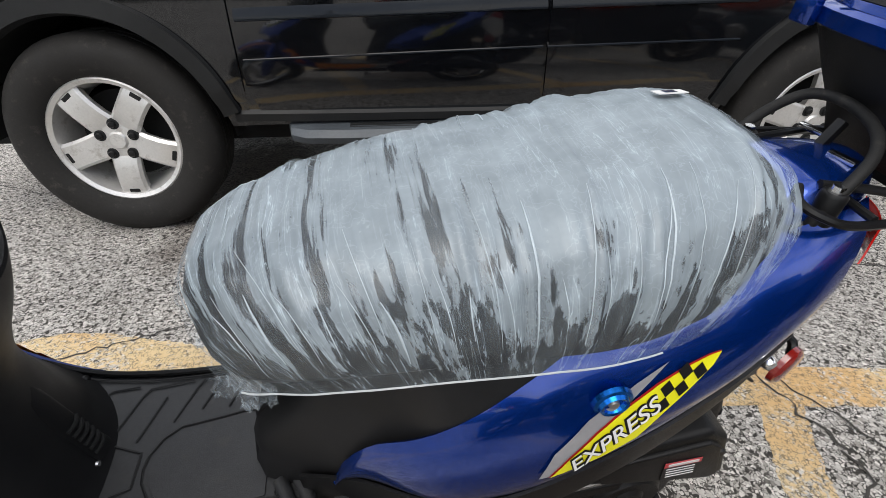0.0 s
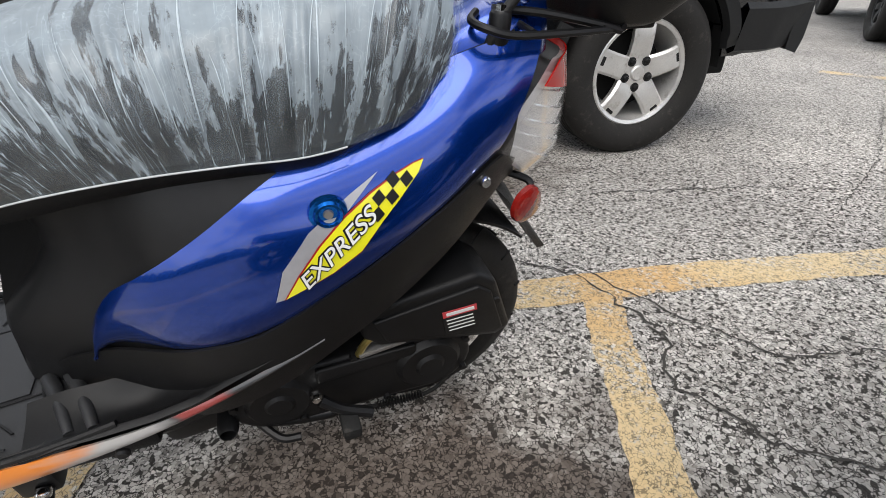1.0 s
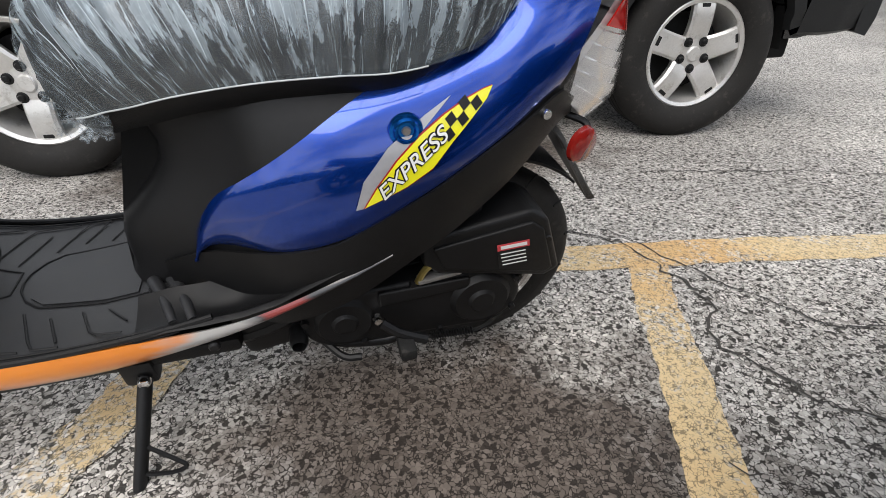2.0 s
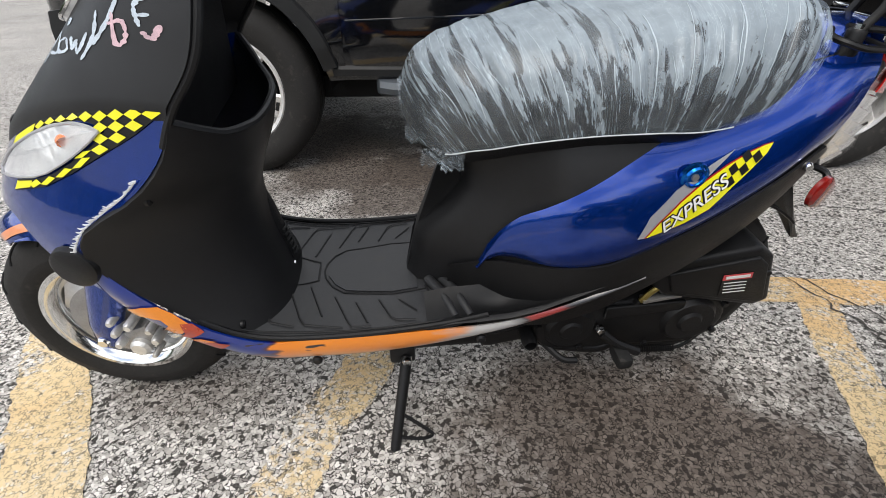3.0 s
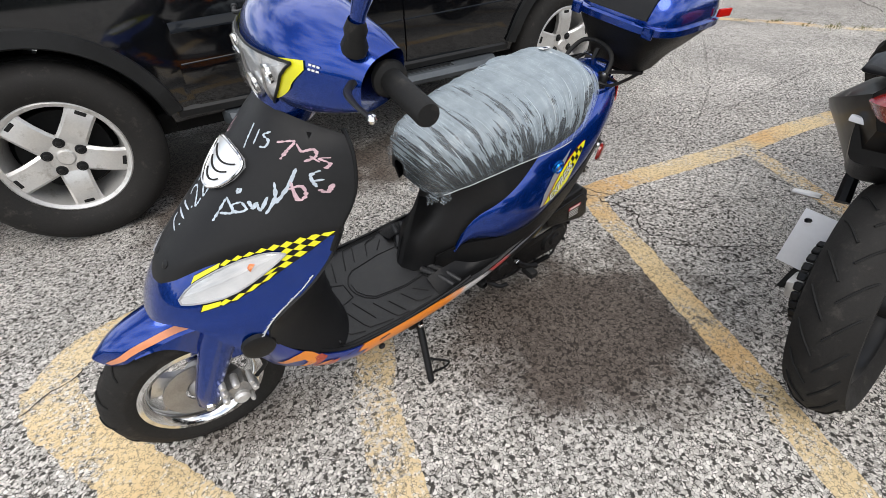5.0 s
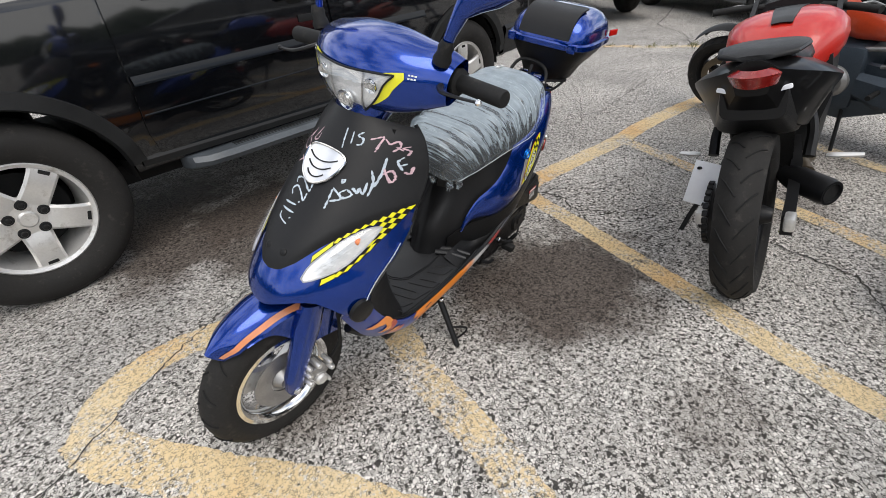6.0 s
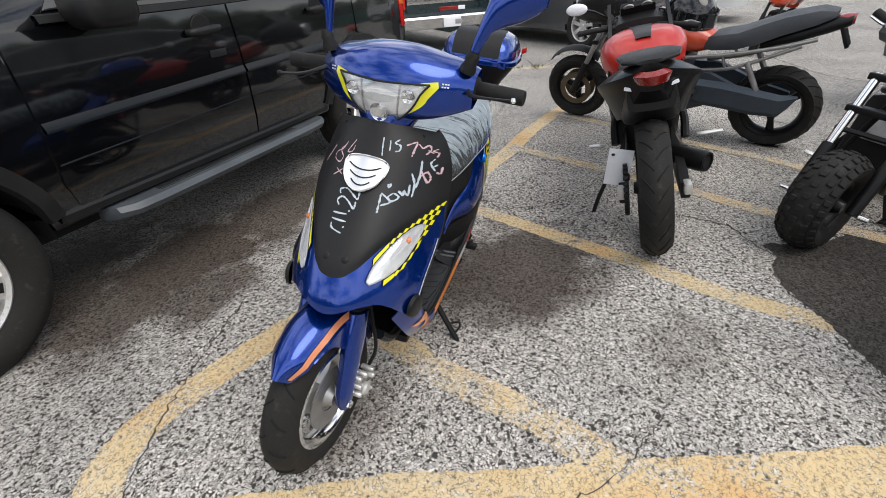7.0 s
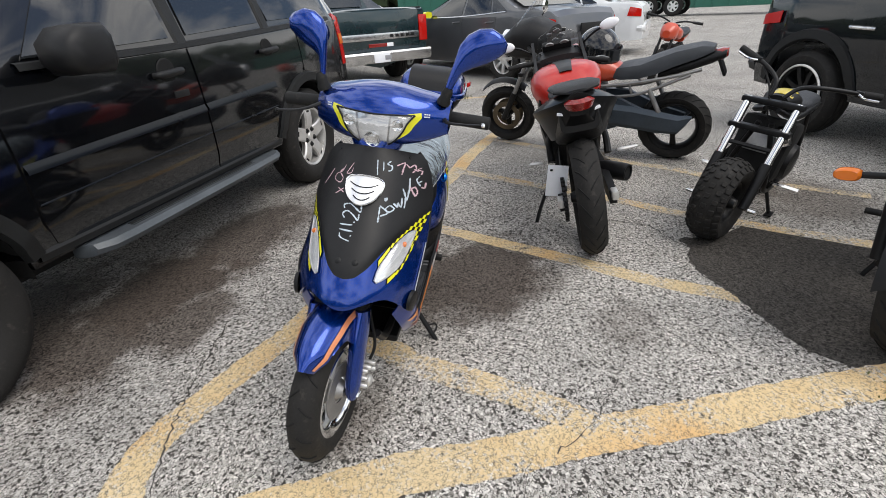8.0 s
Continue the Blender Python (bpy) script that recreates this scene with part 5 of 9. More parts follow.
for sd in (1, -1):
    spart("grip", lathe([(0.0, 0.0), (0.017, 0.0), (0.019, 0.004), (0.019, 0.118), (0.028, 0.122), (0.030, 0.128), (0.028, 0.134), (0.014, 0.136), (0.014, 0.16)], 24, Matrix.Translation((0.828, sd * 0.318, 0.963)) @ Matrix.Rotation(radians(90 * sd), 4, "X") @ Matrix.Rotation(radians(-7 * sd * sd), 4, "Y")), M_RUBBER, m=BARS, label="black rubber grip")
    lever_end = Vector((0.908, 0.305, 0.974)) if sd > 0 else Vector((0.880, -0.325, 0.935))
    lev = spart("brake_lever", tube([(0.855, sd * 0.180, 0.975), (0.888, sd * 0.200, 0.965), (0.902, sd * 0.245, 0.968 if sd > 0 else 0.950), lever_end], [0.008, 0.007, 0.005, 0.004], 8, flat=0.7), M_STEEL, m=BARS)
    spart("lever_ball", lathe([(0.0, 0.007), (0.005, 0.005), (0.007, 0.0), (0.005, -0.005), (0.0, -0.007)], 12, Matrix.Translation(lever_end)), M_CHROME if sd > 0 else M_STEEL, lev, m=BARS)
    near_v = -0.028 if sd > 0 else -0.075
    boot = spart("mirror_boot", lathe([(0.018, 0.0), (0.02, 0.01), (0.015, 0.025), (0.017, 0.035), (0.012, 0.05)], 14, Matrix.Translation((0.862, sd * 0.178, 1.008)) @ Matrix.Rotation(radians(16 * sd), 4, Vector((-1, 0, 0)))), M_RUBBER, m=BARS)
    rows = [((0.862, 0.184, 1.030), 0.010, 0.012), ((0.858, 0.205, 1.075), 0.011, 0.015), ((0.850, 0.228, 1.115), 0.016, 0.020), ((0.842, 0.252, 1.142), 0.022, 0.036), ((0.838, 0.282, 1.162), 0.027, 0.046), ((0.838, 0.315, 1.180), 0.026, 0.046), ((0.842, 0.345, 1.192), 0.018, 0.036), ((0.846, 0.362, 1.196), 0.006, 0.014)]
    rings = []
    for (u, v, w), th, hi in rows:
        lean_v, lean_w = -0.62, 0.78
        rings.append([Vector((u + max(-0.55, math.cos(q)) * th, sd * (v + near_v * max(0.0, (w - 1.03) / 0.15) + lean_v * math.sin(q) * hi), w + lean_w * math.sin(q) * hi)) for q in np.linspace(0, 2 * math.pi, 20, endpoint=False)])
    mi = spart("mirror", loft(rings), M_BLUE, label="blue rear-view mirror", m=BARS, sharp=60)
    glass = bmesh.new()
    bmesh.ops.create_circle(glass, cap_ends=True, segments=28, radius=1.0)
    glass.transform(Matrix.Translation((0.8225, sd * (0.298 + near_v), 1.171)) @ Matrix.Rotation(radians(32 * sd), 4, "X") @ Matrix.Diagonal((1, 0.052, 0.036, 1)) @ Matrix.Rotation(radians(90), 4, "Y"))
    spart("mirror_glass", glass, M_CHROME, mi, m=BARS)

# ---- scooter: lamps, decals, drive, rack ----
def fore(p, q, side=1, out=0.004):
    """A place on the fairing flank: p along the indicator lens, q across it."""
    a = 0.36 + 2.2 * p - 0.9 * q
    h = 0.576 + 0.44 * p - 0.3 * p * p + 0.93 * q
    return front(side * min(1.0, a), h, out)


LU = [(0.030, 0.004), (0.038, 0.016), (0.055, 0.025), (0.10, 0.032), (0.14, 0.034), (0.18, 0.030), (0.205, 0.022), (0.220, 0.012)]
LL = [(0.030, 0.004), (0.040, -0.008), (0.065, -0.017), (0.10, -0.026), (0.13, -0.031), (0.155, -0.029), (0.18, -0.018), (0.205, -0.001), (0.220, 0.012)]
QU = [(0.04, 0.042), (0.10, 0.047), (0.125, 0.047), (0.19, 0.041), (0.25, 0.035), (0.292, 0.030)]
QL = [(0.04, -0.034), (0.09, -0.043), (0.15, -0.048), (0.185, -0.036), (0.23, -0.012), (0.26, 0.002), (0.292, 0.021)]


def lens_at(s, t, sd, out, grow=0.0):
    p = 0.030 + 0.190 * s
    lo, hi = interp(LL, p) - grow, interp(LU, p) + grow
    return fore(p, lo + (hi - lo) * t, sd, out)


def rim_in(p, up):
    """Where the decal begins beside the lens."""
    if p > 0.219:
        return (interp(QU, p) + interp(QL, p)) / 2
    return interp(LU, p) + 0.003 if up else interp(LL, p) - 0.003


for sd in (1, -1):
    def band(up, p0, table):
        return grid(lambda s, t: (lambda p: fore(p, interp(table, p) + t * (rim_in(p, up) - interp(table, p)), sd, 0.0025))(p0 + (0.292 - p0) * s), 40, 5)
    deco = spart("checker_decal", band(1, 0.046, QU), M_DECAL_BLACK, label="yellow and black checkered decal")
    spart("decal_band", band(0, 0.088, QL), M_DECAL_BLACK, deco)
    dp, dq = 0.0215, 0.0134
    for i in range(0, 9):
        for j in range(0, 7):
            p = 0.112 + dp * i
            up = 1 if p > 0.205 or j < 3 else 0
            if p > 0.205:
                q, lo, hi = interp(QU, p) - 0.0075 - dq * j, interp(QL, p), interp(QU, p)
            elif up:
                q, lo, hi = interp(QU, p) - 0.0060 - dq * j, interp(LU, p) + 0.003, interp(QU, p)
            else:
                q, lo, hi = interp(QL, p) + 0.0055 + dq * (j - 3), interp(QL, p), interp(LL, p) - 0.003
            if q > hi - 0.001 or q < lo + 0.001 or (not up and p < 0.13):
                continue
            pts = [(p - dp / 2, q), (p, q - dq / 2), (p + dp / 2, q), (p, q + dq / 2)]
            slope = (interp(QU if up else QL, p + 0.01) - interp(QU if up else QL, p - 0.01)) / 0.02
            pts = [(x, min(hi, max(lo, y + slope * (x - p)))) for x, y in pts]
            spart("checker_square", sheet(pts, lambda x, y: fore(x, y, sd, 0.0042)), M_YELLOW, deco)
    for up, p0, ln, table in ((1, 0.046, 0.052, QU), (0, 0.090, 0.034, QL)):
        spart("checker_bar", grid(lambda s, t: (lambda p: fore(p, interp(table, p) + (0.1 + 0.75 * t) * (rim_in(p, up) - interp(table, p)), sd, 0.0042))(p0 + 0.002 + ln * s), 8, 3), M_YELLOW, deco)
    back = spart("indicator_housing", grid(lambda s, t: lens_at(s, t, sd, 0.0045), 30, 8), M_IND, label="white reflector bowl")
    spart("amber_bulb", lathe([(0.0, 0.010), (0.005, 0.009), (0.008, 0.004), (0.008, 0.0)], 16, Matrix.Translation(fore(0.168, 0.008, sd, 0.004)) @ Matrix.Rotation(radians(60 * sd), 4, "X") @ Matrix.Rotation(radians(35), 4, "Y")), M_AMBER, back)
    ind = spart("indicator_lens", grid(lambda s, t: lens_at(s, t, sd, 0.007 + 0.011 * math.sin(math.pi * t) * math.sin(math.pi * s) ** 0.5, 0.001), 30, 10), M_LENS, label="clear front indicator lens")
    ind.visible_shadow = False
    spart("lens_rim", tube([lens_at(k, 1, sd, 0.006) for k in np.linspace(0, 1, 18)] + [lens_at(k, 0, sd, 0.006) for k in np.linspace(1, 0, 18)], 0.0018, 6, 1), M_SILVER, ind)

# badge on the cowl
badge_outline = [(-0.054, 0.022), (-0.046, 0.036), (-0.020, 0.044), (0.020, 0.044), (0.046, 0.036), (0.056, 0.022), (0.049, -0.003), (0.034, -0.024), (0.015, -0.036), (0.0, -0.039), (-0.015, -0.036), (-0.034, -0.024), (-0.048, -0.003)]
on_cowl = lambda x, y, out: front(x / 0.168, 0.783 + y * 0.78, out)
M_BADGE = surface("badge_silver", (0.86, 0.87, 0.88), 0.22, metal=0.5, vary=0.06, scale=30)
badge = spart("badge", sheet(badge_outline, lambda x, y: on_cowl(x, y, 0.013), 0.008, 8), M_BADGE, COWL, "silver shield-shaped vent badge")
for k in range(3):
    y0 = 0.017 - 0.018 * k
    wd = 0.040 - 0.009 * k
    spart("vent_slot", tube([on_cowl(x * wd, y0 - 0.010 * (1 - x * x) + 0.004, 0.0135) for x in np.linspace(-1, 1, 9)], 0.0022, 6, 2, flat=0.5), M_UNDER, badge)
spart("badge_rim", tube([on_cowl(x * 0.98, y * 0.98, 0.014) for x, y in badge_outline + badge_outline[:1]], 0.0025, 6, 3), M_CHROME, badge)

# marker writing on the cowl, in strokes


def brush(line, half, seed):
    """A flat, uneven brush stroke along a line on the cowl."""
    bm = bmesh.new()
    pts = [Vector((x, y, 0)) for x, y in line]
    fine = [pts[i].lerp(pts[i + 1], k / 5) for i in range(len(pts) - 1) for k in range(5)] + [pts[-1]]
    pairs = []
    for i, p in enumerate(fine):
        d = (fine[min(len(fine) - 1, i + 1)] - fine[max(0, i - 1)]).normalized()
        w = half * (0.8 + 0.75 * noise.noise(Vector((i * 0.37, seed, 2.5)))) * (0.45 if i in (0, len(fine) - 1) else 1.0)
        n = Vector((-d.y, d.x, 0)) * max(0.0007, w)
        pairs.append([bm.verts.new(on_cowl((p + n * k).x, (p + n * k).y, 0.0068)) for k in (1, 0, -1)])
    for a, b in zip(pairs, pairs[1:]):
        for k in (0, 1):
            bm.faces.new((a[k], a[k + 1], b[k + 1], b[k]))
    return bm


def strokes(lines, mat, half=0.0022):
    for k, line in enumerate(lines):
        soft = [(p.x, p.y) for p in spline([(x, y, 0) for x, y in line], 3)]
        spart("marker_stroke", brush(soft, half, k * 3.7 + line[0][0] * 90), mat, COWL)


strokes([[(-0.112, 0.030), (-0.120, 0.000), (-0.130, -0.032)], [(-0.074, 0.060), (-0.080, 0.038), (-0.096, 0.022), (-0.094, 0.006), (-0.074, 0.006), (-0.070, 0.022), (-0.086, 0.033), (-0.077, 0.048)], [(-0.050, 0.073), (-0.058, 0.052), (-0.062, 0.038), (-0.048, 0.044), (-0.047, 0.059)], [(-0.078, -0.029), (-0.056, -0.004)], [(-0.075, -0.010), (-0.053, -0.016)]], M_CHALK_PINK, 0.0015)
strokes([[(0.029, 0.094), (0.030, 0.069), (0.033, 0.049)], [(0.049, 0.089), (0.049, 0.062)], [(0.074, 0.090), (0.061, 0.082), (0.074, 0.075), (0.072, 0.063), (0.062, 0.061)]], M_CHALK)
strokes([[(0.088, 0.075), (0.112, 0.080), (0.105, 0.064), (0.099, 0.046)], [(0.115, 0.076), (0.122, 0.061)], [(0.122, 0.062), (0.135, 0.067), (0.137, 0.054), (0.126, 0.044)], [(0.131, 0.055), (0.141, 0.043)], [(0.151, 0.051), (0.140, 0.050), (0.150, 0.040), (0.146, 0.030)]], M_CHALK_PINK)
strokes([[(0.051, -0.041), (0.052, -0.062), (0.053, -0.084)], [(0.051, -0.038), (0.072, -0.060), (0.055, -0.067)], [(0.074, -0.040), (0.065, -0.049), (0.075, -0.059), (0.085, -0.052), (0.075, -0.040)], [(0.059, -0.020), (0.065, -0.018), (0.064, -0.026), (0.060, -0.021)], [(0.082, -0.036), (0.092, -0.049), (0.092, -0.037), (0.100, -0.052), (0.100, -0.025)], [(0.101, 0.003), (0.108, -0.026), (0.107, -0.058)], [(0.111, -0.037), (0.116, -0.004), (0.119, 0.031), (0.117, 0.005)], [(0.142, 0.027), (0.134, 0.017), (0.141, -0.006)], [(0.136, 0.006), (0.146, 0.009)]], M_CHALK)
strokes([[(0.117, 0.005), (0.129, -0.031), (0.134, -0.021), (0.128, -0.003), (0.117, -0.009)], [(0.153, -0.001), (0.150, -0.018), (0.143, -0.011)]], M_CHALK_PINK)
strokes([[(-0.034, -0.120), (-0.030, -0.130), (-0.005, -0.136)], [(-0.006, -0.124), (-0.003, -0.121)], [(-0.037, -0.111), (-0.002, -0.110)], [(-0.039, -0.098), (-0.006, -0.094)], [(-0.005, -0.088), (-0.002, -0.085)], [(-0.031, -0.080), (-0.039, -0.071), (-0.029, -0.060), (-0.012, -0.067), (0.004, -0.080), (0.004, -0.064)], [(-0.037, -0.056), (-0.041, -0.047), (-0.026, -0.040), (-0.010, -0.048), (0.006, -0.058), (0.006, -0.042)]], M_CHALK)

# ---- decal on the left and right side panel ----
M_DECAL_RED = surface("decal_red", (0.35, 0.012, 0.012), 0.35, vary=0.1)


def flank(p, q, side=1, out=0.013):
    u, w = 0.314 - 0.800 * p + 0.56 * q, 0.480 + 0.575 * p + 0.83 * q
    return Vector((u, side * (bodyv(u, w) + out), w))


def text_mesh(body, size, bold=0.0):
    cu = bpy.data.curves.new("text", "FONT")
    cu.body, cu.size, cu.shear, cu.offset, cu.align_x = body, size, 0.25, bold, "LEFT"
    ob = bpy.data.objects.new("text", cu)
    scene.collection.objects.link(ob)
    me = bpy.data.meshes.new_from_object(ob.evaluated_get(bpy.context.evaluated_depsgraph_get()))
    bpy.data.objects.remove(ob)
    bm = bmesh.new()
    bm.from_mesh(me)
    bpy.data.meshes.remove(me)
    return bm


LEAF = [(0.0, 0.0), (0.03, 0.010), (0.07, 0.018), (0.11, 0.021), (0.15, 0.019), (0.185, 0.014), (0.208, 0.009), (0.220, 0.005), (0.206, -0.001), (0.17, -0.007), (0.14, -0.011), (0.10, -0.019), (0.06, -0.015), (0.03, -0.008)]
for sd in (1, -1):
    swoosh = spart("decal", sheet([(-0.012, 0.004), (0.02, 0.026), (0.07, 0.036), (0.13, 0.033), (0.17, 0.028), (0.10, 0.021), (0.04, 0.012), (0.0, -0.002)], lambda p, q: flank(p, q, sd, 0.0125), 0, 8), M_SILVER, label="yellow and silver decal with lettering")
    spart("decal_edge", sheet([(p * 1.015 - 0.003, q * 1.08) for p, q in LEAF], lambda p, q: flank(p, q, sd, 0.0135), 0, 8), M_DECAL_RED, swoosh)
    spart("decal_field", sheet(LEAF, lambda p, q: flank(p, q, sd, 0.0145), 0, 8), M_YELLOW, swoosh)
    for i in range(5):
        for j in range(2):
            if (i + j) % 2 == 0 and not (i > 3 and j == 1):
                p, q = 0.135 + 0.0125 * i, -0.007 + 0.0105 * j + 0.0012 * i
                spart("checker_square", sheet([(p, q), (p + 0.0125, q + 0.001), (p + 0.0125, q + 0.012), (p, q + 0.011)], lambda a, b: flank(a, b, sd, 0.0155)), M_DECAL_BLACK, swoosh)
    for mat, bold, out in ((M_DECAL_BLACK, 0.0016, 0.0157), (M_WHITE, 0.0002, 0.0168)):
        bm = text_mesh("EXPRESS", 0.027, bold)
        wid = max(v.co.x for v in bm.verts)
        for v in bm.verts:
            x = v.co.x if sd > 0 else wid - v.co.x
            y = v.co.y
            v.co = flank(0.024 + x * 0.118 / wid, -0.008 + y * 0.95 + 0.05 * x if sd > 0 else -0.009 + y * 0.95, sd, out)
        spart("lettering", bm, mat, swoosh)
    knob = spart("lock_knob", lathe([(0.0, 0.001), (0.010, 0.001), (0.012, 0.005), (0.015, 0.006), (0.017, 0.002), (0.021, 0.001), (0.022, -0.004)], 24, Matrix.Translation((0.254, sd * (bodyv(0.254, 0.568) + 0.015), 0.568)) @ Matrix.Rotation(radians(-90 * sd), 4, "X")), M_ANODISED)
    spart("knob_screw", lathe([(0.0, 0.004), (0.005, 0.004), (0.006, 0.001)], 14, Matrix.Translation((0.254, sd * (bodyv(0.254, 0.568) + 0.015), 0.568)) @ Matrix.Rotation(radians(-90 * sd), 4, "X")), M_CAST, knob)
    spart("panel_bolt", lathe([(0.0, 0.004), (0.006, 0.004), (0.008, 0.0), (0.008, -0.004)], 14, Matrix.Translation((0.056, sd * (bodyv(0.056, 0.562) + 0.010), 0.562)) @ Matrix.Rotation(radians(-90 * sd), 4, "X")), M_CHROME)

# ---- seat ----
SEAT = [(0.668, 0.018, 0.622, 0.650), (0.655, 0.048, 0.606, 0.680), (0.628, 0.078, 0.594, 0.702), (0.57, 0.106, 0.605, 0.720), (0.5, 0.126, 0.623, 0.738), (0.42, 0.138, 0.635, 0.752), (0.33, 0.146, 0.640, 0.762), (0.26, 0.146, 0.640, 0.775), (0.20, 0.140, 0.649, 0.783), (0.15, 0.128, 0.664, 0.785), (0.118, 0.112, 0.690, 0.780), (0.092, 0.092, 0.708, 0.768), (0.078, 0.06, 0.722, 0.752)]


def seat_at(u, t, grow=0.0):
    us = [r[0] for r in SEAT][::-1]
    hw, wb, wt = (hermite(u, us, [r[k] for r in SEAT][::-1]) for k in (1, 2, 3))
    th = math.pi * t
    c, s = math.cos(th), math.sin(th)
    return Vector((u, (hw + grow) * math.copysign(abs(c) ** 0.62, c) - 0.006, wb + (wt + grow - wb) * abs(s) ** 0.66))


M_SADDLE = surface("saddle_vinyl", (0.012, 0.012, 0.013), 0.6, vary=0.25, scale=9)
seat = spart("seat", grid(lambda s, t: seat_at(0.668 - 0.590 * s, t), 50, 28), M_SADDLE, label="black padded saddle under plastic film")


def pan(s, t, sd):
    p = seat_at(0.648 - 0.50 * s, 0.0 if sd > 0 else 1.0, -0.006)
    return Vector((p.x - 0.01 * t, p.y * (1 - 0.16 * t * t), p.z + 0.008 - 0.044 * t * min(1.0, (1.03 - s) * 4)))


for sd in (1, -1):
    spart("seat_pan", grid(lambda s, t: pan(s, t, sd), 30, 6, 0.004), M_BLACK)


def math_node(nt, op, a, b, c=None):
    n = nt.nodes.new("ShaderNodeMath")
    n.operation = op
    for k, v in enumerate((a, b, c)):
        if v is None:
            continue
        if isinstance(v, (int, float)):
            n.inputs[k].default_value = v
        else:
            nt.links.new(v, n.inputs[k])
    return n.outputs["Value"]


def film_mat():
    """Thin cloudy film: slack and milky on top, pulled into fanning creases lower down."""
    m, nt, b = node_mat("plastic_film")
    c = coords(nt)
    sep = nt.nodes.new("ShaderNodeSeparateXYZ")
    nt.links.new(c, sep.inputs["Vector"])
    x, y, z = (sep.outputs[k] for k in "XYZ")
    spread = math_node(nt, "MULTIPLY_ADD", math_node(nt, "SUBTRACT", z, 0.62), 3.2, 1.0)
    fan = math_node(nt, "DIVIDE", math_node(nt, "SUBTRACT", x, 0.33), spread)
    comb = nt.nodes.new("ShaderNodeCombineXYZ")
    nt.links.new(fan, comb.inputs["X"])
    nt.links.new(math_node(nt, "MULTIPLY", y, 0.05), comb.inputs["Y"])
    nt.links.new(math_node(nt, "MULTIPLY", z, 0.055), comb.inputs["Z"])
    v = comb.outputs["Vector"]
    broad, fold, thin = noise_tex(nt, v, 34.0, 2.0, 0.5), noise_tex(nt, v, 110.0, 3.0, 0.55), noise_tex(nt, v, 260.0, 2.0, 0.5)
    fine = noise_tex(nt, c, 24.0, 4.0, 0.6)
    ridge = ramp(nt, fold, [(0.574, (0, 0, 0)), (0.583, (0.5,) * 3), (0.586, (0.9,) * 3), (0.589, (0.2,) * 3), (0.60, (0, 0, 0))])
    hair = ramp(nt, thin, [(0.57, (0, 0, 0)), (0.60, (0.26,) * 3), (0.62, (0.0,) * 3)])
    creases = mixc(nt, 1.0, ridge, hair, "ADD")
    # height above the lower edge; the film clings to the saddle in torn-looking dark patches near it
    hem = math_node(nt, "MULTIPLY", math_node(nt, "MAXIMUM", math_node(nt, "SUBTRACT", 0.22, x), 0.0), 0.55)
    rise = math_node(nt, "SUBTRACT", math_node(nt, "SUBTRACT", z, 0.62), hem)
    stretch = add(nt, "ShaderNodeMapping", Scale=(1.0, 0.6, 4.2))
    nt.links.new(v, stretch.inputs["Vector"])
    torn = noise_tex(nt, stretch.outputs["Vector"], 78.0, 4.0, 0.6)
    drift = noise_tex(nt, stretch.outputs["Vector"], 14.0, 2.0, 0.5)
    cling = math_node(nt, "ADD", math_node(nt, "MULTIPLY", rise, 2.3), math_node(nt, "MULTIPLY", math_node(nt, "SUBTRACT", drift, 0.5), -0.4))
    cling = math_node(nt, "ADD", torn, cling)
    slack = ramp(nt, cling, [(0.662, (0.0,) * 3), (0.674, (0.7,) * 3), (0.72, (1, 1, 1))])
    haze = mixc(nt, slack, ramp(nt, fine, [(0.35, (0.05,) * 3), (0.7, (0.11,) * 3)]), ramp(nt, fine, [(0.30, (0.28,) * 3), (0.7, (0.38,) * 3)]))
    soft_fold = ramp(nt, fold, [(0.35, (0.72,) * 3), (0.62, (1.1,) * 3)])
    haze = mixc(nt, ramp(nt, rise, [(0.06, (1, 1, 1)), (0.14, (0.25,) * 3)]), haze, mixc(nt, 1.0, haze, soft_fold, "MULTIPLY"))
    web = noise_tex(nt, c, 38.0, 3.0, 0.5)
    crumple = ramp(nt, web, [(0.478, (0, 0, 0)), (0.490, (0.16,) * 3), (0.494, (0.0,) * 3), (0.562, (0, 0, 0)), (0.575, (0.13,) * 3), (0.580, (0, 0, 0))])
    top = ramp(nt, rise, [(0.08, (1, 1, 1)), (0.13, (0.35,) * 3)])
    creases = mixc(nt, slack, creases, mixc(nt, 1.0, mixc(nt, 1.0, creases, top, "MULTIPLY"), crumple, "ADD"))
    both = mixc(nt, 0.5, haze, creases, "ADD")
    b.inputs["Base Color"].default_value = (0.68, 0.80, 0.88, 1)
    b.inputs["Roughness"].default_value = 0.4
    b.inputs["Specular IOR Level"].default_value = 0.15
    height = mixc(nt, 0.3, mixc(nt, 0.4, fold, broad), web)
    bump(nt, b, height, 0.55, 0.006)
    trans = nt.nodes.new("ShaderNodeBsdfTransparent")
    gloss = nt.nodes.new("ShaderNodeBsdfGlossy")
    gloss.inputs["Roughness"].default_value = 0.38
    gloss.inputs["Color"].default_value = (0.9, 0.93, 0.95, 1)
    nt.links.new(b.inputs["Normal"].links[0].from_socket, gloss.inputs["Normal"])
    mix1 = nt.nodes.new("ShaderNodeMixShader")
    nt.links.new(both, mix1.inputs[0])
    nt.links.new(trans.outputs[0], mix1.inputs[1])
    nt.links.new(b.outputs[0], mix1.inputs[2])
    mix2 = nt.nodes.new("ShaderNodeMixShader")
    mix2.inputs[0].default_value = 0.04
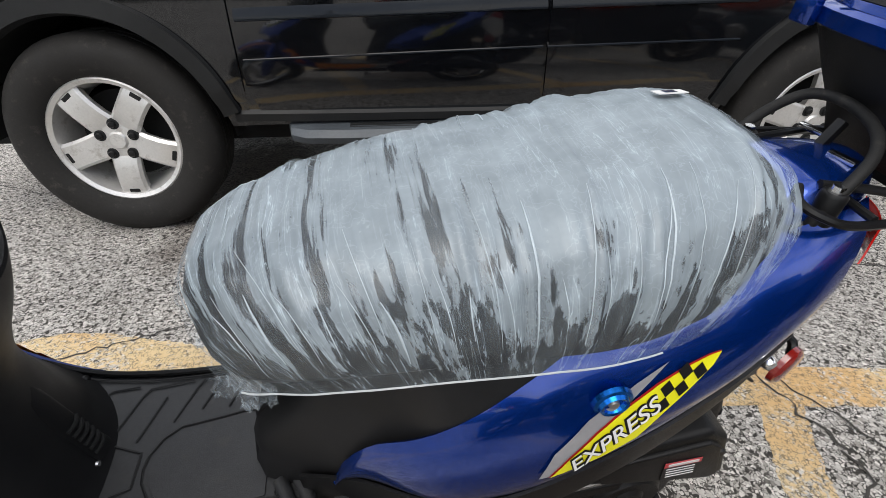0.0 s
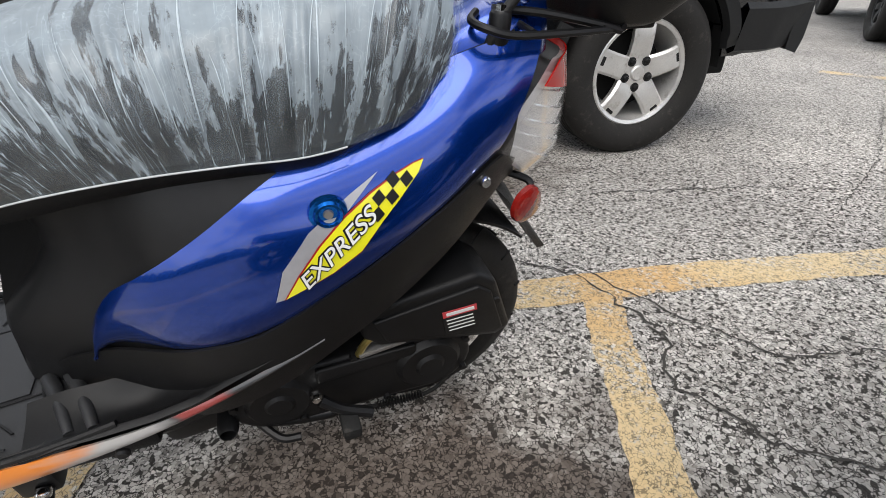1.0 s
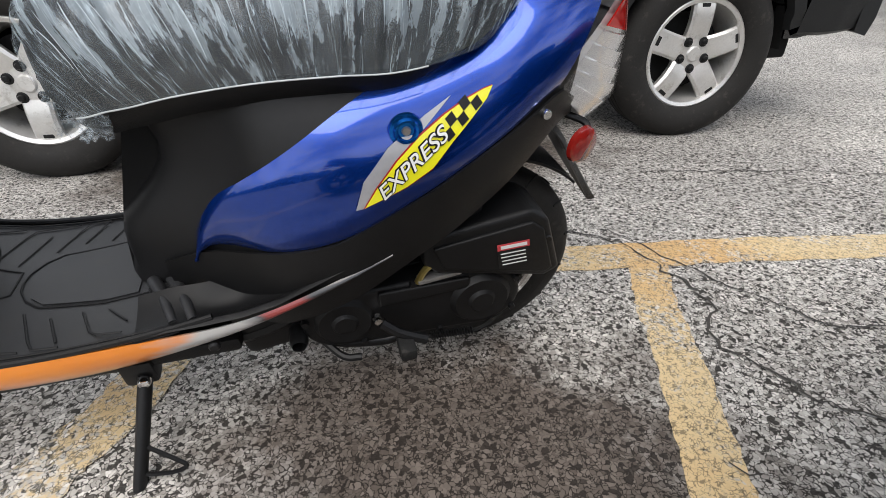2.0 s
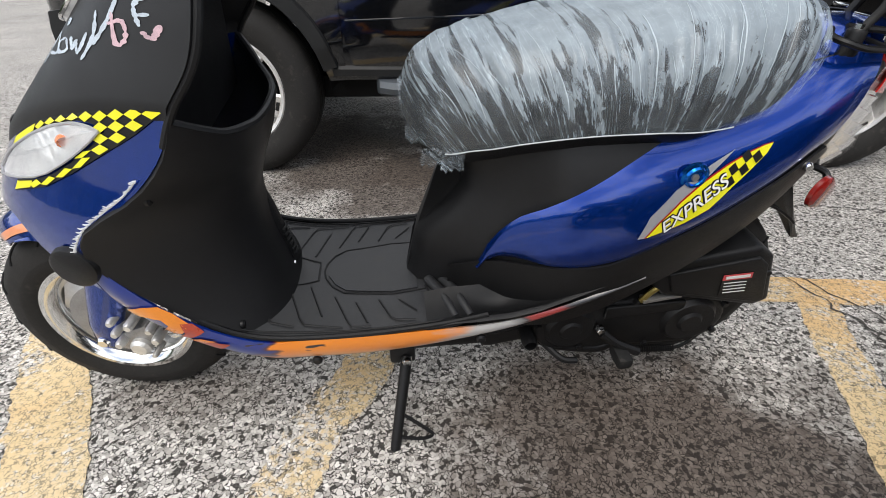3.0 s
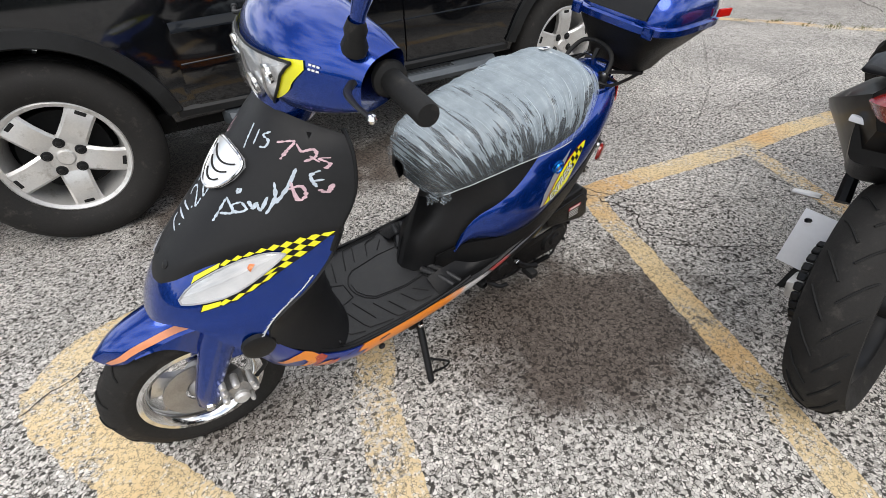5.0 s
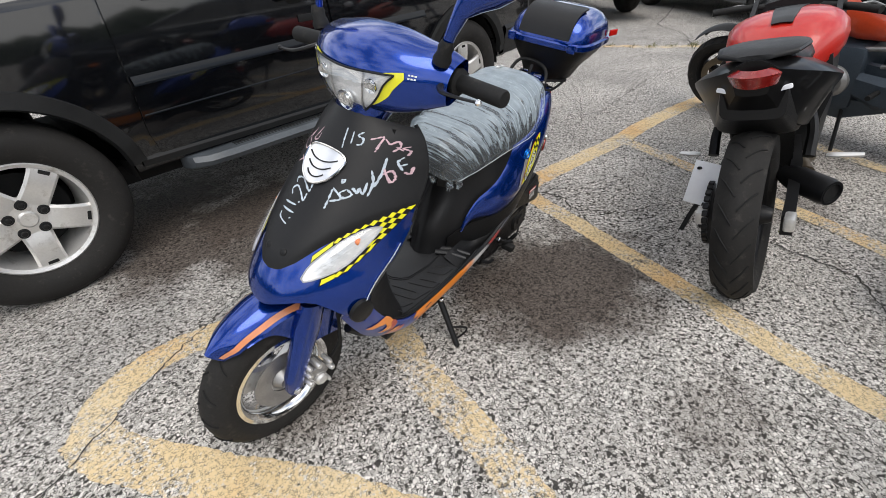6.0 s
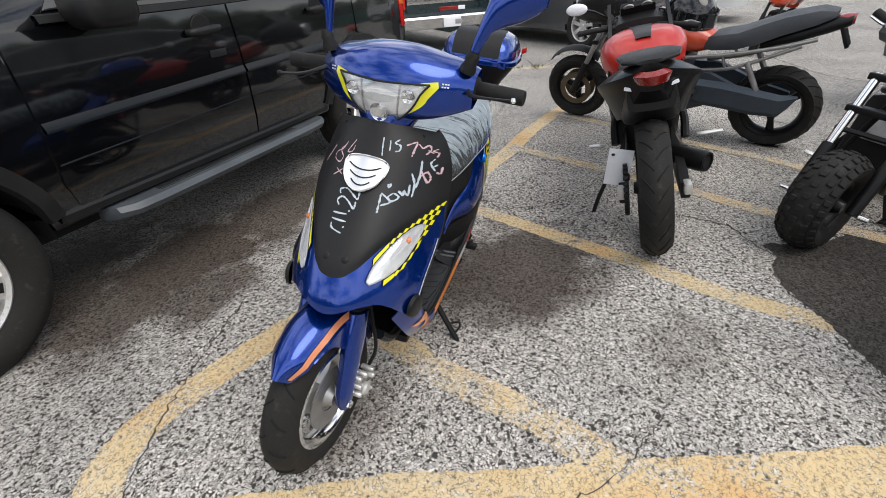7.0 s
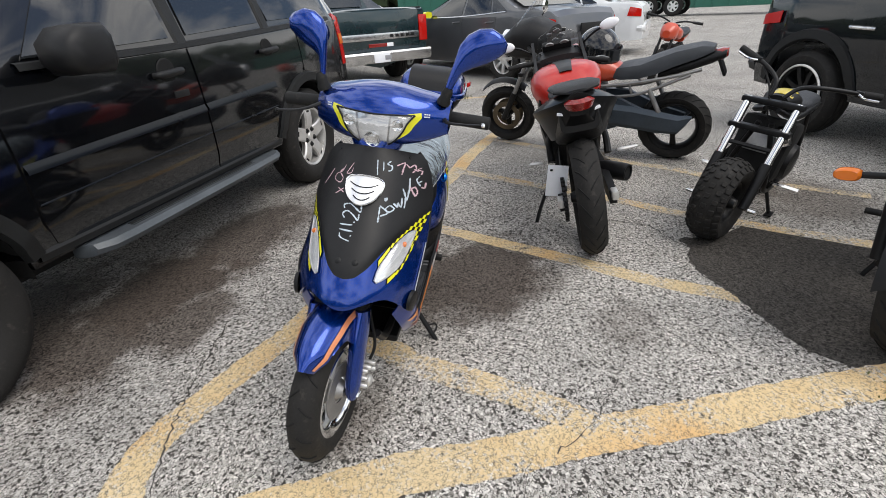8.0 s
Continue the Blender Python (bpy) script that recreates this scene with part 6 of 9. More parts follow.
    nt.links.new(mix1.outputs[0], mix2.inputs[1])
    nt.links.new(gloss.outputs[0], mix2.inputs[2])
    nt.links.new(mix2.outputs[0], nt.nodes["Material Output"].inputs["Surface"])
    return m


M_FILM = film_mat()
rngf = random.Random(11)
FOLDS = [(rngf.uniform(0.02, 0.69), rngf.uniform(0.0035, 0.009), rngf.uniform(0.35, 1.0), rngf.choice((-1, 1)), rngf.uniform(-0.02, 0.03), rngf.uniform(0.18, 0.5)) for _ in range(120)]
FOLDS += [(u0, 0.006, 1.5, sd, 0.0, 0.62) for u0 in (0.19, 0.31, 0.40, 0.52) for sd in (1, -1)]


def film_at(s, t):
    u = 0.672 - 0.602 * s
    p = seat_at(max(0.078, min(0.668, u)), t, 0.011)
    p.x = u
    low = min(t, 1 - t)
    d = 0.0
    sd = 1 if t < 0.5 else -1
    for u0, wd, amp, side, slant, reach in FOLDS:
        if side == sd and low < reach:
            k = (u - u0 - slant * low * 2 - 0.7 * (u0 - 0.36) * low) / wd
            if abs(k) < 3:
                d += 0.0055 * amp * math.exp(-k * k) * (1 - low / reach) ** 0.6
    d *= min(1.0, low / 0.05)
    n = noise.noise(Vector((u * 18, t * 9, 3))) * 0.004 + noise.noise(Vector((u * 60, t * 22, 8))) * 0.0018
    n = max(n, -0.002)
    out = Vector((0, math.cos(math.pi * t), 0.8 * math.sin(math.pi * t))) * (d + n * min(1.0, 0.15 + low / 0.06) + 0.004 * (1 - low * 2))
    return p + out


COVER = thing("seat_cover", SCOOT, "crumpled clear plastic film wrapped over a scooter seat", "plastic cover")
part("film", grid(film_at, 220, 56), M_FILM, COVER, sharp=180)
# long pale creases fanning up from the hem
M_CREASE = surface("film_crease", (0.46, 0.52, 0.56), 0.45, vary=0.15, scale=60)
rngc = random.Random(5)
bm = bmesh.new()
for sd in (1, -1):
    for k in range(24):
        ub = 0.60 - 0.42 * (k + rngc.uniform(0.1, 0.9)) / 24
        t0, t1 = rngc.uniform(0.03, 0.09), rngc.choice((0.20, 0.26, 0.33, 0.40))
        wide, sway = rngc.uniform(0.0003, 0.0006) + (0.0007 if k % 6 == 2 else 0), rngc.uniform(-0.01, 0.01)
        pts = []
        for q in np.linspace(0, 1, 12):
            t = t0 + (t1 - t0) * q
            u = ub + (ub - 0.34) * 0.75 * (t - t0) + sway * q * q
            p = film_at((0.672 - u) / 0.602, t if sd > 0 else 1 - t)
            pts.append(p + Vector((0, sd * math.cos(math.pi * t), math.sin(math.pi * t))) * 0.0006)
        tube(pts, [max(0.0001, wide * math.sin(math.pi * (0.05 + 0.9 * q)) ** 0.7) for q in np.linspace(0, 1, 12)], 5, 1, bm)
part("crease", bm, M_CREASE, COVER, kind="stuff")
lip = [film_at(s, 0.0) + Vector((0, 0.001, 0)) for s in np.linspace(0.10, 0.74, 50)]
M_LIP = surface("film_hem", (0.50, 0.52, 0.53), 0.5, vary=0.2, scale=60)
part("hem", tube(lip, 0.0010, 6, 1), M_LIP, COVER, "white rolled hem of the film")
for k, (u, v, w, sz) in enumerate(((0.628, 0.076, 0.580, 0.035), (0.600, 0.092, 0.580, 0.034), (0.652, 0.03, 0.592, 0.025))):
    rg = random.Random(k)
    part("torn_flap", grid(lambda s, t: Vector((u + sz * (s - 0.5) + 0.006 * noise.noise(Vector((s * 5 + k, t * 5, 0))), v + 0.012 * noise.noise(Vector((s * 6, t * 6, k + 2))) + 0.008 * t, w + 0.012 - t * sz * (0.75 + 0.35 * noise.noise(Vector((s * 7, k, 5)))))), 12, 10), M_FILM, COVER, sharp=180)
tag_at = film_at(0.86, 0.56) + Vector((0, 0, 0.001))
part("sticker", sheet([(-0.017, -0.008), (0.017, -0.008), (0.017, 0.008), (-0.017, 0.008)], lambda a, b: tag_at + Vector((a, b, 0.2 * b + 0.004)), 0.001), M_WHITE, COVER, "white sticker")
part("sticker_print", sheet([(-0.006, -0.005), (0.008, -0.005), (0.008, 0.005), (-0.006, 0.005)], lambda a, b: tag_at + Vector((a, b, 0.2 * b + 0.0055))), M_BLUE, COVER)

# ---- tail ----
def tail_at(s, t, out=0.0):
    a = 2 * s - 1
    eu, ev, ew = (interp([(0, 0.037, 0.105, 0.588), (0.35, 0.012, 0.098, 0.622), (0.75, -0.030, 0.078, 0.662), (1, -0.060, 0.056, 0.686)], t, k) for k in (1, 2, 3))
    cu, cw = (interp([(0, -0.072, 0.494), (0.18, -0.114, 0.535), (0.7, -0.108, 0.630), (1, -0.092, 0.690)], t, k) for k in (1, 2))
    k = abs(a) ** 2.2
    return Vector((cu - out + (eu - cu) * k, a * (ev + out), cw + (ew - cw) * k))


tl = spart("tail_light", grid(lambda s, t: tail_at(s, t * 0.97, 0.001 + 0.007 * ((t * 7) % 1.0) * (1 - abs(2 * s - 1) ** 3)), 24, 63), M_BOWL, label="clear and red tail light")
tail_lens = spart("tail_lens", grid(lambda s, t: tail_at(s, t * 0.72, 0.009), 24, 12, 0.002), M_LENS, tl, "clear lens")
tail_lens.visible_shadow = False
spart("tail_lens_red", grid(lambda s, t: tail_at(s, 0.72 + t * 0.29, 0.009), 24, 5, 0.002), M_RED, tl, "red lens")
spart("rear_mudguard", loft([[Vector((u + dx, v, w)) for v, dx in ((-hv, 0.012), (-hv * 0.6, 0), (0, -0.006), (hv * 0.6, 0), (hv, 0.012), (hv * 0.6, 0.012), (0, 0.006), (-hv * 0.6, 0.012))] for u, w, hv in ((0.05, 0.525, 0.065), (0.0, 0.515, 0.06), (-0.045, 0.465, 0.046), (-0.08, 0.41, 0.036), (-0.115, 0.36, 0.022), (-0.14, 0.325, 0.010), (-0.15, 0.312, 0.003))]), M_BLACK)
for sd in (1, -1):
    br = spart("reflector_bracket", tube([(-0.015, sd * 0.055, 0.525), (-0.045, sd * 0.075, 0.515), (-0.040, sd * 0.090, 0.50)], 0.006, 8), M_STEEL)
    face = Matrix.Translation((-0.036, sd * 0.096, 0.488)) @ Matrix.Rotation(radians(-90 * sd), 4, "X") @ Matrix.Rotation(radians(-20), 4, "Y")
    spart("reflector", lathe([(0.0, 0.006), (0.024, 0.005), (0.029, 0.001), (0.030, -0.006), (0.0, -0.008)], 28, face), M_REFLECT, br, "round red reflector")
spart("inner_mudguard", grid(lambda s, t: RAX + Vector((0.25 * math.sin(radians(-42 + 97 * s)), (2 * t - 1) * 0.06, 0.25 * math.cos(radians(-42 + 97 * s)))), 20, 6, 0.004), M_BLACK)

# ---- air filter box and drive case ----
def slab(outline, v0, v1, bevel, name, mat, parent=None, label=""):
    bm = bmesh.new()
    f = bm.faces.new([bm.verts.new((u, v0, w)) for u, w in outline])
    ex = bmesh.ops.extrude_face_region(bm, geom=[f])
    for vv in ex["geom"]:
        if isinstance(vv, bmesh.types.BMVert):
            vv.co.y = v1
    bmesh.ops.recalc_face_normals(bm, faces=bm.faces)
    if bevel:
        bmesh.ops.bevel(bm, geom=bm.edges[:], offset=bevel, segments=3, affect="EDGES", profile=0.6)
    return spart(name, bm, mat, parent, label)


fb = slab([(0.225, 0.370), (0.045, 0.398), (0.012, 0.375), (-0.028, 0.262), (0.0, 0.246), (0.20, 0.292), (0.225, 0.315)], 0.02, 0.125, 0.011, "air_filter_box", M_BLACK, label="black air filter box with warning sticker")
slab([(0.21, 0.352), (0.045, 0.378), (0.022, 0.36), (-0.008, 0.272), (0.005, 0.262), (0.19, 0.305)], 0.12, 0.131, 0.004, "filter_lid", M_BLACK, fb)
M_STICK = surface("sticker_black", (0.012, 0.012, 0.012), 0.4, vary=0.2)
M_PINK = surface("sticker_red", (0.55, 0.06, 0.07), 0.4, vary=0.1)
stk = slab([(0.104, 0.343), (0.048, 0.346), (0.038, 0.293), (0.095, 0.290)], 0.1315, 0.1325, 0, "sticker", M_STICK, fb, "black and red warning sticker")
slab([(0.104, 0.343), (0.048, 0.346), (0.0455, 0.333), (0.102, 0.330)], 0.1325, 0.1332, 0, "sticker_head", M_PINK, stk)
slab([(0.098, 0.340), (0.052, 0.3425), (0.0505, 0.336), (0.0965, 0.3335)], 0.1332, 0.1338, 0, "sticker_bar", M_WHITE, stk)
for k in range(4):
    slab([(0.096 - 0.002 * k, 0.3235 - 0.008 * k), (0.052 - 0.002 * k, 0.3255 - 0.008 * k), (0.0515 - 0.002 * k, 0.3235 - 0.008 * k), (0.0955 - 0.002 * k, 0.3215 - 0.008 * k)], 0.1325, 0.1331, 0, "sticker_bar", M_WHITE, stk)
spart("filter_screw", lathe([(0.0, 0.004), (0.006, 0.004), (0.007, 0.0)], 10, Matrix.Translation((0.01, 0.125, 0.335)) @ Matrix.Rotation(radians(-90), 4, "X")), M_STEEL, fb)
case = [(0.36 + 0.075 * math.cos(a), 0.205 + 0.068 * math.sin(a)) for a in np.linspace(radians(75), radians(255), 12)]
case += [(0.12 + 0.078 * math.cos(a), 0.205 + 0.075 * math.sin(a)) for a in np.linspace(radians(-85), radians(80), 12)]
case = [(0.36 - 0.0 + 0.072 * math.cos(a), 0.206 + 0.064 * math.sin(a)) for a in np.linspace(radians(100), radians(-100), 12)] + [(0.115 + 0.078 * math.cos(a), 0.205 + 0.07 * math.sin(a)) for a in np.linspace(radians(260), radians(95), 12)]
eng = slab(case, 0.03, 0.112, 0.009, "drive_case", M_BLACK, label="black belt drive case")
for u, r, d in ((0.36, 0.052, 0.012), (0.115, 0.058, 0.014)):
    spart("case_cover", lathe([(0.0, d), (r * 0.35, d), (r * 0.45, d * 0.6), (r * 0.85, d * 0.7), (r, 0.0)], 32, Matrix.Translation((u, 0.112, 0.208)) @ Matrix.Rotation(radians(-90), 4, "X")), M_BLACK, eng)
slab([(0.30, 0.265), (0.14, 0.268), (0.14, 0.245), (0.30, 0.235)], 0.11, 0.120, 0.004, "case_rib", M_BLACK, eng)
spart("case_bolt", lathe([(0.0, 0.010), (0.007, 0.010), (0.009, 0.006), (0.009, -0.004)], 6, Matrix.Translation((0.305, 0.124, 0.214)) @ Matrix.Rotation(radians(-90), 4, "X")), M_CHROME, eng)
for u, w in ((0.425, 0.22), (0.33, 0.15), (0.19, 0.145), (0.05, 0.17), (0.05, 0.245), (0.24, 0.268)):
    spart("case_bolt", lathe([(0.0, 0.006), (0.006, 0.006), (0.007, 0.002), (0.007, -0.004)], 6, Matrix.Translation((u, 0.112, w)) @ Matrix.Rotation(radians(-90), 4, "X")), M_STEEL, eng)
ks = spart("kick_starter", tube([(0.30, 0.128, 0.205), (0.27, 0.14, 0.185), (0.225, 0.148, 0.165)], [0.010, 0.009, 0.010], 8), M_STEEL)
spart("kick_pedal", box((0.03, 0.05, 0.026), Matrix.Translation((0.262, 0.155, 0.165)), 0.008), M_RUBBER, ks)
spart("engine_block", box((0.30, 0.14, 0.12), Matrix.Translation((0.36, 0.0, 0.22)), 0.02), M_UNDER)
spart("crankcase", box((0.16, 0.10, 0.10), Matrix.Translation((0.46, 0.04, 0.20)) @ Matrix.Rotation(radians(10), 4, "Y"), 0.02), M_STEEL)
spart("brass_fitting", tube([(0.232, 0.112, 0.272), (0.222, 0.118, 0.30), (0.21, 0.118, 0.312)], 0.006, 8), surface("brass", (0.45, 0.36, 0.12), 0.35, metal=0.9))
spart("fitting_plate", box((0.075, 0.02, 0.008), Matrix.Translation((0.195, 0.112, 0.281)) @ Matrix.Rotation(radians(8), 4, "Y"), 0.002), M_CAST)
spart("filter_hose", tube([(0.22, 0.09, 0.335), (0.27, 0.08, 0.325), (0.33, 0.05, 0.30)], 0.018, 12), M_RUBBER)
spart("cable", tube([(0.06, 0.10, 0.145), (0.12, 0.122, 0.133), (0.22, 0.12, 0.138), (0.30, 0.10, 0.15)], 0.004, 6), M_RUBBER)
sp = bmesh.new()
for k in range(16):
    lathe([(0.006, 0.0), (0.0085, 0.0015), (0.006, 0.003)], 10, Matrix.Translation((0.13 + 0.0052 * k, 0.125, 0.137 + 0.0004 * k)) @ Matrix.Rotation(radians(90), 4, "Y"), bm=sp)
spart("return_spring", sp, M_STEEL)
# exhaust on the far side and shock absorber
spart("muffler", lathe([(0.0, 0.0), (0.04, 0.0), (0.05, 0.02), (0.052, 0.26), (0.04, 0.30), (0.02, 0.33)], 24, Matrix.Translation((-0.06, -0.13, 0.26)) @ Matrix.Rotation(radians(84), 4, "Y")), M_STEEL)
spart("shock_absorber", tube([(0.10, 0.075, 0.24), (0.16, 0.075, 0.48)], 0.022, 12), M_STEEL)

# ---- stands ----
stand_foot = Vector((0.718, 0.238, 0.022))
st = spart("side_stand", tube([(0.682, 0.115, 0.170), (0.692, 0.15, 0.128), stand_foot], [0.011, 0.011, 0.010], 10, 3), M_STEEL, label="black steel side stand")
spart("stand_foot", box((0.035, 0.05, 0.014), Matrix.Translation(stand_foot + Vector((0.004, 0.004, -0.002))) @ Matrix.Rotation(radians(9), 4, "X"), 0.005), M_STEEL, st)
spart("stand_bracket", box((0.05, 0.035, 0.05), Matrix.Translation((0.69, 0.10, 0.175)), 0.008), M_STEEL, st)
spart("stand_bolt", lathe([(0.0, 0.007), (0.008, 0.007), (0.010, 0.003), (0.010, -0.004)], 12, Matrix.Translation((0.682, 0.126, 0.168)) @ Matrix.Rotation(radians(-90), 4, "X")), M_CHROME, st)
spart("stand_lug", tube([(0.702, 0.185, 0.087), (0.655, 0.21, 0.065), (0.642, 0.218, 0.053), (0.665, 0.222, 0.05), (0.712, 0.214, 0.052)], 0.0038, 6), M_STEEL, st)
cs = spart("centre_stand", tube([(0.44, 0.05, 0.18), (0.40, 0.095, 0.155), (0.30, 0.105, 0.135), (0.26, 0.105, 0.145)], 0.011, 10), M_STEEL)
spart("stand_tang", tube([(0.40, 0.10, 0.152), (0.37, 0.13, 0.138), (0.34, 0.135, 0.135)], 0.007, 8), M_STEEL, cs)
spart("stand_pivot", lathe([(0.012, 0.0), (0.016, 0.01), (0.016, 0.06), (0.012, 0.07)], 12, Matrix.Translation((0.44, 0.06, 0.185)) @ Matrix.Rotation(radians(-90), 4, "X")), M_STEEL, cs)
spart("under_tube", tube([(1.06, 0.06, 0.30), (0.98, 0.07, 0.23), (0.80, 0.07, 0.20), (0.55, 0.08, 0.185), (0.42, 0.08, 0.22)], 0.014, 8), M_STEEL)
spart("belly_pan", box((0.42, 0.22, 0.03), Matrix.Translation((0.74, 0.0, 0.195)), 0.01), M_BLACK)

# ---- rack and top box ----
rk = spart("luggage_rack", tube([(-0.13, -0.085, 0.722), (-0.06, -0.095, 0.724), (0.02, -0.098, 0.728), (0.052, -0.088, 0.732), (0.062, -0.066, 0.735), (0.048, -0.045, 0.738)], 0.0048, 8), M_STEEL, label="black tubular luggage rack")
spart("rack_rail", tube([(-0.13, 0.085, 0.722), (-0.06, 0.095, 0.723), (0.02, 0.098, 0.724), (0.052, 0.088, 0.730), (0.062, 0.066, 0.734), (0.048, 0.045, 0.738)], 0.0048, 8), M_STEEL, rk)
spart("grab_rail", tube([(0.040, 0.070, 0.705), (0.022, 0.068, 0.742), (-0.012, 0.052, 0.768), (-0.040, 0.022, 0.779), (-0.056, -0.020, 0.784), (-0.056, -0.060, 0.784), (-0.040, -0.080, 0.778), (-0.010, -0.086, 0.760), (0.022, -0.082, 0.738), (0.040, -0.078, 0.710)], 0.0063, 10), M_RUBBER, rk, "padded black grab rail")
for sd in (1, -1):
    spart("rack_post", lathe([(0.0, 0.052), (0.010, 0.052), (0.013, 0.048), (0.013, 0.006), (0.018, 0.0), (0.018, -0.01)], 16, Matrix.Translation((0.026, sd * 0.066, 0.692))), M_STEEL, rk)
    spart("post_bolt", lathe([(0.0, 0.006), (0.006, 0.006), (0.007, 0.0)], 6, Matrix.Translation((0.026, sd * 0.066, 0.744))), M_CHROME, rk)
    spart("rack_strut", tube([(0.03, sd * 0.05, 0.742), (-0.03, sd * 0.065, 0.738), (-0.09, sd * 0.085, 0.729), (-0.13, sd * 0.088, 0.720)], 0.005, 8), M_STEEL, rk)
for u in (-0.005, -0.10, -0.13):
    spart("rack_bar", tube([(u, -0.092, 0.724), (u, 0.0, 0.727 if u > -0.12 else 0.716), (u, 0.092, 0.724)], 0.0045, 8), M_STEEL, rk)
spart("cross_plate", box((0.010, 0.012, 0.066), Matrix.Translation((-0.034, -0.023, 0.742)) @ Matrix.Rotation(radians(-25), 4, "Y"), 0.003), M_STEEL, rk)
for u, v in ((-0.046, -0.052), (-0.026, 0.015)):
    spart("rack_clip", box((0.010, 0.030, 0.006), Matrix.Translation((u, v, 0.748)) @ Matrix.Rotation(radians(14), 4, "Z"), 0.002), M_CHROME, rk)


def top_box():
    root = thing("top_box", SCOOT @ Matrix.Translation((0.028, 0, 0)), "black top box with blue trimmed lid on a rack", "luggage box")

    def ring(w, hv, u0, u1, e=4.0, n=44):
        cu, au = (u0 + u1) / 2, (u0 - u1) / 2
        return [Vector((cu + au * math.copysign(abs(math.cos(q)) ** (2 / e), math.cos(q)), 0.94 * hv * math.copysign(abs(math.sin(q)) ** (2 / e), math.sin(q)), w)) for q in np.linspace(0, 2 * math.pi, n, endpoint=False)]
    part("tub", loft([ring(w, hv, a, b) for w, hv, a, b in ((0.722, 0.088, -0.122, -0.22), (0.728, 0.096, -0.115, -0.235), (0.765, 0.110, -0.10, -0.285), (0.80, 0.137, -0.085, -0.335), (0.845, 0.167, -0.066, -0.40), (0.85, 0.169, -0.066, -0.40))]), M_BLACK, root)
    part("seam_band", loft([ring(w, hv, a, b) for w, hv, a, b in ((0.848, 0.172, -0.062, -0.405), (0.852, 0.178, -0.056, -0.41), (0.868, 0.178, -0.056, -0.41), (0.873, 0.172, -0.062, -0.405))]), M_BLUE, root)
    lid = part("lid", loft([ring(w, hv, a, b) for w, hv, a, b in ((0.872, 0.168, -0.066, -0.40), (0.895, 0.166, -0.070, -0.395), (0.925, 0.155, -0.086, -0.38), (0.950, 0.13, -0.116, -0.355), (0.962, 0.10, -0.15, -0.325), (0.966, 0.05, -0.20, -0.28))]), M_BLUE, root, "blue lid")
    part("lid_pad", sheet([(-0.10, 0.0), (-0.10, 1.0), (-0.085, 1.04), (0.085, 1.04), (0.10, 1.0), (0.10, 0.0), (0.085, -0.03), (-0.085, -0.03)], lambda v, t: Vector((interp([(-0.05, -0.064), (0.0, -0.065), (0.3, -0.085), (0.55, -0.114), (0.75, -0.15), (1.1, -0.23)], t), v, interp([(-0.05, 0.882), (0.0, 0.885), (0.3, 0.928), (0.55, 0.956), (0.75, 0.969), (1.1, 0.974)], t))), 0.005, 8), M_COWL, lid, "matt black panel")
    for sd in (1, -1):
        part("latch", box((0.012, 0.03, 0.03), Matrix.Translation((-0.058, sd * 0.12, 0.862)), 0.004), M_BLUE, root)
        part("side_reflector", box((0.05, 0.008, 0.022), Matrix.Translation((-0.345, sd * 0.168, 0.885)) @ Matrix.Rotation(radians(-12 * sd), 4, "Z"), 0.003), M_RED, root)
    part("rear_reflector", box((0.006, 0.14, 0.03), Matrix.Translation((-0.402, 0, 0.89)), 0.002), M_RED, root)
    part("mount_plate", box((0.11, 0.13, 0.012), Matrix.Translation((-0.175, 0, 0.7195)), 0.003), M_BLACK, root)


top_box()

# ---- motorcycles ----
M_BIKE_RED = surface("paint_red", (0.46, 0.016, 0.009), 0.38, coat=0.45, vary=0.15, scale=6)
M_BIKE_ORANGE = surface("paint_orange_red", (0.55, 0.055, 0.014), 0.35, coat=0.7, vary=0.15, scale=6)
M_GREY_SEAT = surface("vinyl_grey", (0.042, 0.046, 0.053), 0.55, vary=0.25, scale=10, grain=0.2, grain_scale=600)
M_GUNMETAL = surface("gunmetal", (0.050, 0.066, 0.085), 0.45, metal=0.2, vary=0.25, scale=8)
M_GOLD = surface("gold_anodised", (0.11, 0.088, 0.06), 0.4, metal=0.6, vary=0.25, scale=12)
M_GLOSS = surface("fairing_black", (0.006, 0.006, 0.0065), 0.35, coat=0.22, vary=0.3, scale=5)
M_TAIL = surface("tail_lamp_red", (0.22, 0.008, 0.006), 0.25, coat=0.4, vary=0.3, scale=60)
M_PLATE = surface("plate_blank", (0.88, 0.89, 0.92), 0.5, vary=0.05)


